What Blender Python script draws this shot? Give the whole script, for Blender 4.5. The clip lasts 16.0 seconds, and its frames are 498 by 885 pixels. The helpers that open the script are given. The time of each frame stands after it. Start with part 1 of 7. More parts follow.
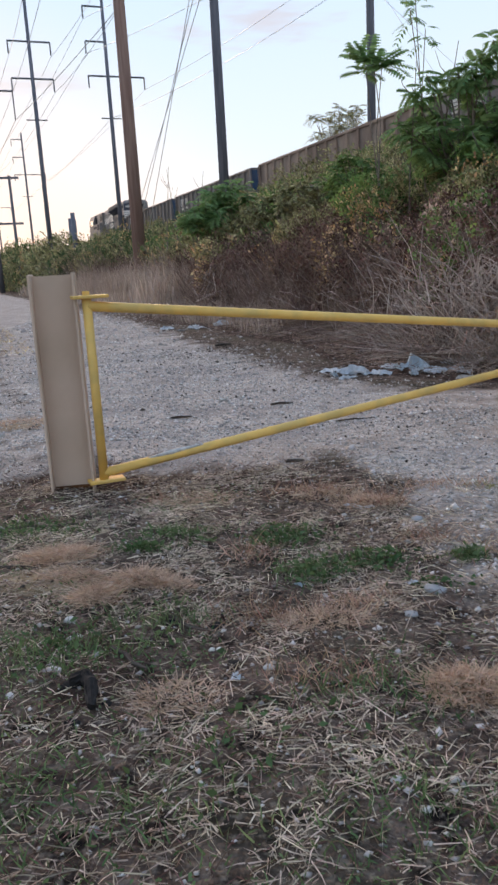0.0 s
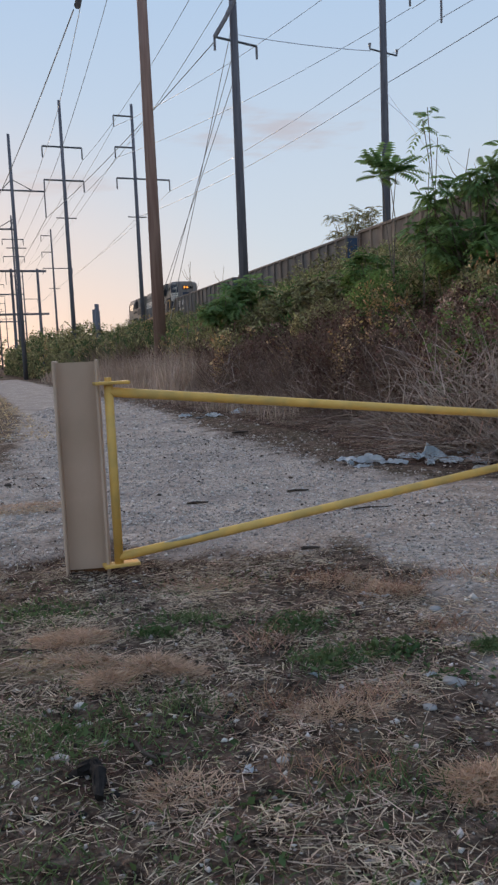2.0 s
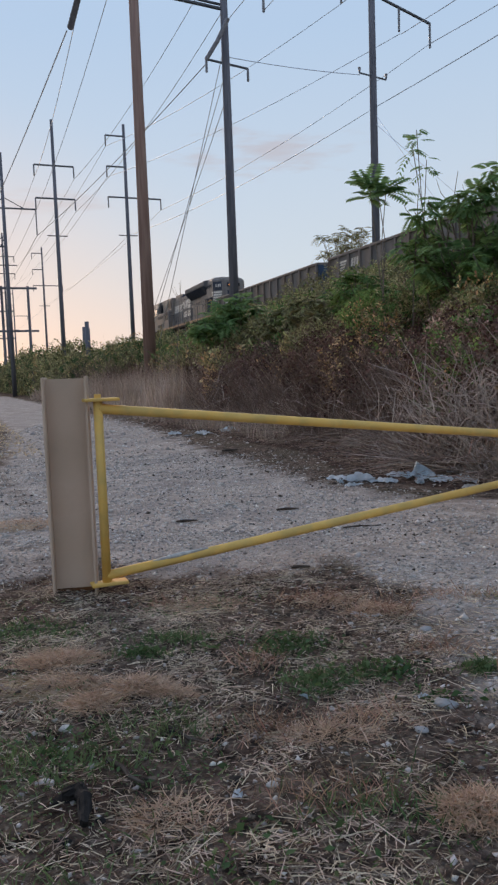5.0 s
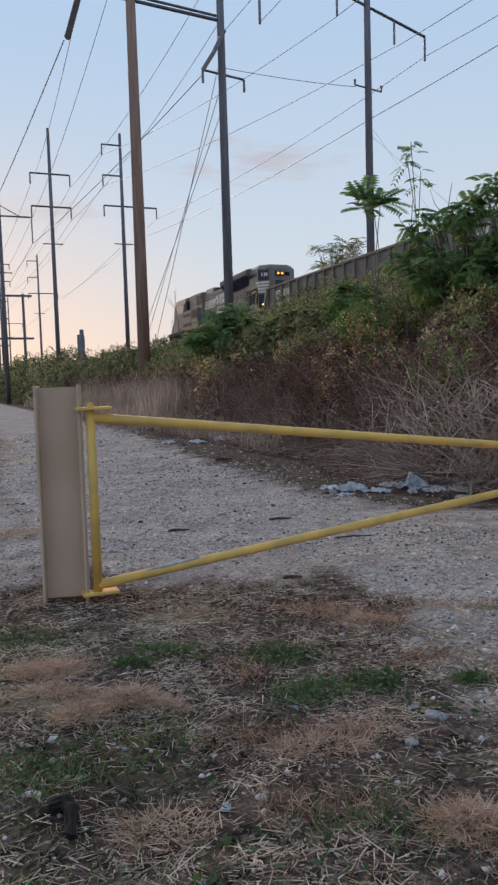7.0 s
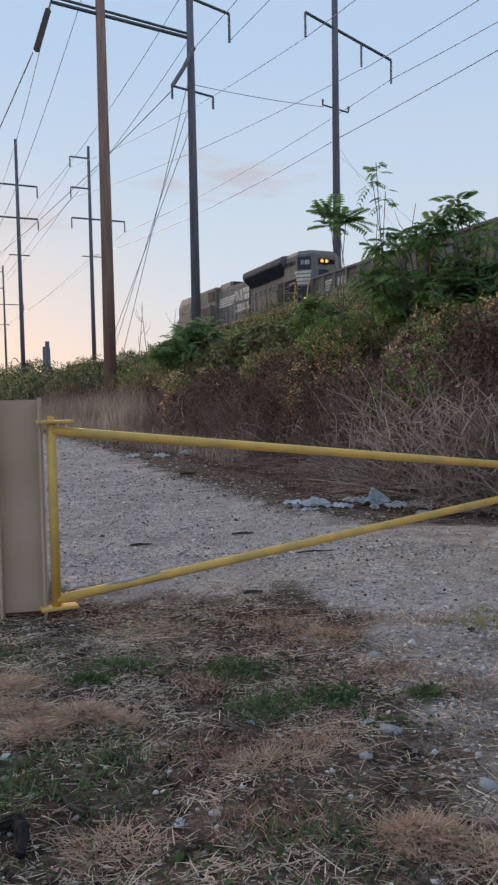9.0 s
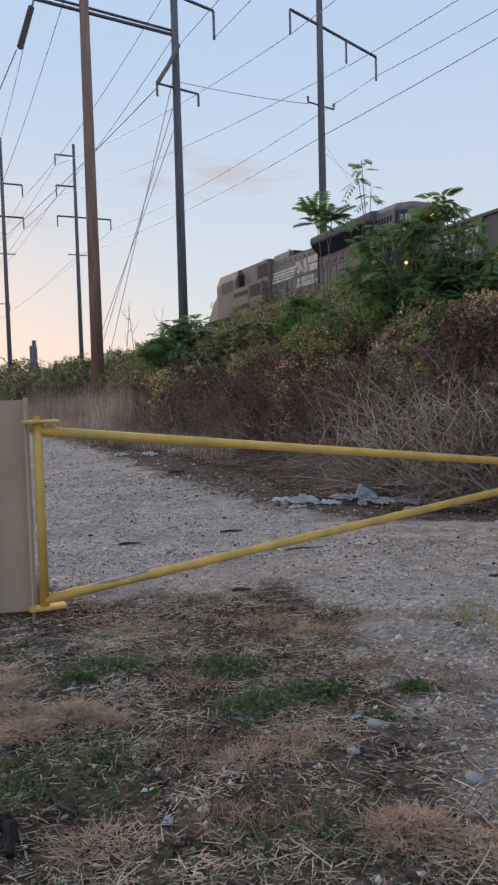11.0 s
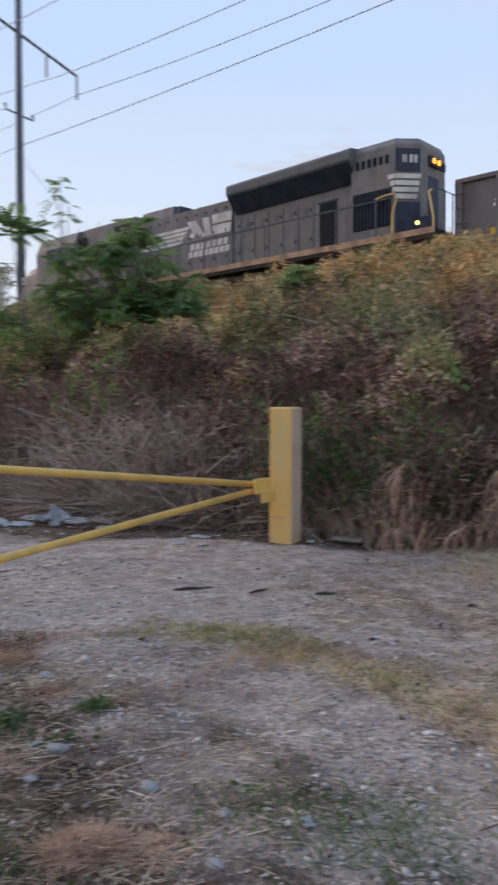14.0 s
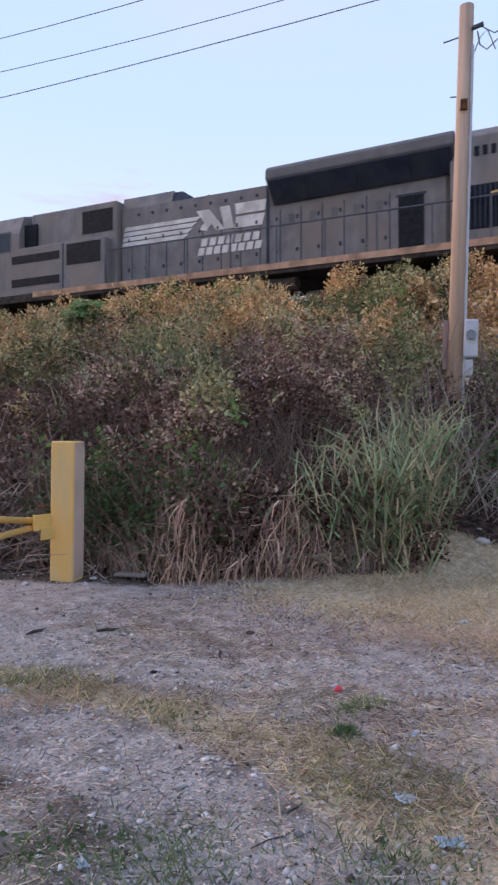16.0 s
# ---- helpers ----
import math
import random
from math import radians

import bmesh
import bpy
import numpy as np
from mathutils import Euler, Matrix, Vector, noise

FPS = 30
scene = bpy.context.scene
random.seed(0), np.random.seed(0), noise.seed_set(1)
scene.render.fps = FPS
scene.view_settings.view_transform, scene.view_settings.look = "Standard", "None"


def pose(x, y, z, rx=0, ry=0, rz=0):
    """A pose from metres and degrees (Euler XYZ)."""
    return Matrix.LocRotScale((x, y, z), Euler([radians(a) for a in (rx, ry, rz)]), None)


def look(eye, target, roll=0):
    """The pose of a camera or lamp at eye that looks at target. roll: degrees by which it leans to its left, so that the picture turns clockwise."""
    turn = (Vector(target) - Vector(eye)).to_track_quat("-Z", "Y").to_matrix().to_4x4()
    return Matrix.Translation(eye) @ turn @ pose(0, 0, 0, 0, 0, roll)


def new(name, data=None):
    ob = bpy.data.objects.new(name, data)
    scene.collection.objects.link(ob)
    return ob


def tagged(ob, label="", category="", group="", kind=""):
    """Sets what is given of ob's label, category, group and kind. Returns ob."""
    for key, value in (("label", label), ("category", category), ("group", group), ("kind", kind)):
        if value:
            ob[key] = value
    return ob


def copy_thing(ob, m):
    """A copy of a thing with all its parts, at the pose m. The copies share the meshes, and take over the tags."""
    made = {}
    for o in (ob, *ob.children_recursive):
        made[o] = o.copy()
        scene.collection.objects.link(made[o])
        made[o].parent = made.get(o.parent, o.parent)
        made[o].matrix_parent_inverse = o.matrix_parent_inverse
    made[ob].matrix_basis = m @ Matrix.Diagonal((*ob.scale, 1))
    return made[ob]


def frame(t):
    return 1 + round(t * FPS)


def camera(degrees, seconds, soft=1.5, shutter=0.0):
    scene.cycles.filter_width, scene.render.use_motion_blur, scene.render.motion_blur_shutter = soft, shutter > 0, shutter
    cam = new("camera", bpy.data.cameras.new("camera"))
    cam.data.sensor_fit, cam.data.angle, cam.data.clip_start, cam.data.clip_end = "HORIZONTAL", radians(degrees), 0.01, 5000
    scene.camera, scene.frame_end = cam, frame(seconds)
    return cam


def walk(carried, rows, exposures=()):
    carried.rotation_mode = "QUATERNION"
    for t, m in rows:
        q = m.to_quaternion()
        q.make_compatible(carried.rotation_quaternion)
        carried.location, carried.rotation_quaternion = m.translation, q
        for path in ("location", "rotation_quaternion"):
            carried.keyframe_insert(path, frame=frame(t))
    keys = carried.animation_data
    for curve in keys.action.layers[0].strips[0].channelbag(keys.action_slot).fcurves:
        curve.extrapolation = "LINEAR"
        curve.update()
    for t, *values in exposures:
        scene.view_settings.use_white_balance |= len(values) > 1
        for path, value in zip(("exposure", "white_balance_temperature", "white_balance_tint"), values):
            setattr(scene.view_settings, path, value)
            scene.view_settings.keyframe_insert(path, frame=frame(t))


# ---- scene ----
cam = camera(36.43, 16.0, soft=2.4, shutter=0.5)
# seconds, x, y, z, yaw, pitch, roll
PATH = [
    (0.0, -0.034, 0.049, 1.339, -0.67, -13.23, 3.02),
    (0.5, -0.035, 0.048, 1.333, 0.18, -11.09, 2.76),
    (1.0, -0.041, 0.032, 1.328, 0.53, -8.50, 2.72),
    (1.5, -0.049, 0.017, 1.325, 0.84, -7.19, 2.14),
    (2.0, -0.038, 0.021, 1.330, 0.67, -6.51, 2.38),
    (2.5, -0.036, 0.027, 1.329, 0.51, -6.04, 2.33),
    (3.0, -0.035, 0.033, 1.329, 0.22, -5.89, 2.26),
    (3.5, -0.041, 0.042, 1.325, 0.00, -5.54, 2.26),
    (4.0, -0.044, 0.047, 1.326, -0.11, -5.38, 2.14),
    (6.5, -0.036, 0.042, 1.326, -0.05, -4.74, 1.81),
    (7.0, -0.031, 0.047, 1.331, -0.51, -4.51, 1.65),
    (7.5, -0.034, 0.040, 1.329, -1.43, -4.06, 1.21),
    (8.0, -0.021, 0.042, 1.330, -2.01, -3.79, 1.02),
    (8.5, -0.009, 0.034, 1.332, -2.59, -3.53, 0.95),
    (9.0, -0.000, 0.025, 1.336, -3.00, -3.49, 0.99),
    (11.5, 0.012, 0.008, 1.343, -4.53, -3.74, 1.82),
    (12.0, 0.012, -0.001, 1.348, -7.22, -3.51, 1.42),
    (12.5, 0.031, -0.018, 1.349, -12.58, -3.07, 0.61),
    (13.0, 0.041, -0.020, 1.347, -13.74, -2.68, 0.51),
    (13.5, 0.054, -0.028, 1.349, -18.06, -2.52, 0.25),
    (14.0, 0.063, -0.061, 1.356, -26.29, -2.54, -0.17),
    (14.5, 0.063, -0.080, 1.362, -35.58, -1.59, -1.25),
    (15.0, 0.068, -0.108, 1.354, -39.11, -0.78, -1.42),
    (15.5, 0.066, -0.123, 1.348, -40.67, -0.04, -1.14),
    (16.0, 0.077, -0.111, 1.332, -42.25, 0.35, -0.51),
]
walk(cam, [(t, pose(x, y, z, 90 + p, r, w)) for t, x, y, z, w, p, r in PATH],
     exposures=[(0.0, 0.45, 7600, 18), (0.3, 0.15, 7600, 18), (0.7, 0.12, 7550, 18), (1.2, 0.05, 7550, 18), (2.2, -0.06, 7600, 18), (6.5, -0.04, 7600, 18), (9.0, 0.0, 7600, 18), (12.5, 0.06, 7900, 20), (13.5, 0.1, 7700, 19), (14.0, 0.24, 7600, 23), (14.5, 0.4, 7050, 28), (16.0, 0.43, 6900, 29)])

# ---- sky and light: dusk, the sun just down behind the far end of the line ----
SUN_YAW = 27.0
world = bpy.data.worlds.new("dusk_sky")
scene.world = world
world.use_nodes = True
wn = world.node_tree
sky = wn.nodes.new("ShaderNodeTexSky")
sky.sky_type = "NISHITA"
sky.sun_disc = False
sky.sun_elevation = radians(5.0)
sky.sun_rotation = radians(-SUN_YAW)
sky.altitude, sky.air_density, sky.dust_density, sky.ozone_density = 100, 1.0, 0.6, 2.0
# the even veil of high haze that lights the whole vault after sundown, over the clear sky
geo = wn.nodes.new("ShaderNodeTexCoord")
sepw = wn.nodes.new("ShaderNodeSeparateXYZ")
wn.links.new(geo.outputs["Generated"], sepw.inputs[0])
veil = wn.nodes.new("ShaderNodeValToRGB")
veil.color_ramp.elements[0].position, veil.color_ramp.elements[0].color = 0.0, (0.68, 0.735, 0.81, 1)
veil.color_ramp.elements[1].position, veil.color_ramp.elements[1].color = 1.0, (0.33, 0.54, 0.95, 1)
for at_, col_ in ((0.12, (0.56, 0.725, 0.875, 1)), (0.4, (0.405, 0.63, 0.915, 1))):
    veil.color_ramp.elements.new(at_).color = col_
wn.links.new(sepw.outputs[2], veil.inputs[0])
thin = wn.nodes.new("ShaderNodeMapping")
thin.inputs["Scale"].default_value = (1.0, 1.0, 5.0)
wn.links.new(geo.outputs["Generated"], thin.inputs[0])
cl = wn.nodes.new("ShaderNodeTexNoise")
cl.inputs["Scale"].default_value, cl.inputs["Detail"].default_value = 2.6, 6
wn.links.new(thin.outputs[0], cl.inputs["Vector"])
clr = wn.nodes.new("ShaderNodeMapRange")
clr.inputs[1].default_value, clr.inputs[2].default_value, clr.inputs[4].default_value = 0.56, 0.8, 0.2
wn.links.new(cl.outputs[0], clr.inputs[0])
cmix = wn.nodes.new("ShaderNodeMix")
cmix.data_type = "RGBA"
cmix.inputs[7].default_value = (0.62, 0.58, 0.62, 1)
wn.links.new(clr.outputs[0], cmix.inputs[0])
wn.links.new(veil.outputs[0], cmix.inputs[6])
# two thin torn clouds over the line
torn = wn.nodes.new("ShaderNodeTexNoise")
torn.inputs["Scale"].default_value, torn.inputs["Detail"].default_value = 16.0, 7
wn.links.new(thin.outputs[0], torn.inputs["Vector"])
vault = cmix
for yaw_, up_, wide_, high_, amount_ in ((-1.6, 15.9, 0.13, 0.034, 0.62), (-30.5, 16.3, 0.1, 0.06, 0.95), (14.0, 12.5, 0.13, 0.02, 0.4)):
    cdir = Vector((-math.sin(radians(yaw_)) * math.cos(radians(up_)), math.cos(radians(yaw_)) * math.cos(radians(up_)), math.sin(radians(up_))))
    off_ = wn.nodes.new("ShaderNodeVectorMath")
    off_.operation, off_.inputs[1].default_value = "SUBTRACT", cdir
    wn.links.new(geo.outputs["Generated"], off_.inputs[0])
    sc_ = wn.nodes.new("ShaderNodeVectorMath")
    sc_.operation, sc_.inputs[1].default_value = "MULTIPLY", (1 / wide_, 1 / wide_, 1 / high_)
    wn.links.new(off_.outputs[0], sc_.inputs[0])
    len_ = wn.nodes.new("ShaderNodeVectorMath")
    len_.operation = "LENGTH"
    wn.links.new(sc_.outputs[0], len_.inputs[0])
    body = wn.nodes.new("ShaderNodeMath")
    body.operation, body.inputs[1].default_value = "MULTIPLY_ADD", 2.6
    wn.links.new(torn.outputs[0], body.inputs[0])
    inv_ = wn.nodes.new("ShaderNodeMath")
    inv_.operation, inv_.inputs[1].default_value = "MULTIPLY", -1.0
    wn.links.new(len_.outputs["Value"], inv_.inputs[0])
    wn.links.new(inv_.outputs[0], body.inputs[2])
    soft_ = wn.nodes.new("ShaderNodeMapRange")
    soft_.interpolation_type = "SMOOTHSTEP"
    soft_.inputs[1].default_value, soft_.inputs[2].default_value, soft_.inputs[4].default_value = 0.45, 1.5, amount_
    wn.links.new(body.outputs[0], soft_.inputs[0])
    mix_ = wn.nodes.new("ShaderNodeMix")
    mix_.data_type = "RGBA"
    mix_.inputs[7].default_value = (0.47, 0.485, 0.565, 1)
    wn.links.new(soft_.outputs[0], mix_.inputs[0])
    wn.links.new(vault.outputs[2], mix_.inputs[6])
    vault = mix_
# afterglow: pink low over the horizon on the sun's side
dot = wn.nodes.new("ShaderNodeVectorMath")
dot.operation = "DOT_PRODUCT"
dot.inputs[1].default_value = (-math.sin(radians(SUN_YAW)), math.cos(radians(SUN_YAW)), -0.35)
wn.links.new(geo.outputs["Generated"], dot.inputs[0])
gl = wn.nodes.new("ShaderNodeMapRange")
gl.interpolation_type = "SMOOTHSTEP"
gl.inputs[1].default_value, gl.inputs[2].default_value, gl.inputs[4].default_value = 0.8, 1.03, 0.8
wn.links.new(dot.outputs["Value"], gl.inputs[0])
glow_mix = wn.nodes.new("ShaderNodeMix")
glow_mix.data_type = "RGBA"
glow_mix.inputs[7].default_value = (0.88, 0.72, 0.62, 1)
wn.links.new(gl.outputs[0], glow_mix.inputs[0])
wn.links.new(vault.outputs[2], glow_mix.inputs[6])
scale_n = wn.nodes.new("ShaderNodeMix")
scale_n.data_type, scale_n.blend_type = "RGBA", "MULTIPLY"
scale_n.inputs[0].default_value, scale_n.inputs[7].default_value = 1.0, (0.010, 0.009, 0.011, 1)
wn.links.new(sky.outputs[0], scale_n.inputs[6])
both = wn.nodes.new("ShaderNodeMix")
both.data_type, both.blend_type, both.inputs[0].default_value = "RGBA", "ADD", 1.0
wn.links.new(glow_mix.outputs[2], both.inputs[6])
wn.links.new(scale_n.outputs[2], both.inputs[7])
wn.nodes["Background"].inputs["Strength"].default_value = 1.0
wn.links.new(both.outputs[2], wn.nodes["Background"].inputs["Color"])
sun = new("sun", bpy.data.lights.new("sun", "SUN"))
sun.data.energy, sun.data.angle, sun.data.color = 1.7, radians(35), (1.0, 0.82, 0.66)
sun.matrix_world = look((0, 0, 0), (math.sin(radians(SUN_YAW)), -math.cos(radians(SUN_YAW)), -0.36))

# ---- the plan: a railway line beside the lane; lat is metres across it, s metres along it ----
PHI = radians(21.39)
AL = Vector((-math.sin(PHI), math.cos(PHI), 0))
AC = Vector((math.cos(PHI), math.sin(PHI), 0))
GRADE = -0.0094
RAIL_Z, TRACK = 4.35, 20.14


def L(lat, s, z=0.0):
    return AC * lat + AL * s + Vector((0, 0, z))


def plan(x, y):
    return x * AC.x + y * AC.y, x * AL.x + y * AL.y


def sstep(a, b, x):
    t = np.clip((x - a) / (b - a), 0, 1)
    return t * t * (3 - 2 * t)


def wob(x, y, k, seed=0.0):
    """Smooth noise of about -1 to 1 on arrays, from summed waves."""
    r = np.random.RandomState(int(seed * 10) + 7)
    out = 0
    for i in range(7):
        a, f, p = r.uniform(0, 6.28), k * r.uniform(0.5, 2.0), r.uniform(0, 6.28)
        out = out + np.sin((x * math.cos(a) + y * math.sin(a)) * f + p + 1.3 * np.sin(x * f * 0.37 - y * f * 0.53 + p))
    return out / 3.2


def foot(s):
    return 6.5 + 0.35 * wob(s, s * 0, 0.5, 3) + 1.0 * sstep(4.2, 2.0, s) + 2.4 * sstep(2.6, -1.0, s) + 2.3 * sstep(20, 32, s) * sstep(75, 55, s)


def ground_z(lat, s):
    lat, s = np.asarray(lat, float), np.asarray(s, float)
    top = RAIL_Z - 0.6 + GRADE * np.clip(s, -300, 300)
    f = foot(s)
    up = np.clip((lat - f) / (17.2 - f), 0, 1)
    up = up * (0.75 + 0.25 * up) * (1 - sstep(24.0, 33.0, lat))
    small = 0.02 * wob(lat, s, 1.7, 1) + 0.008 * wob(lat, s, 7, 2)
    return top * up + small * (1 + 4 * up * (1 - up) * 3)


def gz(x, y):
    return float(ground_z(*plan(x, y)))


# ---- materials ----
def surf(name, a, b, scale=8.0, rough=0.7, metal=0.0, bump=0.2, fine=60.0, stain=None, amount=0.4, stain_scale=1.5, stretch=(1, 1, 1), rand="", spread=0.0, gloss=0.12):
    """Two colours mixed by grain, stains at a larger scale, fine relief; rand adds a change from piece to piece."""
    m = bpy.data.materials.new(name)
    m.use_nodes = True
    t = m.node_tree
    n, k = t.nodes, t.links
    bsdf = n["Principled BSDF"]
    tc = n.new("ShaderNodeTexCoord")
    mp = n.new("ShaderNodeMapping")
    mp.inputs["Scale"].default_value = stretch
    k.new(tc.outputs["Object"], mp.inputs["Vector"])

    def nz(sc, detail=4):
        q = n.new("ShaderNodeTexNoise")
        q.inputs["Scale"].default_value, q.inputs["Detail"].default_value = sc, detail
        k.new(mp.outputs[0], q.inputs["Vector"])
        return q

    def mix(f, c1, c2, mode="MIX"):
        q = n.new("ShaderNodeMix")
        q.data_type, q.blend_type = "RGBA", mode
        for sock, v in ((q.inputs[0], f), (q.inputs[6], c1), (q.inputs[7], c2)):
            if hasattr(v, "is_output"):
                k.new(v, sock)
            else:
                sock.default_value = v if isinstance(v, float) else (*v, 1)
        return q.outputs[2]

    def ramp(out, lo, hi):
        q = n.new("ShaderNodeMapRange")
        q.inputs[1].default_value, q.inputs[2].default_value = lo, hi
        k.new(out, q.inputs[0])
        return q.outputs[0]

    grain = nz(scale)
    col = mix(ramp(grain.outputs[0], 0.35, 0.65), a, b)
    if stain:
        big = nz(stain_scale, 6)
        mul = n.new("ShaderNodeMath")
        mul.operation = "MULTIPLY"
        mul.inputs[1].default_value = amount
        k.new(ramp(big.outputs[0], 0.45, 0.62), mul.inputs[0])
        col = mix(mul.outputs[0], col, stain)
    if rand:
        if rand == "island":
            src = n.new("ShaderNodeNewGeometry").outputs["Random Per Island"]
        else:
            src = n.new("ShaderNodeObjectInfo").outputs["Random"]
        h = n.new("ShaderNodeHueSaturation")
        v = n.new("ShaderNodeMapRange")
        v.inputs[3].default_value, v.inputs[4].default_value = 1 - spread, 1 + spread
        k.new(src, v.inputs[0])
        k.new(v.outputs[0], h.inputs["Value"])
        w = n.new("ShaderNodeMapRange")
        w.inputs[3].default_value, w.inputs[4].default_value = 0.5 - spread * 0.05, 0.5 + spread * 0.05
        fr = n.new("ShaderNodeMath")
        fr.operation = "FRACT"
        ml = n.new("ShaderNodeMath")
        ml.operation = "MULTIPLY"
        ml.inputs[1].default_value = 7.31
        k.new(src, ml.inputs[0])
        k.new(ml.outputs[0], fr.inputs[0])
        k.new(fr.outputs[0], w.inputs[0])
        k.new(w.outputs[0], h.inputs["Hue"])
        k.new(col, h.inputs["Color"])
        col = h.outputs[0]
    k.new(col, bsdf.inputs["Base Color"])
    bsdf.inputs["Metallic"].default_value = metal
    rr = n.new("ShaderNodeMapRange")
    rr.inputs[3].default_value, rr.inputs[4].default_value = max(0.05, rough - 0.12), min(1, rough + 0.12)
    k.new(grain.outputs[0], rr.inputs[0])
    k.new(rr.outputs[0], bsdf.inputs["Roughness"])
    bsdf.inputs["Specular IOR Level"].default_value = gloss
    if bump:
        bp = n.new("ShaderNodeBump")
        bp.inputs["Strength"].default_value, bp.inputs["Distance"].default_value = bump, 0.01
        k.new(nz(fine, 3).outputs[0], bp.inputs["Height"])
        k.new(bp.outputs[0], bsdf.inputs["Normal"])
    return m


def glow(name, colour, strength):
    m = bpy.data.materials.new(name)
    m.use_nodes = True
    b = m.node_tree.nodes["Principled BSDF"]
    b.inputs["Base Color"].default_value = (*colour, 1)
    b.inputs["Emission Color"].default_value = (*colour, 1)
    b.inputs["Emission Strength"].default_value = strength
    return m


def leafy(name, a, b, spread=0.35, scale=0.8, see=0.33, rough=0.6):
    """Thin leaf: colour drifts over the plants and from leaf to leaf, and some light comes through."""
    m = surf(name, a, b, scale=scale, rough=rough, bump=0.0, rand="island", spread=spread, gloss=0.08)
    t = m.node_tree
    bsdf, out = t.nodes["Principled BSDF"], t.nodes["Material Output"]
    tr = t.nodes.new("ShaderNodeBsdfTranslucent")
    mx = t.nodes.new("ShaderNodeMixShader")
    mx.inputs[0].default_value = see
    t.links.new(bsdf.inputs["Base Color"].links[0].from_socket, tr.inputs[0])
    t.links.new(bsdf.outputs[0], mx.inputs[1])
    t.links.new(tr.outputs[0], mx.inputs[2])
    t.links.new(mx.outputs[0], out.inputs[0])
    return m


M_TAN = surf("tan_paint", (0.58, 0.425, 0.32), (0.63, 0.47, 0.36), 5, 0.55, 0, 0.08, 90, (0.33, 0.24, 0.16), 0.35, 2.5)
M_YEL = surf("yellow_paint", (0.80, 0.475, 0.125), (0.84, 0.52, 0.155), 9, 0.5, 0, 0.1, 120, (0.5, 0.36, 0.14), 0.55, 5.0)
M_YEL2 = surf("yellow_post_paint", (0.78, 0.45, 0.14), (0.82, 0.5, 0.19), 4, 0.55, 0, 0.1, 80, (0.60, 0.46, 0.24), 0.7, 3.0, (1, 1, 0.3))
M_BARE = surf("scraped_steel", (0.32, 0.32, 0.31), (0.58, 0.56, 0.5), 30, 0.5, 0.2, 0.2)
M_RUST = surf("rust", (0.10, 0.045, 0.022), (0.2, 0.085, 0.035), 14, 0.85, 0.1, 0.5, 80)
M_WOOD = surf("weathered_pole_wood", (0.12, 0.125, 0.145), (0.19, 0.19, 0.215), 9, 0.85, 0, 0.5, 60, (0.07, 0.06, 0.06), 0.5, 0.6, (1, 1, 0.06))
M_WOOD2 = surf("brown_treated_wood", (0.27, 0.165, 0.135), (0.37, 0.245, 0.2), 9, 0.85, 0, 0.4, 50, (0.09, 0.05, 0.04), 0.5, 0.5, (1, 1, 0.06))
M_PALE = surf("pale_pole_wood", (0.42, 0.28, 0.19), (0.55, 0.385, 0.275), 12, 0.85, 0, 0.5, 60, (0.22, 0.15, 0.11), 0.5, 0.9, (1, 1, 0.06))
M_DSTEEL = surf("dark_galvanised_steel", (0.09, 0.1, 0.115), (0.14, 0.15, 0.165), 6, 0.6, 0.3, 0.05)
M_INS = surf("insulator_porcelain", (0.2, 0.2, 0.22), (0.28, 0.28, 0.3), 6, 0.35, 0, 0)
M_WIRE = surf("aluminium_cable", (0.72, 0.73, 0.76), (0.8, 0.81, 0.84), 6, 0.4, 0.9, 0)
M_BOX = surf("grey_enamel_box", (0.5, 0.5, 0.5), (0.58, 0.58, 0.57), 6, 0.5, 0, 0.05, 60, (0.4, 0.37, 0.34), 0.4, 4)
# the train
M_LOCO = surf("dusty_black_paint", (0.18, 0.163, 0.154), (0.265, 0.236, 0.217), 3, 0.6, 0, 0.06, 50, (0.25, 0.2, 0.165), 0.75, 0.9, (1, 1, 0.55))
M_LOCO2 = surf("dark_blue_black_paint", (0.035, 0.046, 0.07), (0.055, 0.067, 0.095), 3, 0.5, 0, 0.05, 50, (0.07, 0.07, 0.075), 0.5, 1.2)
M_ROOFG = surf("dusty_roof_paint", (0.13, 0.125, 0.125), (0.18, 0.17, 0.165), 2, 0.8, 0, 0.1, 40, (0.2, 0.18, 0.16), 0.5, 0.8)
M_GRILLE = surf("grille_black", (0.012, 0.012, 0.015), (0.025, 0.025, 0.028), 8, 0.6, 0, 0.1)
M_WHITE = surf("aged_white_lettering", (0.72, 0.66, 0.58), (0.8, 0.74, 0.66), 5, 0.6, 0, 0.05, 50, (0.42, 0.36, 0.31), 0.6, 1.6)
M_SILL = surf("rusty_sill", (0.46, 0.26, 0.16), (0.58, 0.35, 0.22), 6, 0.8, 0, 0.2, 60, (0.2, 0.12, 0.08), 0.6, 2)
M_UNDER = surf("grimy_underframe", (0.03, 0.026, 0.024), (0.07, 0.058, 0.05), 6, 0.85, 0.1, 0.3, 40, (0.13, 0.085, 0.06), 0.5, 2)
M_HRAIL = surf("handrail_yellow", (0.62, 0.38, 0.14), (0.7, 0.46, 0.2), 8, 0.5, 0, 0)
M_GLASS = surf("cab_glass", (0.05, 0.06, 0.07), (0.06, 0.07, 0.08), 3, 0.08, 0, 0)
M_LAMP = glow("headlight_glow", (1.0, 0.36, 0.04), 1.9)
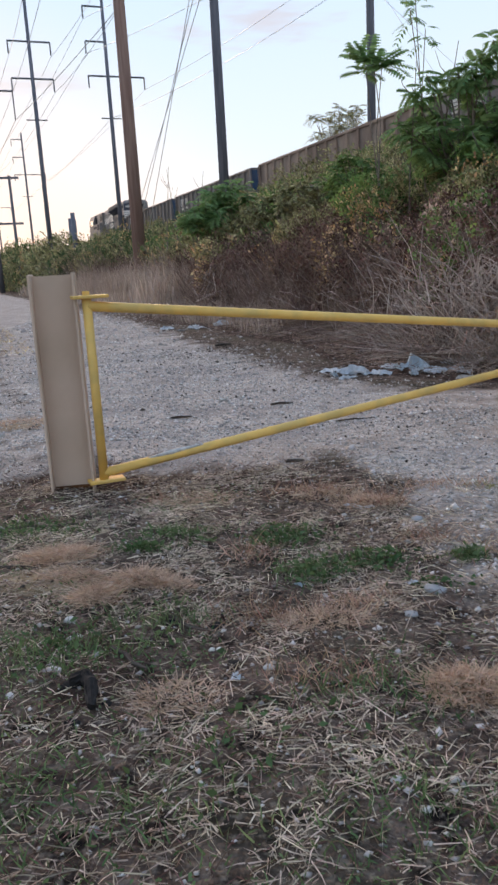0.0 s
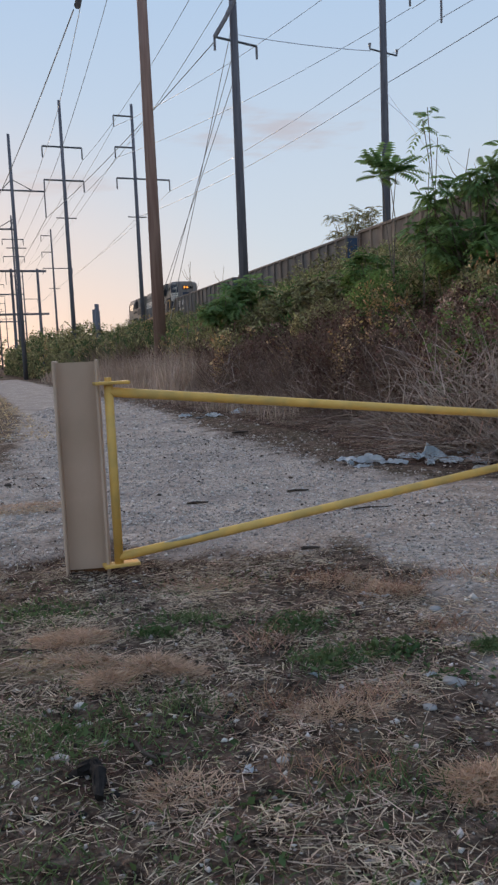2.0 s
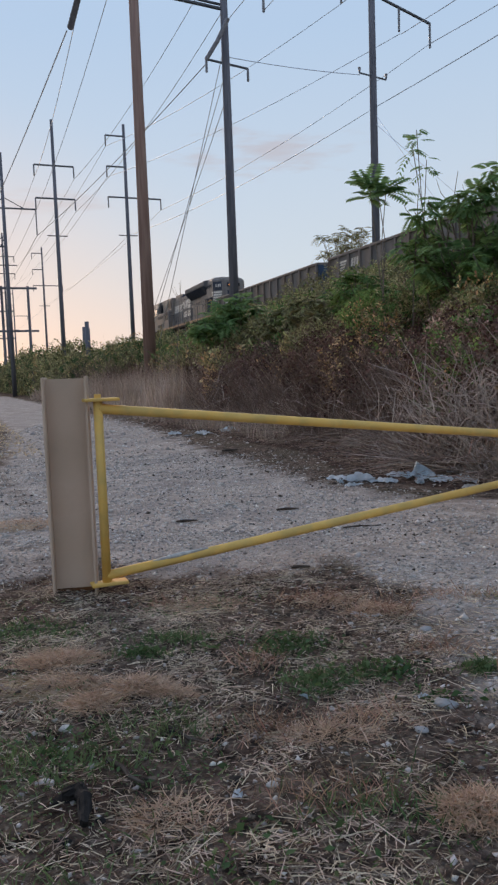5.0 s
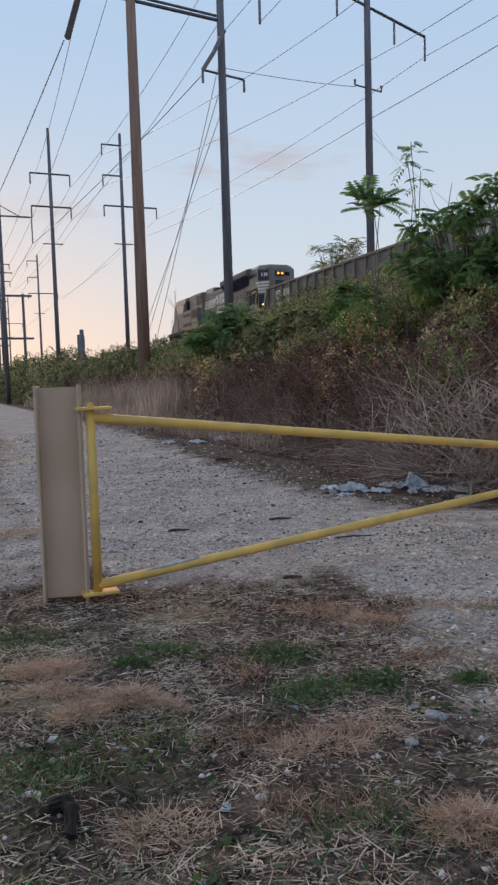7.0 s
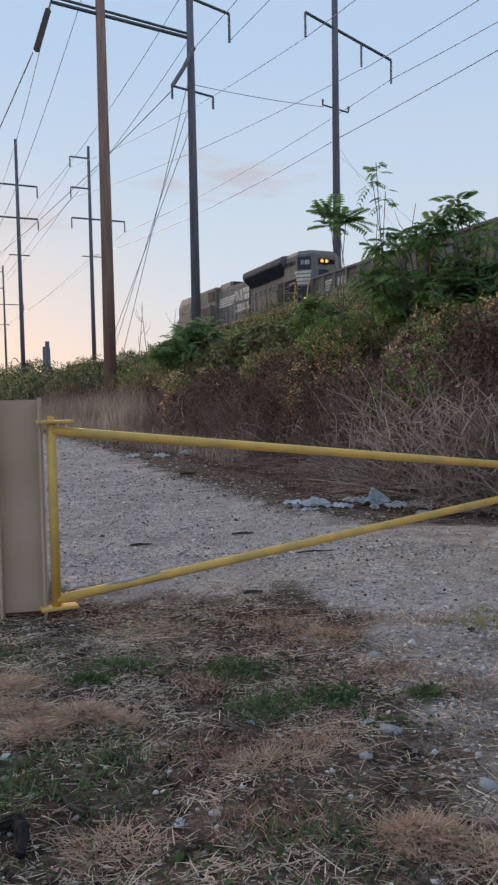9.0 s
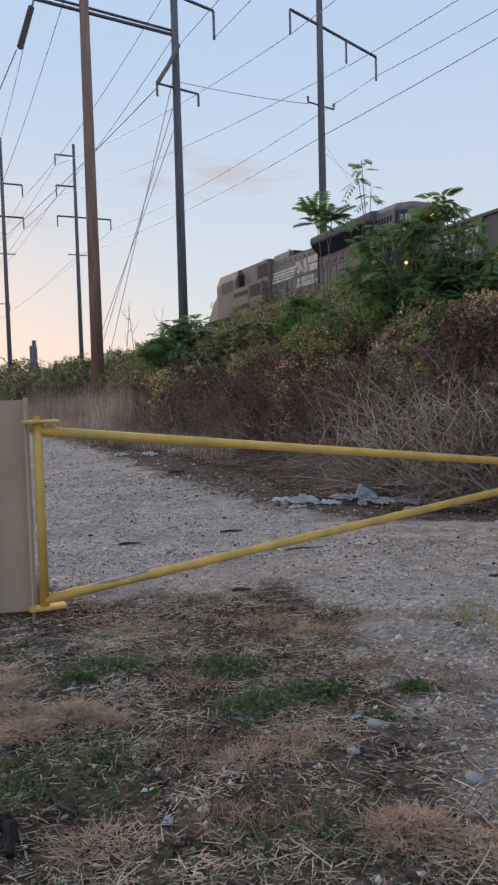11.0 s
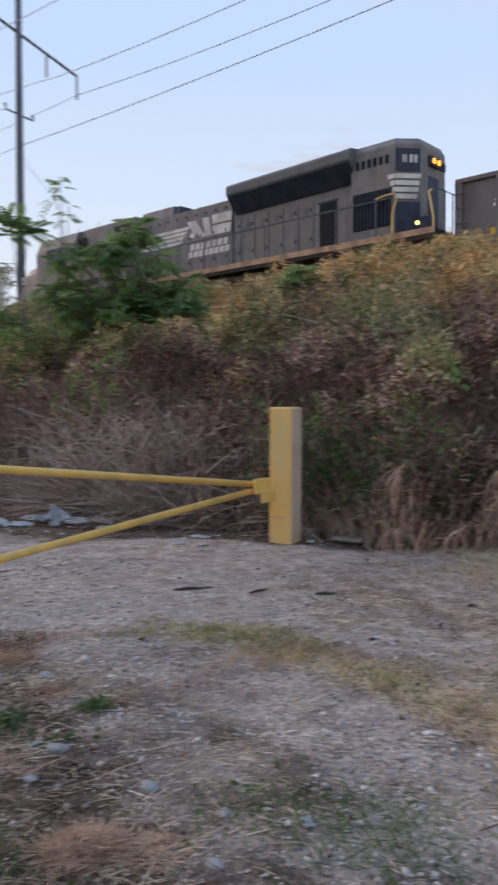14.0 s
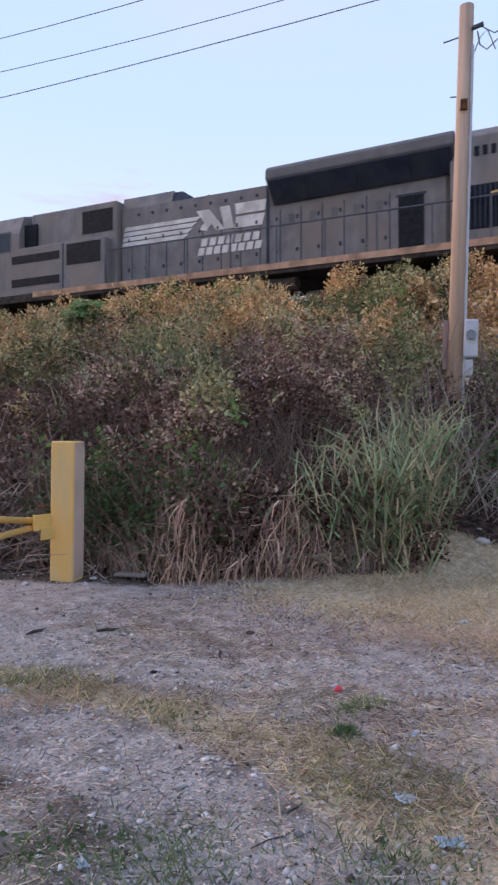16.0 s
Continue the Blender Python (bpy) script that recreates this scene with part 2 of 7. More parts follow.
M_LAMP2 = glow("step_light_glow", (1.0, 0.8, 0.3), 1.5)
M_CAR = surf("grimy_gondola_steel", (0.15, 0.137, 0.132), (0.22, 0.195, 0.18), 2.5, 0.7, 0.1, 0.1, 40, (0.2, 0.15, 0.12), 0.6, 0.8, (1, 1, 0.4))
M_CARB = surf("blue_car_end", (0.03, 0.07, 0.13), (0.05, 0.1, 0.17), 3, 0.6, 0, 0.1, 40, (0.08, 0.08, 0.09), 0.4, 1)
M_CARR = surf("rusted_gondola_steel", (0.27, 0.2, 0.16), (0.37, 0.28, 0.22), 2.5, 0.8, 0.05, 0.2, 40, (0.12, 0.08, 0.07), 0.6, 0.8, (1, 1, 0.4))
M_COAL = surf("coal", (0.015, 0.015, 0.016), (0.04, 0.04, 0.04), 6, 0.7, 0, 0.8, 20)
M_TAGY = surf("yellow_tag", (0.75, 0.42, 0.03), (0.8, 0.48, 0.05), 6, 0.5, 0, 0)
M_RAIL = surf("rail_steel", (0.14, 0.09, 0.07), (0.24, 0.17, 0.13), 6, 0.5, 0.6, 0.1)
M_TIE = surf("tie_wood", (0.07, 0.05, 0.04), (0.12, 0.09, 0.07), 6, 0.9, 0, 0.4)
# plants
M_BROWN = leafy("dead_brown_leaf", (0.085, 0.045, 0.034), (0.24, 0.14, 0.102), 0.55, 0.9, 0.06)
M_MAUVE = leafy("withered_mauve_leaf", (0.24, 0.146, 0.108), (0.54, 0.37, 0.27), 0.6, 2.0, 0.06)
M_OLIVE = leafy("olive_scrub_leaf", (0.13, 0.135, 0.06), (0.46, 0.4, 0.2), 0.6, 1.2, 0.14)
M_GOLD = leafy("golden_autumn_leaf", (0.48, 0.275, 0.12), (0.76, 0.53, 0.27), 0.5, 1.2, 0.14)
M_GREEN = leafy("green_leaf", (0.07, 0.15, 0.048), (0.21, 0.305, 0.1), 0.5, 1.5, 0.45)
M_AIL = leafy("compound_leaf_green", (0.12, 0.235, 0.095), (0.25, 0.365, 0.145), 0.3, 1.5, 0.5)
M_REED = leafy("reed_green", (0.17, 0.26, 0.12), (0.46, 0.5, 0.28), 0.5, 1.2)
M_STRAW = leafy("dead_straw", (0.4, 0.3, 0.22), (0.66, 0.52, 0.39), 0.5, 3, 0.1)
M_STEM = leafy("dead_cane", (0.16, 0.1, 0.078), (0.4, 0.285, 0.22), 0.4, 1.5, 0.0, 0.8)
M_CANE = leafy("pale_cane", (0.34, 0.255, 0.21), (0.56, 0.45, 0.375), 0.3, 2.0, 0.0, 0.8)
M_TANG = leafy("tan_grass", (0.47, 0.31, 0.21), (0.6, 0.42, 0.3), 0.25, 3, 0.15)
M_GRASS = leafy("short_green_grass", (0.08, 0.15, 0.06), (0.19, 0.24, 0.11), 0.35, 3)
M_OLG = leafy("dull_olive_grass", (0.2, 0.195, 0.085), (0.42, 0.36, 0.18), 0.35, 1.5)
M_DRYG = leafy("dry_yellow_grass", (0.5, 0.37, 0.22), (0.64, 0.5, 0.31), 0.35, 1.5)
M_STALK = leafy("pale_stalk", (0.27, 0.2, 0.165), (0.5, 0.405, 0.335), 0.35, 1.5, 0.0, 0.8)
M_HANG = leafy("russet_dead_blade", (0.3, 0.16, 0.105), (0.54, 0.345, 0.24), 0.45, 2.0, 0.1)
M_DKG = leafy("dark_shrub_leaf", (0.05, 0.1, 0.04), (0.125, 0.175, 0.075), 0.35, 2.0, 0.3)
M_PINKG = leafy("pale_pinkish_grass", (0.36, 0.265, 0.205), (0.54, 0.42, 0.335), 0.3, 0.7, 0.15)
M_BARK = surf("sapling_bark", (0.14, 0.11, 0.09), (0.24, 0.2, 0.165), 20, 0.85, 0, 0.3)
M_PEB = surf("gravel_stone", (0.32, 0.288, 0.26), (0.54, 0.49, 0.445), 14, 0.85, 0, 0.3, 90, rand="island", spread=0.55)
M_BALLAST = surf("ballast_stone", (0.2, 0.18, 0.17), (0.32, 0.29, 0.27), 6, 0.9, 0, 0.6, 20)
M_STONE = surf("pale_stone", (0.42, 0.395, 0.36), (0.54, 0.51, 0.47), 12, 0.8, 0, 0.4, 60, (0.35, 0.32, 0.29), 0.5, 8)
M_STONEG = surf("grey_stone", (0.25, 0.25, 0.245), (0.36, 0.355, 0.345), 12, 0.8, 0, 0.4, 60, (0.25, 0.23, 0.21), 0.5, 8)
M_PLASTIC = surf("white_plastic_film", (0.62, 0.66, 0.68), (0.75, 0.77, 0.78), 10, 0.4, 0, 0.1)
M_PLASTICB = surf("pale_blue_plastic", (0.48, 0.56, 0.6), (0.6, 0.67, 0.7), 10, 0.4, 0, 0.1)
M_RED = surf("red_plastic", (0.6, 0.05, 0.06), (0.7, 0.08, 0.08), 10, 0.4, 0, 0.05)
M_CHAR = surf("charred_wood", (0.012, 0.011, 0.011), (0.03, 0.027, 0.025), 18, 0.9, 0, 0.7, 50)
M_STICK = surf("dark_stick", (0.055, 0.042, 0.035), (0.1, 0.08, 0.065), 20, 0.9, 0, 0.3)
M_BOARD = surf("weathered_board", (0.16, 0.14, 0.12), (0.26, 0.23, 0.2), 10, 0.85, 0, 0.3, 50, stretch=(1, 0.1, 1))


def ground_material():
    m = bpy.data.materials.new("ground_soil_gravel")
    m.use_nodes = True
    t = m.node_tree
    n, k = t.nodes, t.links
    bsdf = n["Principled BSDF"]
    geo = n.new("ShaderNodeNewGeometry")

    def nz(sc, detail=5):
        q = n.new("ShaderNodeTexNoise")
        q.inputs["Scale"].default_value, q.inputs["Detail"].default_value = sc, detail
        k.new(geo.outputs["Position"], q.inputs["Vector"])
        return q.outputs[0]

    def rng(o, lo, hi, a=0.0, b=1.0):
        q = n.new("ShaderNodeMapRange")
        for i, v in enumerate((lo, hi, a, b)):
            q.inputs[i + 1].default_value = v
        k.new(o, q.inputs[0])
        return q.outputs[0]

    def mix(f, c1, c2):
        q = n.new("ShaderNodeMix")
        q.data_type = "RGBA"
        for sock, v in ((q.inputs[0], f), (q.inputs[6], c1), (q.inputs[7], c2)):
            if hasattr(v, "is_output"):
                k.new(v, sock)
            else:
                sock.default_value = v if isinstance(v, float) else (*v, 1)
        return q.outputs[2]

    def math2(op, a, b):
        q = n.new("ShaderNodeMath")
        q.operation = op
        for i, v in enumerate((a, b)):
            if hasattr(v, "is_output"):
                k.new(v, q.inputs[i])
            else:
                q.inputs[i].default_value = v
        return q.outputs[0]

    def attr(name):
        q = n.new("ShaderNodeAttribute")
        q.attribute_name = name
        return q.outputs["Fac"]

    vor = n.new("ShaderNodeTexVoronoi")
    vor.inputs["Scale"].default_value = 38
    k.new(geo.outputs["Position"], vor.inputs["Vector"])
    vor2 = n.new("ShaderNodeTexVoronoi")
    vor2.inputs["Scale"].default_value = 90
    k.new(geo.outputs["Position"], vor2.inputs["Vector"])
    sep = n.new("ShaderNodeSeparateColor")
    k.new(vor.outputs["Color"], sep.inputs[0])
    grav = mix(sep.outputs[0], (0.36, 0.3, 0.255), (0.62, 0.535, 0.46))
    grav = mix(rng(nz(1.3), 0.35, 0.65, 0, 0.75), grav, (0.31, 0.265, 0.235))
    grav = mix(rng(nz(5), 0.5, 0.7, 0, 0.5), grav, (0.25, 0.21, 0.18))
    soil = mix(rng(nz(9), 0.35, 0.65), (0.018, 0.013, 0.011), (0.16, 0.112, 0.088))
    soil = mix(rng(nz(42, 3), 0.5, 0.7, 0, 0.6), soil, (0.34, 0.265, 0.2))
    soil = mix(rng(nz(1.1), 0.45, 0.65, 0, 0.35), soil, (0.085, 0.08, 0.05))
    dry = mix(rng(nz(14), 0.35, 0.65), (0.36, 0.265, 0.155), (0.66, 0.51, 0.32))
    # leaf litter, coloured extra dark so it also holds the thicket's inner shade
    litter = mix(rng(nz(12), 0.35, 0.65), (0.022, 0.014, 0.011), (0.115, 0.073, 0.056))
    edge = math2("ADD", attr("gravel"), math2("MULTIPLY", math2("SUBTRACT", nz(3.0, 8), 0.5), 1.5))
    c = mix(rng(edge, 0.3, 0.75), soil, grav)
    dirt = mix(rng(nz(6), 0.35, 0.65), (0.33, 0.26, 0.21), (0.55, 0.46, 0.39))
    dirt = mix(rng(nz(30, 3), 0.55, 0.7, 0, 0.7), dirt, (0.14, 0.105, 0.085))
    edge4 = math2("ADD", attr("dirt"), math2("MULTIPLY", math2("SUBTRACT", nz(2.0, 7), 0.5), 1.1))
    c = mix(rng(edge4, 0.35, 0.75, 0, 0.9), c, dirt)
    edge2 = math2("ADD", attr("dry"), math2("MULTIPLY", math2("SUBTRACT", nz(2.2, 6), 0.5), 0.9))
    c = mix(rng(edge2, 0.35, 0.75, 0, 0.85), c, dry)
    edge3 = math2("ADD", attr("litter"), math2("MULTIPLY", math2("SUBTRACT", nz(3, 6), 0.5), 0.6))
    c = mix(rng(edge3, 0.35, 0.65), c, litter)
    k.new(c, bsdf.inputs["Base Color"])
    bsdf.inputs["Roughness"].default_value = 0.95
    bsdf.inputs["Specular IOR Level"].default_value = 0.04
    hsum = math2("ADD", math2("MULTIPLY", vor.outputs["Distance"], -1.0), math2("MULTIPLY", vor2.outputs["Distance"], -0.5))
    hsum = math2("ADD", hsum, math2("MULTIPLY", nz(25), 1.5))
    bp = n.new("ShaderNodeBump")
    bp.inputs["Strength"].default_value, bp.inputs["Distance"].default_value = 0.9, 0.02
    k.new(hsum, bp.inputs["Height"])
    k.new(bp.outputs[0], bsdf.inputs["Normal"])
    return m


# ---- mesh helpers ----
def link(name, bm, mat, parent=None, smooth=False):
    me = bpy.data.meshes.new(name)
    bm.to_mesh(me)
    bm.free()
    for q in (mat if isinstance(mat, (list, tuple)) else [mat]):
        me.materials.append(q)
    if smooth:
        me.polygons.foreach_set("use_smooth", [True] * len(me.polygons))
    ob = new(name, me)
    if parent:
        ob.parent = parent
    return ob


def part(name, bm, mat, parent, label="", smooth=False):
    ob = link(name, bm, mat, parent, smooth)
    return tagged(ob, label) if label else ob


def thing(name, label, category, m=None, group=""):
    ob = new(name)
    if m is not None:
        ob.matrix_basis = m
    return tagged(ob, label, category, group)


def box(bm, x0, x1, y0, y1, z0, z1, bevel=0.0):
    g = bmesh.ops.create_cube(bm, size=1.0, matrix=Matrix.LocRotScale(((x0 + x1) / 2, (y0 + y1) / 2, (z0 + z1) / 2), None, (x1 - x0, y1 - y0, z1 - z0)))
    if bevel:
        es = {e for v in g["verts"] for e in v.link_edges}
        bmesh.ops.bevel(bm, geom=list(es), offset=bevel, segments=2, affect="EDGES", profile=0.5)
    return bm


def boxbm(*a, **k):
    return box(bmesh.new(), *a, **k)


def prism(bm, outline, axis_pts):
    """Sweep a closed outline of (u, v) pairs along x from axis_pts[0] to axis_pts[1]; u is y and v is z."""
    rows = [[bm.verts.new((x, u, v)) for u, v in outline] for x in axis_pts]
    m = len(outline)
    for r0, r1 in zip(rows, rows[1:]):
        for i in range(m):
            bm.faces.new((r0[i], r0[(i + 1) % m], r1[(i + 1) % m], r1[i]))
    bm.faces.new(rows[0][::-1])
    bm.faces.new(rows[-1])
    bmesh.ops.recalc_face_normals(bm, faces=bm.faces)
    return bm


def tube(bm, pts, radii, sides=8, cap=True):
    """A round bar through pts, with a radius for all or one at each point."""
    pts = [Vector(p) for p in pts]
    radii = [radii] * len(pts) if isinstance(radii, (int, float)) else radii
    rows, up = [], None
    for i, p in enumerate(pts):
        d = (pts[min(i + 1, len(pts) - 1)] - pts[max(i - 1, 0)]).normalized()
        ref = up if up is not None and abs(up.dot(d)) < 0.95 else (Vector((0, 0, 1)) if abs(d.z) < 0.9 else Vector((1, 0, 0)))
        a = (ref - d * ref.dot(d)).normalized()
        up = a
        b = d.cross(a)
        rows.append([bm.verts.new(p + (a * math.cos(q) + b * math.sin(q)) * radii[i]) for q in (6.28318 * j / sides for j in range(sides))])
    for r0, r1 in zip(rows, rows[1:]):
        for j in range(sides):
            bm.faces.new((r0[j], r0[(j + 1) % sides], r1[(j + 1) % sides], r1[j]))
    if cap:
        bm.faces.new(rows[0][::-1])
        bm.faces.new(rows[-1])
    return bm


def tubebm(pts, radii, sides=8):
    return tube(bmesh.new(), pts, radii, sides)


def raw(name, co, faces, mat, label, category, kind="stuff", smooth=False):
    me = bpy.data.meshes.new(name)
    co = np.asarray(co, np.float32).reshape(-1, 3)
    faces = np.asarray(faces, np.int32)
    m = faces.shape[1]
    me.vertices.add(len(co))
    me.vertices.foreach_set("co", co.ravel())
    me.loops.add(faces.size)
    me.loops.foreach_set("vertex_index", faces.ravel())
    me.polygons.add(len(faces))
    me.polygons.foreach_set("loop_start", np.arange(0, faces.size, m, dtype=np.int32))
    if smooth:
        me.polygons.foreach_set("use_smooth", np.ones(len(faces), bool))
    me.materials.append(mat)
    me.update(calc_edges=True)
    me.validate()
    return tagged(new(name, me), label, category, kind=kind)


RNG = np.random.RandomState(11)


def unit(v):
    return v / np.maximum(np.linalg.norm(v, axis=1, keepdims=True), 1e-9)


def leaf_mesh(c, size, flat=0.35, droop=0.2, way=None):
    """A folded rhombic leaf at each centre, along way where that is given."""
    n = len(c)
    d = RNG.normal(size=(n, 3))
    d[:, 2] = d[:, 2] * 0.6 - droop
    d = unit(d) if way is None else way
    nrm = RNG.normal(size=(n, 3)) * (1 - flat) + np.array([0, 0, 1.0]) * flat
    w = unit(np.cross(d, nrm))
    up = np.cross(w, d)
    size = np.broadcast_to(size, (n,))[:, None]
    a = c - d * size * 0.5
    b = c + d * size * 0.5
    l = c + w * size * 0.27 + up * size * 0.08
    r = c - w * size * 0.27 + up * size * 0.08
    co = np.stack([a, l, b, r], 1).reshape(-1, 3)
    i = np.arange(n)[:, None] * 4
    return co, np.concatenate([i + [0, 1, 2], i + [0, 2, 3]])


def blade_mesh(base, way, width, bend):
    """A grass blade from each base along way, bent over by bend: two steps and a tip."""
    n = len(base)
    side = unit(np.cross(way, RNG.normal(size=(n, 3))))
    width = np.broadcast_to(width, (n,))[:, None]
    mid = base + way * 0.5 + bend * 0.25
    tip = base + way + bend
    co = np.stack([base - side * width, base + side * width, mid + side * width * 0.8, mid - side * width * 0.8, tip], 1).reshape(-1, 3)
    i = np.arange(n)[:, None] * 5
    return co, np.concatenate([i + [0, 1, 2], i + [0, 2, 3], i + [3, 2, 4]])


def cane_mesh(base, way, rad, bend):
    """A three-sided cane in two lengths."""
    n = len(base)
    x = unit(np.cross(way, RNG.normal(size=(n, 3))))
    y = unit(np.cross(way, x))
    rad = np.broadcast_to(rad, (n,))[:, None]
    rows = []
    for f, k in ((0, 1.0), (0.5, 0.8), (1.0, 0.35)):
        p = base + way * f + bend * f * f
        for q in range(3):
            rows.append(p + (x * math.cos(q * 2.094) + y * math.sin(q * 2.094)) * rad * k)
    co = np.stack(rows, 1).reshape(-1, 3)
    i = np.arange(n)[:, None] * 9
    f = []
    for r in (0, 3):
        for q in range(3):
            a, b = r + q, r + (q + 1) % 3
            f += [i + [a, b, b + 3], i + [a, b + 3, a + 3]]
    return co, np.concatenate(f)


def pebble_mesh(c, size):
    n = len(c)
    base = np.array([(1, 0, 0), (-1, 0, 0), (0, 1, 0), (0, -1, 0), (0, 0, 1), (0, 0, -1)], float)
    a = RNG.uniform(0, 6.28, n)
    sc = np.stack([RNG.uniform(0.6, 1.2, n), RNG.uniform(0.5, 1.0, n), RNG.uniform(0.3, 0.7, n)], 1) * np.broadcast_to(size, (n,))[:, None]
    v = base[None] * sc[:, None, :] + RNG.normal(size=(n, 6, 3)) * sc[:, None, :] * 0.18
    ca, sa = np.cos(a)[:, None], np.sin(a)[:, None]
    v = np.stack([v[..., 0] * ca - v[..., 1] * sa, v[..., 0] * sa + v[..., 1] * ca, v[..., 2]], -1)
    co = (v + c[:, None, :]).reshape(-1, 3)
    i = np.arange(n)[:, None] * 6
    t = [(0, 2, 4), (2, 1, 4), (1, 3, 4), (3, 0, 4), (2, 0, 5), (1, 2, 5), (3, 1, 5), (0, 3, 5)]
    return co, np.concatenate([i + list(q) for q in t])


def to_world(lat, s, z):
    return np.stack([lat * AC.x + s * AL.x, lat * AC.y + s * AL.y, z], -1)


# ---- ground: one sheet with the lane, the verge and the railway bank ----
def blob(x, y, cx, cy, rx, ry, turn=0.0):
    c, q = math.cos(radians(turn)), math.sin(radians(turn))
    u, v = (x - cx) * c + (y - cy) * q, -(x - cx) * q + (y - cy) * c
    return np.exp(-((u / rx) ** 2 + (v / ry) ** 2))


def strip(x, y, pts, w):
    d = np.full(np.shape(x), 1e9)
    for (ax, ay), (bx, by) in zip(pts, pts[1:]):
        t = np.clip(((x - ax) * (bx - ax) + (y - ay) * (by - ay)) / ((bx - ax) ** 2 + (by - ay) ** 2), 0, 1)
        d = np.minimum(d, np.hypot(x - ax - t * (bx - ax), y - ay - t * (by - ay)))
    return 1 - sstep(w * 0.6, w * 1.4, d)


def gravel_at(x, y):
    lat, s = plan(x, y)
    lane = strip(lat, s, [(3.2, 75), (3.2, 30), (3.05, 20), (2.35, 12), (2.2, 8), (2.45, 6.3)], 1.75)
    fan = strip(x, y, [(1.1, 6.2), (1.9, 4.7)], 1.0)
    rut1 = strip(x, y, [(1.7, 4.6), (2.6, 3.75), (3.4, 2.9), (4.6, 1.6)], 0.30)
    rut2 = strip(x, y, [(1.2, 4.2), (1.68, 3.3), (1.85, 2.5), (1.8, 1.9), (2.0, 0.6)], 0.42)
    left = strip(x, y, [(-1.9, 5.6), (-3.0, 9.0)], 0.7) * 0.7
    side = strip(x, y, [(1.15, 3.7), (1.2, 2.7), (1.25, 1.5)], 0.42) * 0.55
    return np.clip(np.maximum.reduce([lane, fan, rut1 * 0.65, rut2 * 0.7, left, side]), 0, 1)


def dry_at(x, y):
    lat, s = plan(x, y)
    right = sstep(3.6, 5.4, x) * sstep(6.2, 4.6, y) * 0.9
    mid = strip(x, y, [(1.85, 4.15), (2.37, 2.98), (2.5, 2.3), (2.35, 1.6), (2.4, 0.6)], 0.24) * 0.8
    right = np.maximum(right, 0.9 * sstep(2.3, 1.5, s) * sstep(9.3, 8.7, lat) * sstep(6.0, 7.2, lat))
    tufts = 0.8 * blob(x, y, -0.9, 3.2, 0.45, 0.2) + 0.7 * blob(x, y, 0.65, 2.2, 0.25, 0.15) + 0.6 * blob(x, y, -2.2, 6.9, 0.7, 0.3)
    left = strip(lat, s, [(0.9, 14), (1.1, 24), (1.0, 60)], 0.8) * 0.3
    return np.clip(right + mid + tufts + left + 0.6 * blob(x, y, 3.1, 1.6, 0.75, 0.6), 0, 1)


def dirt_at(x, y):
    return np.clip(strip(x, y, [(2.2, 6.6), (3.4, 5.2), (5.6, 4.3), (8.0, 3.0)], 1.0) + 0.55 * sstep(1.0, 2.2, x) * sstep(6.5, 5.0, y) + 0.35 * sstep(2.3, 3.0, x) * sstep(5.0, 4.0, y), 0, 1)


def litter_shade_at(x, y):
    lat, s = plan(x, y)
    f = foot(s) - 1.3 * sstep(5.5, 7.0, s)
    # litter over the bank, with understory shade put into its dark colour
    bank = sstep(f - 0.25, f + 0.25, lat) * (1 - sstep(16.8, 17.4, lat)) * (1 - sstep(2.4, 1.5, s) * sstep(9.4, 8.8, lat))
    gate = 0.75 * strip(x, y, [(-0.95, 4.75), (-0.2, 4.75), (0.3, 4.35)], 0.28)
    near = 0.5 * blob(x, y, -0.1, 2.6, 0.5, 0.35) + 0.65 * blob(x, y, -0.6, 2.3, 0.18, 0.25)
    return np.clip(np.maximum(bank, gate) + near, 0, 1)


def spaced(*spans):
    out = []
    for a, b, step in spans:
        out += list(np.arange(a, b, step))
    return np.array(out)


def build_ground():
    lat = np.concatenate([-np.geomspace(2500, 8, 26), spaced((-7, -2, 0.5), (-2, 8, 0.12), (8, 18, 0.3), (18, 36, 0.9)), np.geomspace(37, 2500, 26)])
    s = np.concatenate([-np.geomspace(2500, 6, 24), spaced((-5, 0.6, 0.5), (0.6, 9, 0.12), (9, 24, 0.3), (24, 90, 1.0)), np.geomspace(92, 3500, 30)])
    A, B = np.meshgrid(lat, s)
    co = to_world(A, B, ground_z(A, B)).reshape(-1, 3)
    nl = len(lat)
    i = (np.arange(len(s) - 1)[:, None] * nl + np.arange(nl - 1)[None]).reshape(-1, 1)
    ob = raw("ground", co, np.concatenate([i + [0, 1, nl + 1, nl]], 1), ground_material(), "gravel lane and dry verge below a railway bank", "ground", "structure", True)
    for name, f in (("gravel", gravel_at), ("dirt", dirt_at), ("dry", dry_at), ("litter", litter_shade_at)):
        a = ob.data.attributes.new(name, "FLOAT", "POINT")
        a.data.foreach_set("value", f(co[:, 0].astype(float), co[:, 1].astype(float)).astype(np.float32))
    return ob


build_ground()


# ---- railway track ----
def track_pose(s, along=0.0, up=0.0):
    p = L(TRACK, s + along, RAIL_Z + GRADE * (s + along) + up)
    return pose(p.x, p.y, p.z, 0, math.degrees(-math.atan(GRADE)), 90 + math.degrees(PHI))


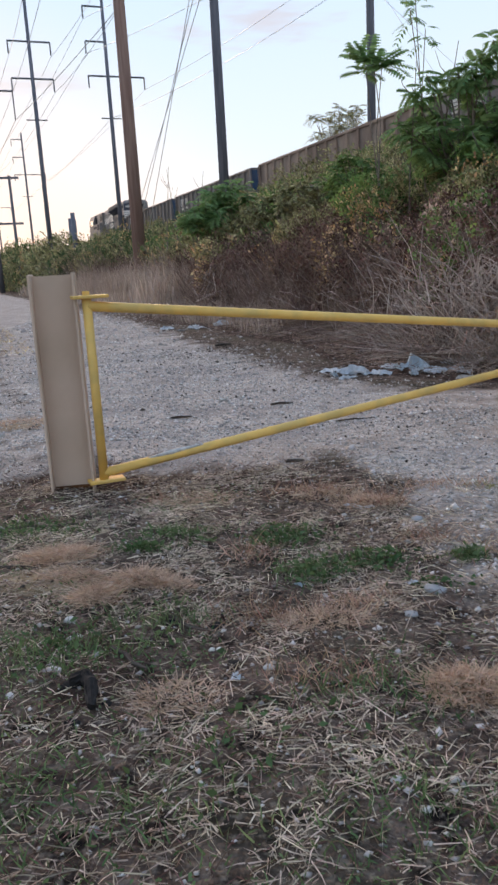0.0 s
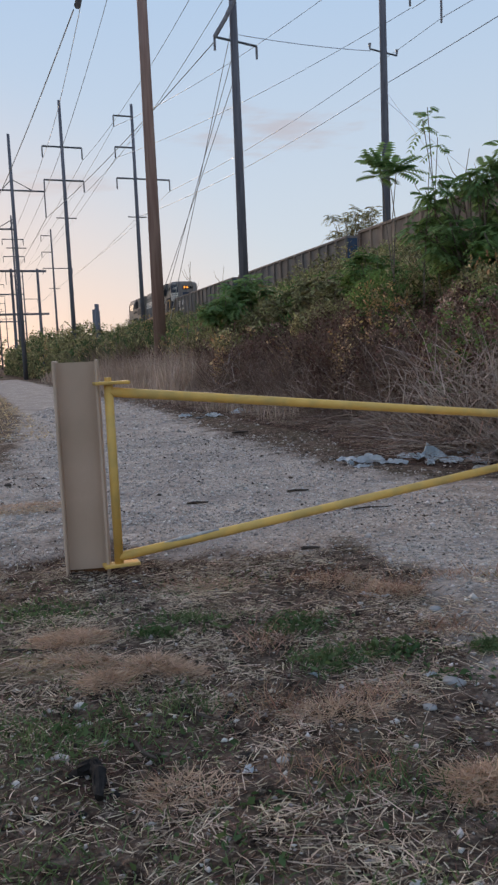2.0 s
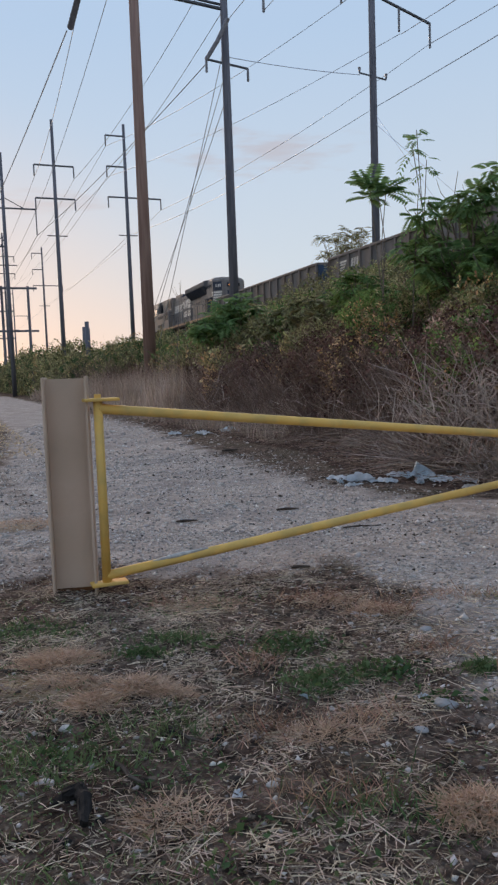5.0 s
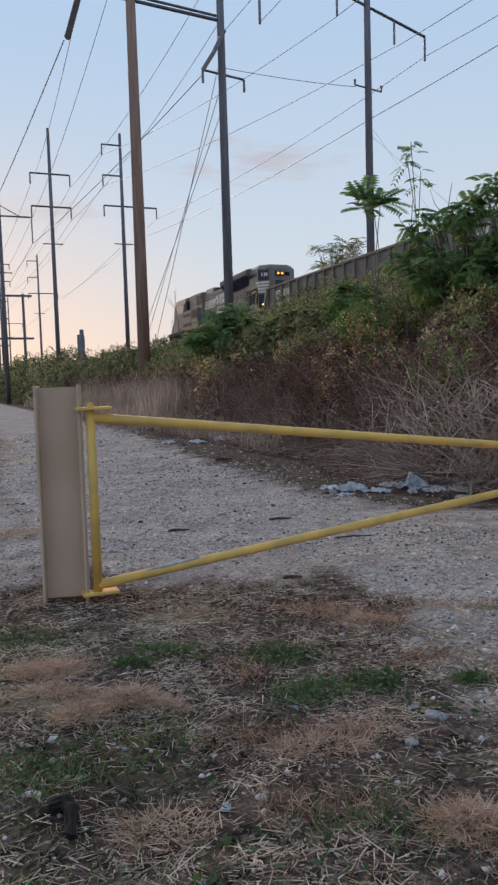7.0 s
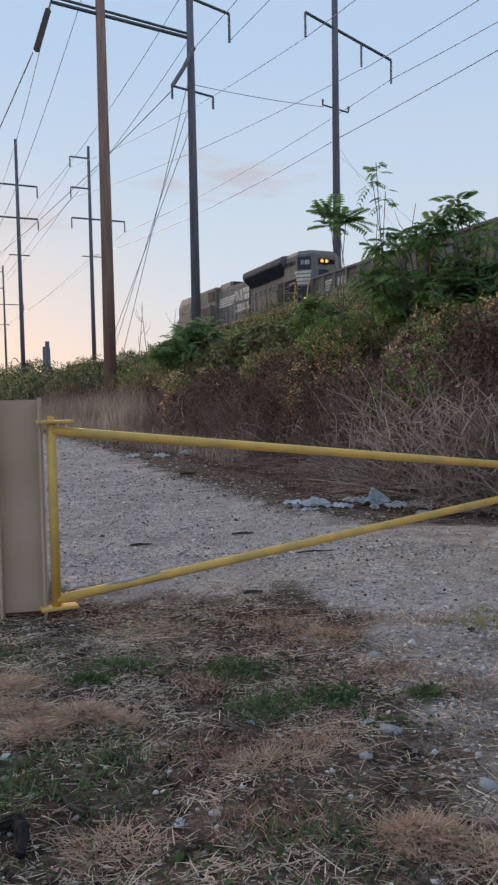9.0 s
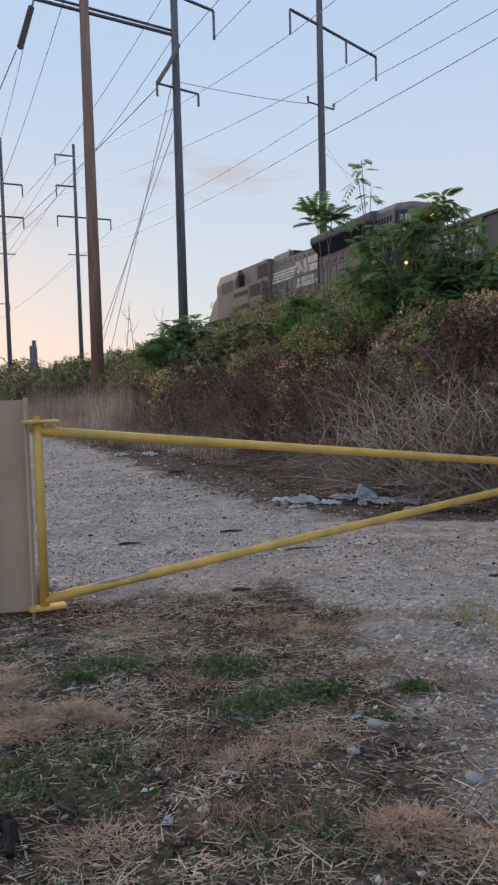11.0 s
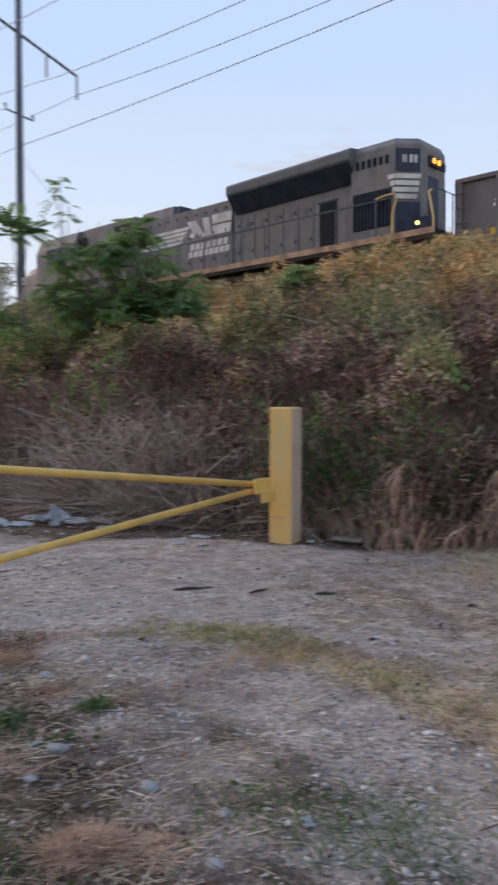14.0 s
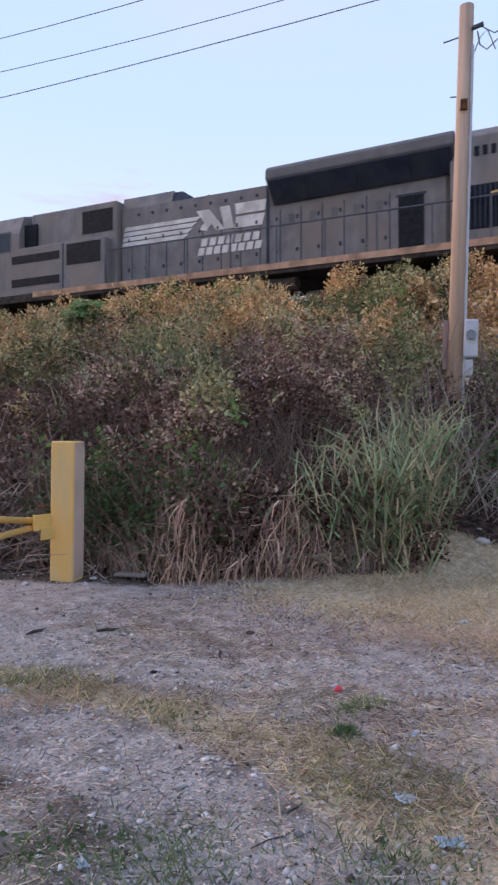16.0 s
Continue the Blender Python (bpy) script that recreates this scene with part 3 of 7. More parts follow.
def build_track():
    root = thing("railway_track", "rusty steel rails on timber ties and grey ballast", "railway track", track_pose(0))
    for y in (0.72, -0.72):
        bm = prism(bmesh.new(), [(y - 0.07, -0.17), (y + 0.07, -0.17), (y + 0.015, -0.14), (y + 0.015, -0.05), (y + 0.037, -0.035), (y + 0.037, 0), (y - 0.037, 0), (y - 0.037, -0.035), (y - 0.015, -0.05), (y - 0.015, -0.14)], (-130, 160))
        part("rail", bm, M_RAIL, root)
    bm = prism(bmesh.new(), [(-3.2, -0.75), (3.2, -0.75), (1.9, -0.22), (-1.9, -0.22)], (-130, 160))
    part("ballast_bed", bm, M_BALLAST, root)
    tie = boxbm(-0.11, 0.11, -1.3, 1.3, -0.30, -0.17, bevel=0.01)
    first = part("tie", tie, M_TIE, root)
    for i in range(1, 130):
        o = new("tie", first.data)
        o.parent = root
        o.location = (-4 + i * 0.55 if i else 0, 0, 0)


build_track()


# ---- the train ----
def rear_s(t):
    return 39.65 - 4.8636 * (t - 8) + 0.0165 * (t - 8) ** 2


def plate(pts, depth=0.012):
    """A thin flat shape in a plane facing +y, from (x, z) corners at y."""
    def make(y):
        bm = bmesh.new()
        f = bm.faces.new([bm.verts.new((x, y, z)) for x, z in pts])
        r = bmesh.ops.extrude_face_region(bm, geom=[f])
        for v in r["geom"]:
            if isinstance(v, bmesh.types.BMVert):
                v.co.y += depth
        bmesh.ops.recalc_face_normals(bm, faces=bm.faces)
        return bm
    return make


def rect(x0, x1, z0, z1):
    return [(x0, z0), (x1, z0), (x1, z1), (x0, z1)]


def wheelset(parent, x, r=0.5, spin=None):
    e = part("wheelset", tubebm([(0, -0.7, 0), (0, 0.7, 0)], 0.09, 10), M_UNDER, parent)
    e.location = (x, 0, r)
    for y in (-0.78, 0.78):
        bm = tubebm([(0, y - 0.08, 0), (0, y + 0.04, 0), (0, y + 0.04, 0), (0, y + 0.08, 0)], [r, r, r * 0.55, r * 0.5], 24)
        part("wheel", bm, M_UNDER, e)
    return e


def build_locomotive():
    root = thing("locomotive", "dusty black diesel locomotive with pale stripes, running at the train's tail", "locomotive")
    # sill and deck
    sill = part("sill", boxbm(-1.0, 20.6, -1.52, 1.55, 1.74, 2.0, bevel=0.02), M_UNDER, root, "grimy frame sill")
    part("sill_edge", boxbm(-1.0, 15.0, 1.55, 1.575, 1.86, 2.03), M_SILL, root, "rust-stained walkway edge")
    part("fuel_tank", boxbm(7.2, 13.2, -1.35, 1.35, 0.45, 1.55, bevel=0.25), M_UNDER, root)
    part("air_tank", tubebm([(6.0, 1.2, 1.5), (9.4, 1.2, 1.5)], 0.2, 12), M_UNDER, root)
    wheels = []
    for cx in (3.3, 16.6):
        tr = part("truck", boxbm(cx - 2.6, cx + 2.6, -1.3, 1.3, 0.62, 1.0, bevel=0.05), M_UNDER, root, "grimy truck frame")
        for y in (-1.2, 1.2):
            for dx in (-1.85, 0, 1.85):
                part("axle_box", boxbm(cx + dx - 0.28, cx + dx + 0.28, y - 0.12, y + 0.12, 0.35, 0.8, bevel=0.04), M_UNDER, tr)
            part("spring_beam", boxbm(cx - 2.4, cx + 2.4, y - 0.1, y + 0.1, 0.85, 1.25, bevel=0.06), M_UNDER, tr)
        for dx in (-1.85, 0, 1.85):
            wheels.append(wheelset(root, cx + dx, 0.52))
    # rear hood with chamfered corners
    bm = bmesh.new()
    out = [(0.0, -0.72), (0.0, 0.72), (0.5, 1.28), (2.0, 1.28), (2.0, -1.28), (0.5, -1.28)]
    lo = [bm.verts.new((x, y, 2.0)) for x, y in out]
    mid = [bm.verts.new((x, y, 4.62)) for x, y in out]
    hi = [bm.verts.new((x + (0.1 if x < 1 else 0), y * 0.86, 4.84)) for x, y in out]
    for a, b in ((lo, mid), (mid, hi)):
        for i in range(6):
            bm.faces.new((a[i], a[(i + 1) % 6], b[(i + 1) % 6], b[i]))
    bm.faces.new(hi)
    bm.faces.new(lo[::-1])
    bmesh.ops.recalc_face_normals(bm, faces=bm.faces)
    bmesh.ops.bevel(bm, geom=[e for e in bm.edges], offset=0.025, segments=1, affect="EDGES")
    rear = part("rear_hood", bm, M_LOCO, root)
    rear.location.x = -0.09
    part("corner_panel", corner_shape([(0.02, 3.85), (0.98, 3.85), (0.98, 4.5), (0.02, 4.5)], 0.012), M_LOCO2, rear, "dark blue-black corner panel")
    for i in range(4):
        z = 3.78 - i * 0.19
        part("pale_stripe", corner_shape([(0.0 + 0.05 * i, z - 0.13), (1.0, z - 0.13), (1.0, z), (0.0 + 0.05 * i, z)], 0.03), M_WHITE, rear)
        part("pale_stripe", boxbm(0.5, 0.72 - 0.08 * i, 1.28, 1.30, z - 0.13, z), M_WHITE, rear)
    part("corner_panel", corner_shape([(0.02, 2.05), (0.98, 2.05), (0.98, 3.0), (0.02, 3.0)], 0.012), M_LOCO2, rear, "dark blue-black corner panel")
    # the unit number as plain bars
    for u, w in ((0.30, 0.05), (0.40, 0.05), (0.56, 0.13), (0.74, 0.13)):
        part("number_bar", corner_shape([(1 - u - w, 4.1), (1 - u, 4.1), (1 - u, 4.32), (1 - u - w, 4.32)], 0.02), M_WHITE, rear)
    grille = part("grille", boxbm(0.62, 1.9, 1.282, 1.296, 2.35, 3.42), M_GRILLE, rear, "black louvred grille")
    for i in range(11):
        x = 0.66 + i * 0.12
        part("louvre", boxbm(x, x + 0.03, 1.296, 1.33, 2.38, 3.40), M_LOCO2, grille)
    for i in range(6):
        part("vent", boxbm(0.7 + i * 0.2, 0.82 + i * 0.2, 1.282, 1.29, 4.12, 4.36), M_GRILLE, rear)
    lamp = part("headlight", boxbm(-0.1, 0.02, -0.3, 0.3, 4.12, 4.42, bevel=0.04), M_LOCO2, rear)
    for y in (-0.14, 0.14):
        part("lens", tubebm([(-0.13, y, 4.27), (-0.09, y, 4.27)], 0.08, 14), M_LAMP, lamp, "lit amber headlight")
    part("step_light", tubebm([(-0.35, 1.28, 2.28), (-0.28, 1.28, 2.28)], 0.06, 10), M_LAMP2, root, "small lit step light")
    part("end_door", boxbm(-0.012, 0.0, -0.3, 0.3, 2.05, 3.85), M_LOCO2, rear)
    part("number_board", boxbm(-0.03, 0.0, -0.7, -0.38, 4.15, 4.38), M_GRILLE, rear)
    bm = bmesh.new()
    for p, q in (((0.15, -0.6, 4.82), (0.15, 0.6, 4.82)), ((0.15, -0.6, 4.7), (0.15, -0.6, 4.82)), ((0.15, 0.6, 4.7), (0.15, 0.6, 4.82))):
        tube(bm, [p, q], 0.018, 6)
    part("roof_grab_rail", bm, M_DSTEEL, root)
    # flared radiator
    bm = bmesh.new()
    prism(bm, [(1.0, 3.72), (1.5, 4.22), (1.54, 4.26), (1.54, 4.5), (1.45, 4.6), (0.9, 4.68), (-0.9, 4.68), (-1.45, 4.6), (-1.54, 4.5), (-1.54, 4.26), (-1.5, 4.22), (-1.0, 3.72)], (1.78, 6.82))
    bmesh.ops.bevel(bm, geom=[e for e in bm.edges], offset=0.02, segments=1, affect="EDGES")
    for v in bm.verts:
        v.co.z += 0.09 + 0.09 * (6.95 - v.co.x) / 5.0
    rad = part("radiator_hood", bm, M_ROOFG, root, "dusty grey flared radiator hood")
    bm = bmesh.new()
    prism(bm, [(1.0, 3.70), (1.05, 3.70), (1.535, 4.19), (1.5, 4.22)], (1.85, 6.77))
    for v in bm.verts:
        v.co.z += 0.09 + 0.09 * (6.95 - v.co.x) / 5.0
    part("radiator_intake", bm, M_LOCO2, rad, "dark radiator intake under the flare")
    for i in range(7):
        x = 2.2 + i * 0.7
        up = 0.09 + 0.09 * (6.95 - x) / 5.0
        part("intake_rib", prism(bmesh.new(), [(1.05, 3.69 + up), (1.06, 3.675 + up), (1.54, 4.172 + up), (1.535, 4.19 + up)], (x, x + 0.03)), M_LOCO2, rad)
    # long hood
    bm = boxbm(2.0, 12.0, -0.98, 0.98, 2.0, 4.42)
    bmesh.ops.bevel(bm, geom=[e for e in bm.edges], offset=0.06, segments=2, affect="EDGES")
    hood = part("long_hood", bm, M_LOCO, root)
    part("side_door", boxbm(2.62, 3.28, 0.98, 0.995, 2.1, 3.5), M_GRILLE, hood, "dark recessed side door")
    part("door_frame", boxbm(2.56, 3.34, 0.98, 1.0, 3.5, 3.56), M_LOCO2, hood)
    for i in range(14):
        x = 3.5 + i * 0.62
        if x > 11.8:
            break
        part("panel_seam", boxbm(x, x + 0.022, 0.98, 0.99, 2.1, 3.66), M_LOCO2, hood)
        for z in (2.45, 3.35):
            part("latch", boxbm(x + 0.09, x + 0.15, 0.98, 1.005, z, z + 0.1), M_LOCO2, hood)
        if x < 6.6:
            part("scuff", boxbm(x + 0.2, x + 0.38, 0.98, 0.984, 3.25, 3.5), M_ROOFG, hood)
    part("hood_joint", boxbm(6.96, 7.02, 0.98, 1.03, 2.0, 4.35), M_LOCO2, hood)
    for i in range(9):
        part("lift_ring", boxbm(7.3 + i * 0.5, 7.36 + i * 0.5, 0.98, 1.01, 4.12, 4.2), M_LOCO2, hood)
    # stripes and the railway's mark as plain shapes
    for i in range(4):
        z = 3.24 + i * 0.155
        k = 0.10 * i
        part("pale_stripe", plate([(11.95 - k * 0.3, z), (11.9 - k * 0.3, z + 0.115), (9.55 - k * 1.5, z + 0.115), (9.75 - k * 1.5, z)])(0.985), M_WHITE, hood)
    for pts in ([(9.3, 3.98), (8.86, 3.98), (8.34, 3.34), (8.62, 3.34), (8.8, 3.55), (8.95, 3.36), (9.18, 3.42), (9.04, 3.62)],
                [(8.52, 4.0), (8.2, 4.0), (8.04, 3.34), (8.36, 3.34)],
                [(8.02, 4.02), (7.04, 4.02), (7.08, 3.71), (7.99, 3.71)],
                [(7.98, 3.64), (7.08, 3.64), (7.16, 3.32), (8.04, 3.32)]):
        part("mark_shape", plate(pts)(0.985), M_WHITE, hood)
    for z, n, x0 in ((2.92, 7, 9.15), (2.66, 8, 9.25)):
        for i in range(n):
            x = x0 - i * (1.95 if n == 7 else 2.1) / n
            part("mark_bar", plate([(x, z), (x - 0.05, z + 0.22), (x - 0.25, z + 0.22), (x - 0.2, z)])(0.985), M_WHITE, hood)
    # exhaust housing and the taller forward hood
    bm = bmesh.new()
    prism(bm, [(-0.9, 4.40), (0.9, 4.40), (0.8, 4.78), (-0.8, 4.78)], (10.2, 12.0))
    part("exhaust_housing", bm, M_LOCO, root)
    part("housing_intake", prism(bmesh.new(), [(-0.85, 4.42), (0.85, 4.42), (0.76, 4.74), (-0.76, 4.74)], (9.9, 10.2)), M_LOCO2, root)
    horn = part("horn", tubebm([(8.95, 0.35, 4.4), (8.95, 0.35, 4.56)], 0.04, 8), M_GRILLE, root, "black roof horn cluster")
    for dx, dy in ((0.3, 0.0), (0.22, 0.12), (-0.25, -0.1), (0.28, -0.15)):
        part("trumpet", tubebm([(8.95, 0.35 + dy, 4.52), (8.95 + dx, 0.35 + dy, 4.54)], [0.025, 0.07], 10), M_GRILLE, horn)
    part("forward_hood", boxbm(12.0, 15.4, -1.2, 1.2, 2.0, 4.66, bevel=0.06), M_LOCO, root)
    part("upper_grille", boxbm(12.15, 13.3, 1.2, 1.22, 3.75, 4.45), M_GRILLE, root)
    blow = part("equipment_cabinet", boxbm(12.2, 16.2, 1.2, 1.54, 2.0, 3.5, bevel=0.03), M_LOCO, root)
    for x0, x1, z0, z1 in ((12.35, 13.65, 2.75, 3.4), (13.95, 15.9, 3.0, 3.25), (13.95, 15.9, 2.25, 2.5)):
        part("grille", boxbm(x0, x1, 1.54, 1.556, z0, z1), M_GRILLE, blow)
    part("cabinet_seam", boxbm(13.78, 13.82, 1.54, 1.556, 2.05, 3.45), M_LOCO2, blow)
    # cab and nose
    cab = part("cab", prism(bmesh.new(), [(-1.54, 2.0), (1.54, 2.0), (1.54, 4.0), (1.3, 4.6), (0.7, 4.78), (-0.7, 4.78), (-1.3, 4.6), (-1.54, 4.0)], (15.6, 18.4)), M_LOCO, root)
    part("cab_window", boxbm(16.0, 16.75, 1.535, 1.55, 3.45, 4.05), M_GLASS, cab)
    part("cab_window", boxbm(16.9, 17.6, 1.535, 1.55, 3.45, 4.05), M_GLASS, cab)
    part("window_frame", boxbm(15.95, 17.65, 1.53, 1.545, 3.4, 4.1), M_ROOFG, cab)
    part("cab_recess", boxbm(15.1, 15.62, 1.0, 1.3, 3.5, 4.3), M_GRILLE, cab)
    nose = bmesh.new()
    prism(nose, [(-1.4, 2.0), (1.4, 2.0), (1.4, 3.3), (1.15, 3.62), (-1.15, 3.62), (-1.4, 3.3)], (18.4, 20.3))
    for v in nose.verts:
        if v.co.x > 20 and v.co.z > 2.5:
            v.co.x -= 0.45
            v.co.y *= 0.8
    part("nose", nose, M_LOCO, root)
    part("windscreen", prism(bmesh.new(), [(-1.2, 3.66), (1.2, 3.66), (1.1, 4.3), (-1.1, 4.3)], (18.4, 18.46)), M_GLASS, cab)
    for x0, x1 in ((18.7, 19.9),):
        for i in range(3):
            part("pale_stripe", boxbm(x1 - 0.5, x1 - 0.05, 1.40, 1.412, 2.9 + i * 0.12, 2.97 + i * 0.12), M_WHITE, root)
    part("pilot", boxbm(20.3, 20.7, -1.4, 1.4, 0.35, 1.9, bevel=0.04), M_UNDER, root)
    part("rear_pilot", boxbm(-1.1, -0.95, -1.4, 1.4, 0.4, 1.9, bevel=0.03), M_UNDER, root)
    part("coupler", boxbm(-1.75, -1.0, -0.16, 0.16, 0.75, 1.05, bevel=0.05), M_UNDER, root)
    # walkway rails
    rail = part("handrail", tubebm([(0.3, 1.5, 3.05), (12.1, 1.5, 3.05)], 0.024, 6), M_DSTEEL, root)
    for i in range(9):
        x = 0.9 + i * 1.4
        part("stanchion", tubebm([(x, 1.5, 2.0), (x, 1.5, 3.05)], 0.024, 6), M_DSTEEL, rail)
    part("corner_handrail", tubebm([(0.35, 1.5, 1.2), (0.35, 1.5, 2.6), (0.22, 1.5, 3.0), (0.28, 1.5, 3.15), (0.6, 1.5, 3.15), (0.9, 1.5, 3.1)], 0.035, 8), M_HRAIL, root, "yellow corner handrail")
    part("corner_handrail", tubebm([(-0.9, 1.45, 1.2), (-0.9, 1.45, 2.3), (-0.62, 1.2, 3.1), (-0.58, 1.0, 3.2)], 0.035, 8), M_HRAIL, root, "yellow corner handrail")
    er = part("end_rail", tubebm([(-0.95, -1.4, 3.1), (-0.95, 1.3, 3.1)], 0.018, 6), M_DSTEEL, root)
    for y in (-1.4, -0.9, -0.45, 0.45, 0.9):
        part("stanchion", tubebm([(-0.95, y, 2.0), (-0.95, y, 3.1)], 0.02, 6), M_DSTEEL, er)
    for i in range(3):
        part("step", boxbm(-0.85, -0.2, 1.3, 1.55, 0.5 + i * 0.4, 0.54 + i * 0.4), M_SILL, root)
    part("junction_cover", boxbm(-0.4, -0.1, 0.5, 0.9, 2.0, 2.55, bevel=0.03), M_LOCO2, root)
    return root, wheels


def corner_shape(pts, depth):
    """A flat shape on the rear hood's chamfered corner; u runs from the end face to the side."""
    a, b = Vector((0.0, 0.72, 0)), Vector((0.5, 1.28, 0))
    nrm = Vector((-(b - a).y, (b - a).x, 0)).normalized()
    bm = bmesh.new()
    f0 = [bm.verts.new(a.lerp(b, u) + nrm * 0.002 + Vector((0, 0, z))) for u, z in pts]
    f1 = [bm.verts.new(a.lerp(b, u) + nrm * depth + Vector((0, 0, z))) for u, z in pts]
    m = len(pts)
    bm.faces.new(f1)
    bm.faces.new(f0[::-1])
    for i in range(m):
        bm.faces.new((f0[i], f0[(i + 1) % m], f1[(i + 1) % m], f1[i]))
    bmesh.ops.recalc_face_normals(bm, faces=bm.faces)
    return bm


CAR_LEN, PITCH = 15.9, 17.2


def build_gondola(mat, end_mat, label, marks=True):
    root = thing("gondola_car", label, "rail car", group="train of open gondola cars")
    h = CAR_LEN / 2
    for args in ((-h, h, 1.44, 1.5, 1.1, 3.0), (-h, h, -1.5, -1.44, 1.1, 3.0)):
        part("side_wall", boxbm(*args), mat, root)
    part("floor_plate", boxbm(-h, h, -1.44, 1.44, 1.0, 1.1), mat, root)
    for x0, x1 in ((-h - 0.06, -h), (h, h + 0.06)):
        part("end_wall", boxbm(x0, x1, -1.5, 1.5, 1.1, 3.0), end_mat, root)
    part("coal_load", boxbm(-h + 0.1, h - 0.1, -1.43, 1.43, 1.2, 2.6), M_COAL, root)
    for y in (-1.5, 1.5):
        part("top_rail", boxbm(-h - 0.06, h + 0.06, y - 0.06, y + 0.08, 3.0, 3.12, bevel=0.015), mat, root)
        part("side_sill", boxbm(-h - 0.06, h + 0.06, y - 0.06, y + 0.06, 0.95, 1.15, bevel=0.015), mat, root)
    for x in (-h - 0.03, h + 0.03):
        part("top_rail", boxbm(x - 0.05, x + 0.05, -1.45, 1.45, 3.0, 3.12), mat, root)
    n = 15
    for i in range(n + 1):
        x = -h + 0.08 + i * (CAR_LEN - 0.16) / n
        for y in (1.5, -1.5):
            y0, y1 = (1.5, 1.6) if y > 0 else (-1.6, -1.5)
            part("rib", boxbm(x - 0.06, x + 0.06, y0, y1, 1.15, 3.0), mat, root)
    if marks:
        x = h - 0.95
        for k in range(4):
            z, o = 2.26 + 0.135 * k, 0.05 * k
            part("pale_stripe", plate([(x - o, z), (x - 0.62 - 1.6 * o, z), (x - 0.67 - 1.6 * o, z + 0.09), (x - o - 0.04, z + 0.09)])(1.51), M_WHITE, root)
        for i, (a, b) in enumerate(((0.0, 0.2), (0.28, 0.45), (1.05, 1.2), (1.28, 1.36), (1.44, 1.52), (1.6, 1.68))):
            part("number_bar", plate(rect(x - 0.35 - b, x - 0.35 - a, 1.92, 2.12))(1.51), M_WHITE, root)
        for k in range(3):
            part("mark_shape", plate([(x - 1.35 - 0.26 * k, 2.35), (x - 1.5 - 0.26 * k, 2.35), (x - 1.6 - 0.26 * k, 2.75), (x - 1.42 - 0.26 * k, 2.75)])(1.51), M_WHITE, root)
        part("yellow_tag", plate(rect(x - 0.45, x + 0.05, 1.55, 1.72))(1.51), M_TAGY, root)
    for cx in (-h + 1.9, h - 1.9):
        tr = part("truck", boxbm(cx - 1.3, cx + 1.3, -1.0, 1.0, 0.42, 0.75, bevel=0.05), M_UNDER, root)
        for dx in (-0.88, 0.88):
            wheelset(root, cx + dx, 0.45)
        for y in (-1.05, 1.05):
            part("side_frame", boxbm(cx - 1.25, cx + 1.25, y - 0.08, y + 0.08, 0.35, 0.72, bevel=0.06), M_UNDER, tr)
    for x0, x1 in ((-h - 0.65, -h), (h, h + 0.65)):
        part("coupler", boxbm(x0, x1, -0.15, 0.15, 0.75, 1.0, bevel=0.04), M_UNDER, root)
    ld = part("ladder", tubebm([(h + 0.02, 1.62, 1.0), (h + 0.02, 1.62, 3.0)], 0.02, 6), mat, root)
    for i in range(5):
        part("rung", tubebm([(h - 0.4, 1.63, 1.2 + i * 0.38), (h + 0.02, 1.63, 1.2 + i * 0.38)], 0.015, 6), mat, ld)
    return root


LOCO, LOCO_WHEELS = build_locomotive()
CARS = [build_gondola(M_CAR, M_CARB, "grimy grey ribbed steel gondola car with pale marks")]
CARS.append(copy_thing(CARS[0], Matrix.Identity(4)))
CARS.append(build_gondola(M_CARR, M_CARR, "dusty tan-brown ribbed steel gondola car", False))
CARS.append(copy_thing(CARS[0], Matrix.Identity(4)))
CARS.append(copy_thing(CARS[2], Matrix.Identity(4)))


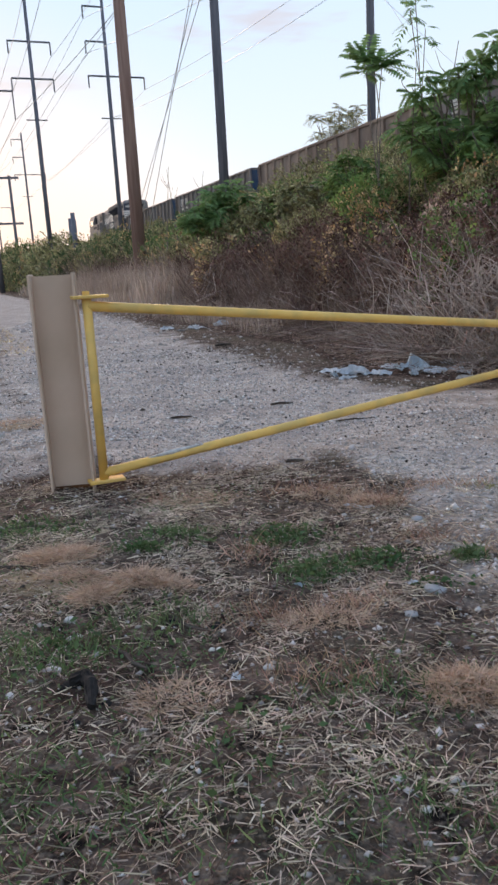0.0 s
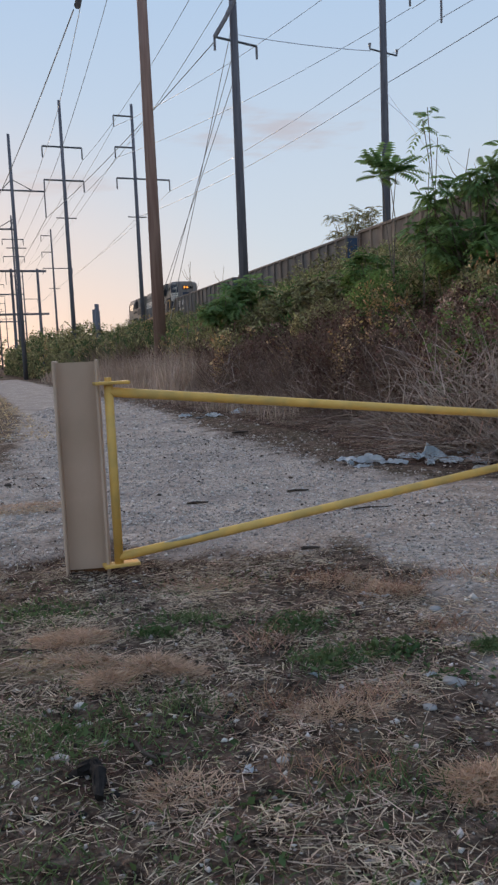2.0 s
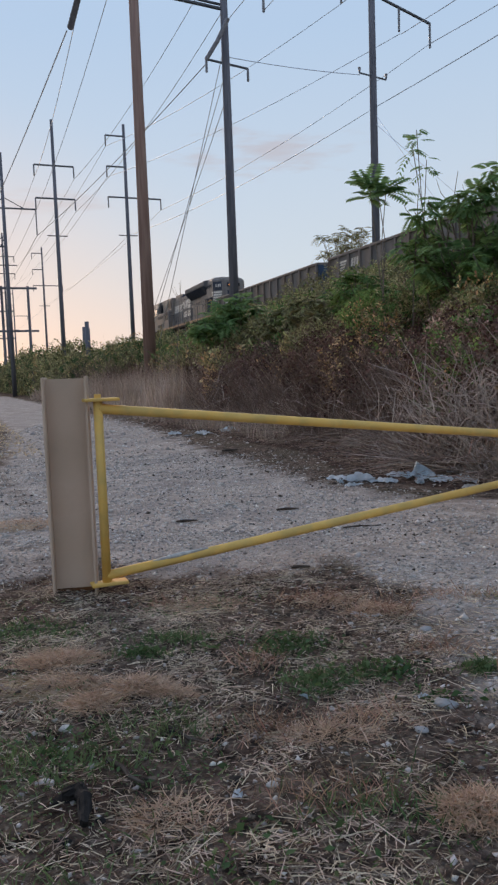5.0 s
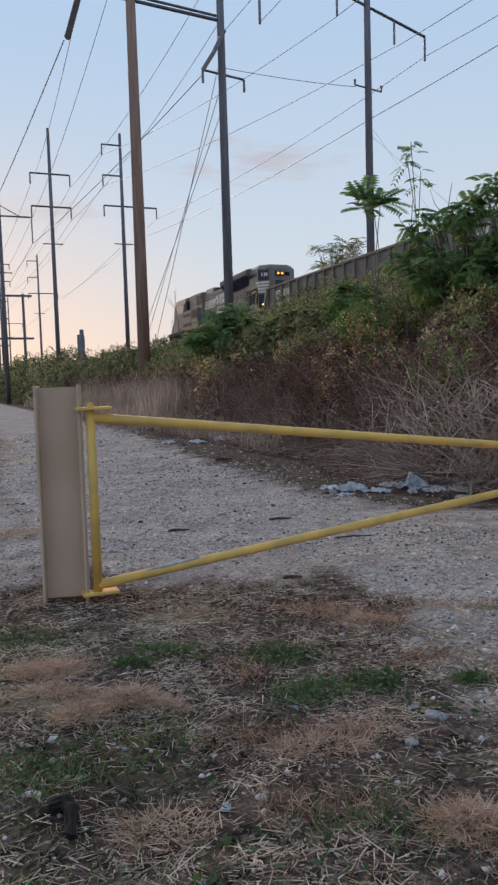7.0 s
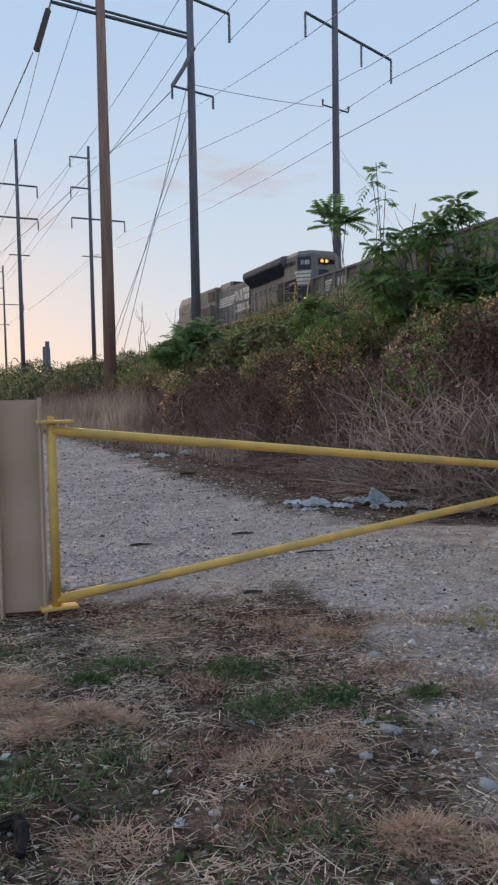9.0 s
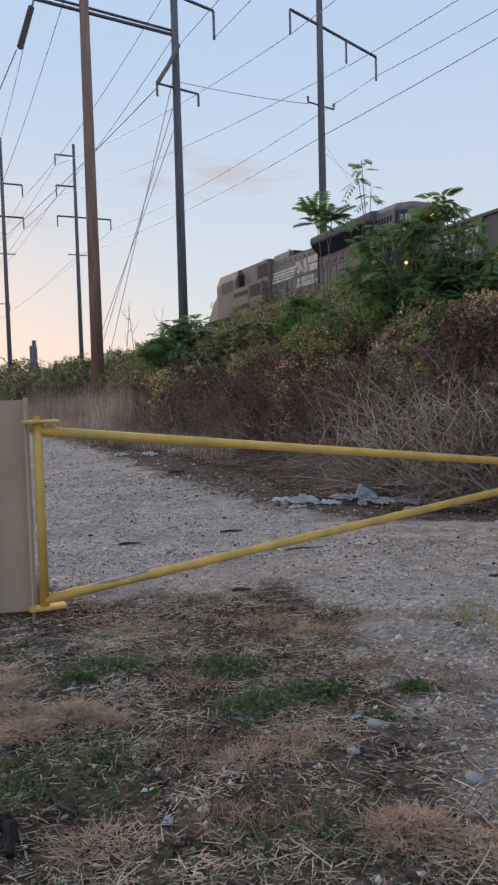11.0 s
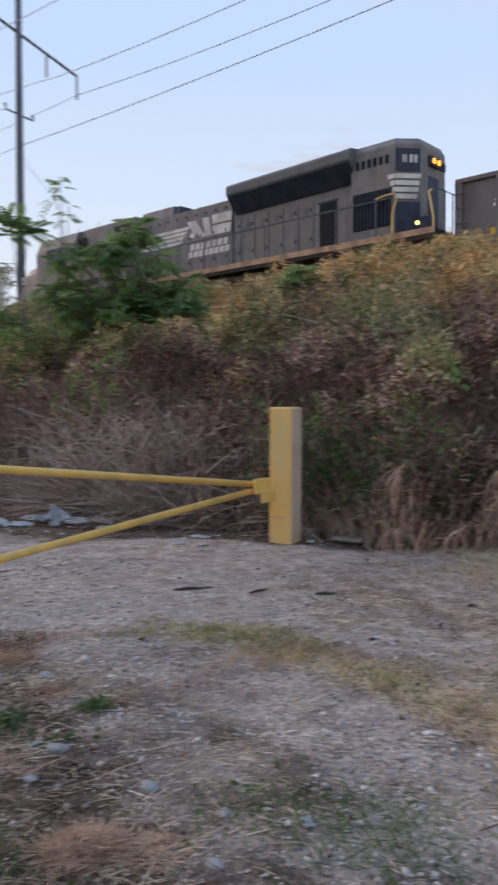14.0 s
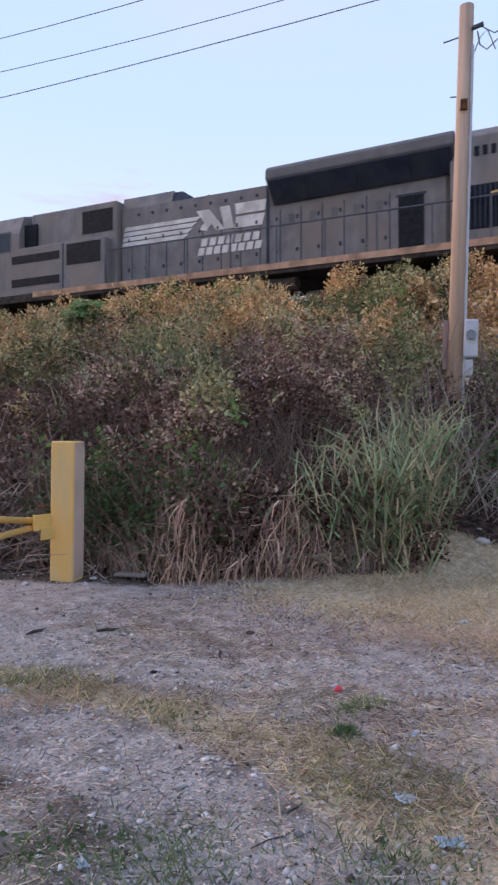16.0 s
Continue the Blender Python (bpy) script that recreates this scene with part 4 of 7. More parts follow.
# ---- the gate ----
def build_gate():
    a, b = Vector((-0.978, 4.74, 0)), Vector((3.56, 6.60, 0))
    turn = math.degrees(math.atan2(b.y - a.y, b.x - a.x))
    ln = (b - a).length
    root = thing("swing_gate", "yellow painted steel pipe gate, closed across the lane", "gate", pose(a.x, a.y, 0, 0, 0, turn))
    R = 0.0305
    part("hinge_pipe", tubebm([(0, 0, 0.05), (0, 0, 1.19)], R * 0.95, 14), M_YEL, root, smooth=True)
    part("top_bar", tubebm([(0, 0, 1.145), (ln - 0.2, 0, 0.62)], R, 14), M_YEL, root, smooth=True)
    part("lower_bar", tubebm([(0, 0, 0.09), (0.45, 0, 0.135), (ln - 0.25, 0, 0.555)], R, 14), M_YEL, root, smooth=True)
    part("scraped_patch", tubebm([(0.30, -0.008, 0.143), (0.45, -0.009, 0.160), (0.68, -0.008, 0.183)], [0.008, 0.019, 0.008], 8), M_BARE, root, "paint scraped to bare steel", smooth=True)
    bm = boxbm(-0.09, 0.13, -0.05, 0.05, 1.19, 1.21, bevel=0.005)
    part("hinge_plate", bm, M_YEL, root)
    part("hinge_plate", boxbm(-0.1, 0.13, -0.05, 0.05, 0.03, 0.05, bevel=0.005), M_YEL, root)
    part("hinge_pin", tubebm([(0, 0, 1.21), (0, 0, 1.235)], 0.022, 10), M_YEL, root)
    part("latch_plate", boxbm(ln - 0.27, ln - 0.02, -0.07, -0.045, 0.53, 0.68, bevel=0.008), M_YEL, root)
    part("latch_plate", boxbm(ln - 0.2, ln, -0.1, -0.08, 0.44, 0.56, bevel=0.008), M_YEL, root)
    part("latch_rod", tubebm([(ln - 0.16, 0, 0.75), (ln + 0.02, 0, 0.74)], 0.012, 8), M_RUST, root)
    # the hinge post: a rolled beam set on end, open side to the verge
    hp = thing("gate_post", "tan painted steel beam post, rust at its foot", "post", pose(-1.187, 4.80, gz(-1.18, 4.8), 0, 0, 9))
    w, d, t, H = 0.137, 0.12, 0.017, 1.365
    bm = bmesh.new()
    box(bm, -w + t, w - t, -0.008, 0.008, -0.1, H - 0.012)
    part("web", bm, M_TAN, hp)
    for x in (-w, w - t):
        part("flange", boxbm(x, x + t, -d, d, -0.1, H, bevel=0.006), M_TAN, hp)
    part("rust_foot", boxbm(-w + t, w - t, -0.0095, -0.0082, -0.02, 0.02), M_RUST, hp, "rust-eaten foot")
    # the latch post: a square box post
    lp = thing("latch_post", "square steel post painted yellow with a tan side", "post", pose(3.765, 6.60, gz(3.76, 6.6), 0, 0, 36))
    q = 0.122
    part("shell", boxbm(-q, q, -q, q, -0.1, 1.36, bevel=0.018), M_YEL2, lp)
    part("side_plate", boxbm(-q + 0.01, q - 0.01, -q - 0.006, -q, 0.03, 1.345, bevel=0.003), M_TAN, lp, "tan painted side")


build_gate()


# ---- poles and wires ----
def pole(name, label, lat, s, h, r0, r1, mat, group="", lean=(0, 0), z=None):
    p = L(lat, s)
    base = float(ground_z(lat, s)) - 0.3 if z is None else z
    root = thing(name, label, "utility pole", pose(p.x, p.y, base, lean[0], lean[1], math.degrees(PHI)), group)
    part("shaft", tubebm([(0, 0, 0), (0, 0, h * 0.5), (0, 0, h)], [r0, (r0 + r1) / 2, r1], 16), mat, root, smooth=True)
    return root, base


def insulator(parent, x, y, z, n=5, length=1.3, r=0.13):
    bm = bmesh.new()
    tube(bm, [(x, y, z), (x, y, z - length)], r * 0.48, 6)
    for i in range(2 * n):
        q = z - length * (i + 0.7) / (2 * n + 0.4)
        tube(bm, [(x, y, q + 0.03), (x, y, q - 0.03)], [r * 0.5, r * 0.62], 8)
    part("insulator", bm, M_INS, parent)


def arm(parent, x0, x1, z0, z1, r=0.09, y=0.0, brace=0.0, zc=0.0):
    bm = bmesh.new()
    tube(bm, [(x0, y, z0), (x1, y, z1)], r, 6)
    if brace:
        tube(bm, [(x0 * 0.75 + x1 * 0.25, y, z0 * 0.75 + z1 * 0.25), (0, y, zc + brace)], r * 0.5, 6)
        tube(bm, [(x0 * 0.2 + x1 * 0.8, y, z0 * 0.2 + z1 * 0.8), (0, y, zc + brace)], r * 0.5, 6)
    return part("crossarm", bm, M_DSTEEL, parent)


def wire(pts, r=0.016, sag=0.0, label="thin overhead power cable strung between tall poles", group="overhead cables"):
    bm = bmesh.new()
    for a, b in zip(pts, pts[1:]):
        a, b = Vector(a), Vector(b)
        n = 14 if sag else 2
        tube(bm, [a.lerp(b, i / (n - 1)) - Vector((0, 0, sag * 4 * (i / (n - 1)) * (1 - i / (n - 1)))) for i in range(n)], r, 4, cap=False)
    ob = link("overhead_cable", bm, M_WIRE)
    return tagged(ob, label, "cable", group)


def build_lines():
    G = "tall transmission poles"
    # dead-end pair with a shared arm
    a, za = pole("transmission_pole", "tall reddish-brown treated transmission pole at the bank's foot", 9.06, 36.1, 24.5, 0.32, 0.20, M_WOOD2, G)
    b, zb = pole("transmission_pole", "tall dark weathered transmission pole with guy wires", 13.52, 36.1, 23.0, 0.25, 0.16, M_WOOD, G)
    z0 = 19.2 - za
    arm(a, -2.3, 4.45, z0 + 0.25, z0 - 0.2, 0.09)
    arm(a, -2.3, 4.45, z0 + 0.62, z0 + 0.12, 0.07, 0.25)
    z1 = 16.45 - zb
    arm(b, -1.0, 1.15, z1 + 0.12, z1 - 0.1, 0.06, 0, 0.0)
    insulator(b, -1.0, 0, z1 + 0.1, 4, 0.6, 0.11)
    insulator(b, 1.15, 0, z1 - 0.1, 4, 0.6, 0.11)
    z2 = 20.9 - zb
    arm(b, -0.6, 2.1, z2 + 0.15, z2 - 0.35, 0.08)
    insulator(b, 2.1, 0, z2 - 0.35, 6, 1.4)
    part("strain_insulator", tubebm([(-1.0, 0, z1 + 0.1), (-0.5, -0.3, z1 + 0.9), (0.0, -0.5, z1 + 1.9)], 0.11, 8), M_INS, b)
    bm = bmesh.new()
    pa, pb = Vector((-2.3, 0, z0 + 0.2)), Vector((-3.4, -2.4, z0 - 3.1))
    tube(bm, [pa, pa.lerp(pb, 0.15)], 0.03, 6)
    for i in range(12):
        q = pa.lerp(pb, 0.15 + 0.85 * i / 12)
        q2 = pa.lerp(pb, 0.15 + 0.85 * (i + 0.5) / 12)
        tube(bm, [q, q2], [0.06, 0.15], 8)
    part("strain_insulator", bm, M_INS, a)
    # line pole beyond the track
    c, zc = pole("transmission_pole", "tall weathered transmission pole beyond the track", 23.0, 38.1, 24.5, 0.25, 0.16, M_WOOD, G)
    z3 = 21.95 - zc
    arm(c, -1.9, 3.8, z3 + 0.62, z3 - 1.05, 0.085, 0)
    for x, z in ((-1.9, z3 + 0.62), (1.75, z3 - 0.4), (3.8, z3 - 1.05)):
        insulator(c, x, 0, z, 6, 1.35, 0.12)
    z4 = 17.6 - zc
    arm(c, -0.85, 0.85, z4 + 0.1, z4 - 0.1, 0.05)
    for x in (-0.85, 0.85):
        part("pin_insulator", tubebm([(x, 0, z4 - x * 0.1), (x, 0, z4 + 0.3 - x * 0.1)], [0.04, 0.09], 8), M_INS, c)
    # guys
    for ds, zt in ((15.0, 17.3), (18.5, 16.0), (21.0, 14.8)):
        wire([L(13.5, 36.2, zt), L(13.2, 36 + ds, 2.6)], 0.02, 0, "steel guy wire from pole to bank", "guy wires")
    for ds, zt in ((9, 15.8), (13, 15.2)):
        wire([L(23.0, 38.2, zt), L(24.8, 38 - ds, 4.0)], 0.014, 0, "steel guy wire from pole to bank", "guy wires")
    # far tangent poles
    far = [(9.9, 71.4, 24.6, 1), (16.6, 72.2, 25.0, 2), (5.6, 74.8, 22.4, 3), (9.9, 139, 27, 1), (16.4, 139, 24.8, 2), (5.6, 142, 23, 3),
           (9.9, 205, 26, 1), (16.4, 205, 25, 2), (5.6, 215, 23, 3), (3.0, 260, 25, 1), (16.4, 290, 25, 2)]
    for lat, s, ztop, kind in far:
        base = float(ground_z(lat, s)) - 0.3
        p, zp = pole("transmission_pole", "distant dark transmission pole with stacked crossarms", lat, s, ztop - base, 0.22, 0.13, M_WOOD, G)
        t = ztop - zp
        if kind == 1:
            rows = ((-1.75, 1.75, 4.0), (-1.75, 1.75, 6.9))
        elif kind == 2:
            rows = ((-1.75, 0.0, 1.1), (-1.75, 0.0, 3.9), (-1.75, 3.3, 6.7))
        else:
            rows = ((-2.2, 2.9, 5.0), (-2.2, 0, 8.5))
        for x0, x1, dz in rows:
            arm(p, x0, x1, t - dz, t - dz, 0.08, 0, 1.0 if kind == 3 else 0, t - dz)
            for x in (x0, x1):
                if abs(x) > 0.5:
                    insulator(p, x, 0, t - dz, 5, 1.0 if kind != 3 else 2.4, 0.12)
        arm(p, -0.9, 0.9, t - 10.2, t - 10.2, 0.05)
    # cables along the line
    for lat, z, sg in ((21.1, 21.2, 1.1), (24.9, 20.1, 1.15), (26.8, 19.8, 1.15), (23.2, 16.0, 0.55)):
        wire([L(lat, -14, z + 0.12), L(lat, 38.1, z)], 0.024, sg)
        wire([L(lat, -62, z + 1), L(lat, -14, z)], 0.021, sg)
    for lat, z, lf, zf in ((21.1, 21.2, 14.85, 22.9), (24.8, 20.1, 14.85, 20.1), (26.8, 19.8, 19.9, 17.3), (23.2, 16.0, 16.6, 14.8)):
        wire([L(lat, 38.1, z), L(lf, 72.2, zf), L(lf - 0.2, 139, zf - 0.2), L(lf - 0.2, 205, zf)], 0.02, 0.6)
    for lat, s, z, lf, zf in ((5.5, 33.6, 15.95, 3.4, 15.0), (12.55, 36.3, 16.4, 8.5, 15.0)):
        wire([L(lat, s, z), L(lf, 74.8, zf), L(lf, 142, zf + 0.5)], 0.03, 0.35)
    for lat, z, lf, zf in ((6.8, 19.4, 8.15, 19.5), (9.06, 22.4, 8.15, 16.6), (13.5, 21.6, 11.65, 19.5), (13.5, 19.0, 11.65, 16.6)):
        wire([L(lat, 36.1, z), L(lf, 71.4, zf), L(lf, 139, zf + 1.5), L(lf, 205, zf + 1)], 0.02, 0.8)
    for lat, z in ((15.6, 19.2), (13.5, 18.3), (9.06, 23.5), (6.8, 19.5)):
        wire([L(lat + 1.5, -70, z + 4), L(lat, 36.1, z)], 0.02, 1.6)
    wire([L(13.5, 36.1, 16.8), L(22.2, 38.1, 17.6)], 0.02, 0.1)
    # far gantries
    for lat0, lat1, s, z1, z2 in ((3.0, 10.7, 109, 14.7, 8.6), (1.0, 12.5, 170, 17.0, 11.0)):
        p0 = L(lat0, s)
        g = thing("line_gantry", "distant dark timber line gantry with two beams", "gantry", pose(p0.x, p0.y, float(ground_z(lat0, s)) - 0.3, 0, 0, math.degrees(PHI)), "line gantries")
        for x in (0.0, (lat1 - lat0) * 0.55, lat1 - lat0):
            part("post", tubebm([(x, 0, 0), (x, 0, z1)], [0.22, 0.17], 8), M_WOOD, g)
        for z in (z1 - 0.3, z2):
            part("beam", boxbm(-1.2, lat1 - lat0 + 1.2, -0.12, 0.12, z - 0.14, z + 0.14), M_WOOD, g)
    # the short service pole on the bank
    d, zd = pole("service_pole", "pale weathered wooden service pole standing on the bank", 11.42, 2.14, 6.93, 0.14, 0.105, M_PALE, lean=(1.3, 0), z=0.95)

    def face(name, bm, mat, label=""):
        """A fitting on the pole, built with x along the bank and y away from the drive."""
        part(name, bm, mat, d, label).matrix_basis = pose(0, 0, 0, 0, 0, -79)

    face("conduit", tubebm([(0.11, -0.08, 0.6), (0.11, -0.08, 2.4), (0.1, -0.08, 6.3)], 0.022, 6), M_BOX, "grey conduit")
    face("meter_box", boxbm(0.1, 0.3, -0.16, 0.02, 1.72, 2.28, bevel=0.03), M_BOX, "grey enamel meter box")
    face("meter_dial", tubebm([(0.2, -0.16, 2.05), (0.2, -0.21, 2.05)], 0.07, 12), M_INS)
    face("junction_box", boxbm(0.12, 0.24, -0.12, 0.0, 1.45, 1.7, bevel=0.02), M_BOX)
    face("cover_plate", boxbm(-0.2, -0.12, -0.06, 0.06, 1.55, 2.28, bevel=0.01), M_WOOD2, "brown wooden cover strip")
    face("bracket", tubebm([(-0.32, 0, 6.42), (0.06, 0, 6.52)], 0.012, 6), M_DSTEEL)
    face("spool", tubebm([(0.09, -0.08, 6.55), (0.24, -0.08, 6.6)], 0.035, 8), M_DSTEEL)
    face("spike", tubebm([(-0.2, 0, 5.6), (0.06, 0, 5.6)], 0.01, 6), M_DSTEEL)
    face("bolt_plate", boxbm(-0.05, 0.05, -0.15, -0.1, 5.35, 5.5), M_RUST)
    face("service_drop", tubebm([(0.16, -0.08, 6.5), (0.2, -0.08, 6.3), (0.3, -0.08, 6.22), (0.45, -0.1, 6.35), (0.9, -0.1, 6.3)], 0.01, 6), M_DSTEEL)
    face("service_drop", tubebm([(0.16, -0.08, 6.6), (0.4, -0.08, 6.45), (1.0, -0.1, 6.75)], 0.01, 6), M_DSTEEL)
    face("service_drop", tubebm([(0.13, -0.1, 6.2), (0.2, -0.1, 6.4), (0.3, -0.1, 6.5), (0.42, -0.1, 6.2)], 0.008, 6), M_DSTEEL)
    for lat, s, h in ((10.5, 62, 5.5), (10.9, 64, 5.0), (11.6, 70, 5.2)):
        pole("short_post", "short dark timber post among the far scrub", lat, s, h, 0.2, 0.17, M_WOOD, "short timber posts")


build_lines()


# ---- scrub on the bank ----
def cellhash(i, j, k):
    v = np.sin(i * 127.1 + j * 311.7 + k * 74.7) * 43758.5453
    return v - np.floor(v)


def plants(lat, s, cell, seed):
    """Rounded plants on a jittered grid: the dome's height at each place, and a number from 0 to 1 that marks the plant."""
    lat, s = np.asarray(lat, float), np.asarray(s, float)
    i0, j0 = np.floor(lat / cell), np.floor(s / cell)
    best, mark = np.zeros(np.shape(lat)), np.zeros(np.shape(lat))
    for di in (-1, 0, 1):
        for dj in (-1, 0, 1):
            i, j = i0 + di, j0 + dj
            d = np.hypot(lat - (i + cellhash(i, j, seed)) * cell, s - (j + cellhash(i, j, seed + 1)) * cell) / cell
            v = np.clip(1 - (d / 0.95) ** 2, 0, 1) ** 0.6 * (0.5 + 0.5 * cellhash(i, j, seed + 2))
            up = v > best
            best = np.where(up, v, best)
            mark = np.where(up, cellhash(i, j, seed + 3), mark)
    return best, mark


def canopy(lat, s):
    """Height of the scrub over the bank."""
    f = foot(s)
    h = 0.35 + 1.5 * plants(lat, s, 1.25, 1)[0] + 0.7 * plants(lat, s, 0.55, 5)[0] + 0.25 * wob(lat, s, 1.1, 4)
    h = h + 0.4 * sstep(15, 10, s) * sstep(9.5, 12.5, lat) + 0.5 * sstep(16, 28, s) * sstep(8.5, 11, lat) - 0.5 * sstep(28, 45, s)
    h = h - 0.15 * sstep(22, 12, s) * sstep(14.0, 15.0, lat)
    h = h + sstep(12, 18, s) * (0.9 * plants(lat, s, 2.6, 31)[0] - 0.35)
    h = h + 1.3 * sstep(50, 75, s) * sstep(15, 7, lat)
    h = h + (0.32 * sstep(9.5, 12.5, s) * sstep(18, 14, s) - 0.32 * sstep(12.5, 10.5, s)) * sstep(11.5, 13.5, lat)
    h = h + sstep(38, 48, s) * sstep(14, 10, lat) * (2.2 * plants(lat, s, 4.2, 41)[0] - 0.35)
    edge = np.clip((lat - f + 0.15) / 0.9, 0, 1) ** 0.6
    back = 1 - 0.5 * sstep(16.2, 17.6, lat)
    bare = (1 - 0.93 * sstep(2.3, 1.4, s) * sstep(11.5, 10.3, lat)) * (1 - 0.4 * sstep(3.4, 2.2, s) * sstep(15.5, 13.5, lat))
    return np.maximum(0.05, h * edge * back * bare)


def sample(n, lat0, lat1, s0, s1, front=0.0):
    lat = RNG.uniform(lat0, lat1, n)
    s = RNG.uniform(s0, s1, n)
    k = int(n * front)
    if k:
        lat[:k] = foot(s[:k]) + np.abs(RNG.normal(0, 0.7, k)) - 0.1
    ok = (lat > foot(s) - 0.15) & (lat < 18.0)
    return lat[ok], s[ok]


def build_scrub():
    pools = {}

    k = 8
    for n, s0, s1, size, front, la in ((88000, -5.0, 21.0, 0.074, 0.38, 6.0), (7500, -5.0, 14.0, 0.1, 0.0, 14.4), (27000, 21.0, 60.0, 0.12, 0.33, 6.0), (6500, 60.0, 130.0, 0.25, 0.3, 6.0)):
        lat, s = sample(n, la, 18.0 if la < 10 else 16.6, s0, s1, front)
        h = canopy(lat, s)
        keep = h > 0.25
        lat, s, h = lat[keep], s[keep], h[keep]
        n = len(lat)
        f = lat - foot(s)
        deep = np.where((f < 1.0) | (RNG.uniform(0, 1, n) < 0.35 * (lat > 11)), RNG.uniform(0.0, 1.0, n) ** 1.1, np.abs(RNG.normal(0, 0.2, n)))
        u = np.clip(1 - deep, 0.04, 1.0)
        face = f < 1.0
        lump = plants(s, h * u * 1.1 + 3.0, 0.75, 21)[0]
        lat = np.where(face, foot(s) + 0.05 + 0.95 * (1 - lump) * (0.35 + 0.65 * u) + 0.25 * u + RNG.normal(0, 0.06, n), lat)
        z = ground_z(lat, s) + h * u
        # hollows between the plants at the thicket's face
        hole = 1.2 * np.exp(-(((s - 3.3) / 0.75) ** 2 + ((z - 1.45) / 0.38) ** 2)) + np.exp(-(((s - 7.6) / 0.8) ** 2 + ((z - 0.9) / 0.3) ** 2)) + 0.8 * np.exp(-(((s - 11.5) / 0.9) ** 2 + ((z - 1.2) / 0.3) ** 2))
        thick = (0.12 + 0.88 * sstep(0.1, 0.5, lump)) * (0.65 + 0.35 * sstep(0.1, 0.6, z)) * np.clip(1 - 1.1 * hole, 0, 1)
        keep = RNG.uniform(0, 1, n) < np.where(face, thick, np.where(f < 2.0, np.clip(1 - 0.8 * hole, 0, 1), 1.0))
        lat, s, z, h, u, f = lat[keep], s[keep], z[keep], h[keep], u[keep], f[keep]
        n = len(lat)
        # the leaves gather in tufts, with open gaps between
        tuft = plants(s + 0.35 * lat, z * 0.9 + 0.8 * lat, 0.5 + 0.012 * s0, 61)[0]
        keep = RNG.uniform(0, 1, n) < 0.02 + 0.98 * sstep(0.36, 0.6, tuft)
        lat, s, z, h, u, f = lat[keep], s[keep], z[keep], h[keep], u[keep], f[keep]
        n = len(lat)
        mark = plants(lat, s, 1.25, 1)[1]
        q = np.clip(mark + RNG.normal(0, 0.1, n), 0, 0.999)
        clump, clump2, clump3 = wob(lat, s, 1.3, 8), wob(lat, s, 2.2, 9), wob(lat, s, 3.1, 10)
        rim = 0.45 * clump2 + 0.55 * sstep(5.0, 7.5, s) * sstep(24, 15, s)
        low = sstep(2.3 + rim, 1.5 + rim, z) * (1 - 0.8 * sstep(42, 55, s))
        near = sstep(15, 11, s)
        gold = (1 - low) * near * (0.25 + 0.75 * sstep(-0.5, 0.4, clump)) * (0.2 + 1.1 * sstep(2.3, 3.7, z))
        green = (1 - low) * (sstep(0.3, 0.7, clump2) * (0.75 - 0.4 * near) + 0.6 * sstep(12, 18, s) * sstep(1.9, 2.8, z) + 0.9 * sstep(38, 48, s) * sstep(-0.4, 0.4, clump3)) + 0.5 * low * sstep(0.3, 0.7, clump3) * near
        olive = (1 - low) * (0.5 + 0.5 * sstep(0.0, 0.6, clump3) + 0.8 * sstep(42, 55, s) + 0.45 * sstep(12, 18, s) * sstep(1.8, 2.6, z))
        mauve = (0.15 + 0.2 * near + 0.3 * sstep(-0.3, 0.6, clump)) * (1 - 0.8 * sstep(42, 55, s))
        brown = (0.25 + 0.9 * low * (1 - 0.25 * near)) * (1 - 0.6 * sstep(42, 55, s))
        mid = sstep(7.5, 9.5, s) * sstep(2.0, 2.7, z)
        mauve, brown = mauve * (1 - 0.75 * mid), brown * (1 - 0.7 * mid)
        olive, green = olive * (1 + 0.3 * mid), green + 0.45 * mid * sstep(-0.2, 0.5, clump3)
        w = np.stack([gold * (1.15 + 0.6 * sstep(4.5, 1.5, s) + 0.5 * sstep(7, 9, s)), green, olive, mauve * (1 - 0.6 * sstep(3.2, 4.2, z)), brown * (1 - 0.7 * sstep(2.6, 3.6, z))])
        w = w ** 2 / np.sum(w ** 2, 0)
        pick = (q[None] > np.cumsum(w, 0)).sum(0)
        # few leaves hang on among the dead stalks low on the bank
        bare = (pick > 2) & (low > 0.4) & (s > 5.6) & (RNG.uniform(0, 1, n) < 0.55)
        pick = np.where(bare, 9, np.where((pick == 1) & (s > 36), 5, pick))
        d = RNG.normal(0, 0.55, (n, 3)) + np.array([-AC.x * 0.45, -AC.y * 0.45, 0.75])
        d = unit(d)
        ln = size * RNG.uniform(3.0, 6.5, n)
        side = unit(np.cross(d, RNG.normal(size=(n, 3))))
        base = to_world(lat, s, z) - d * (ln * 0.6)[:, None]
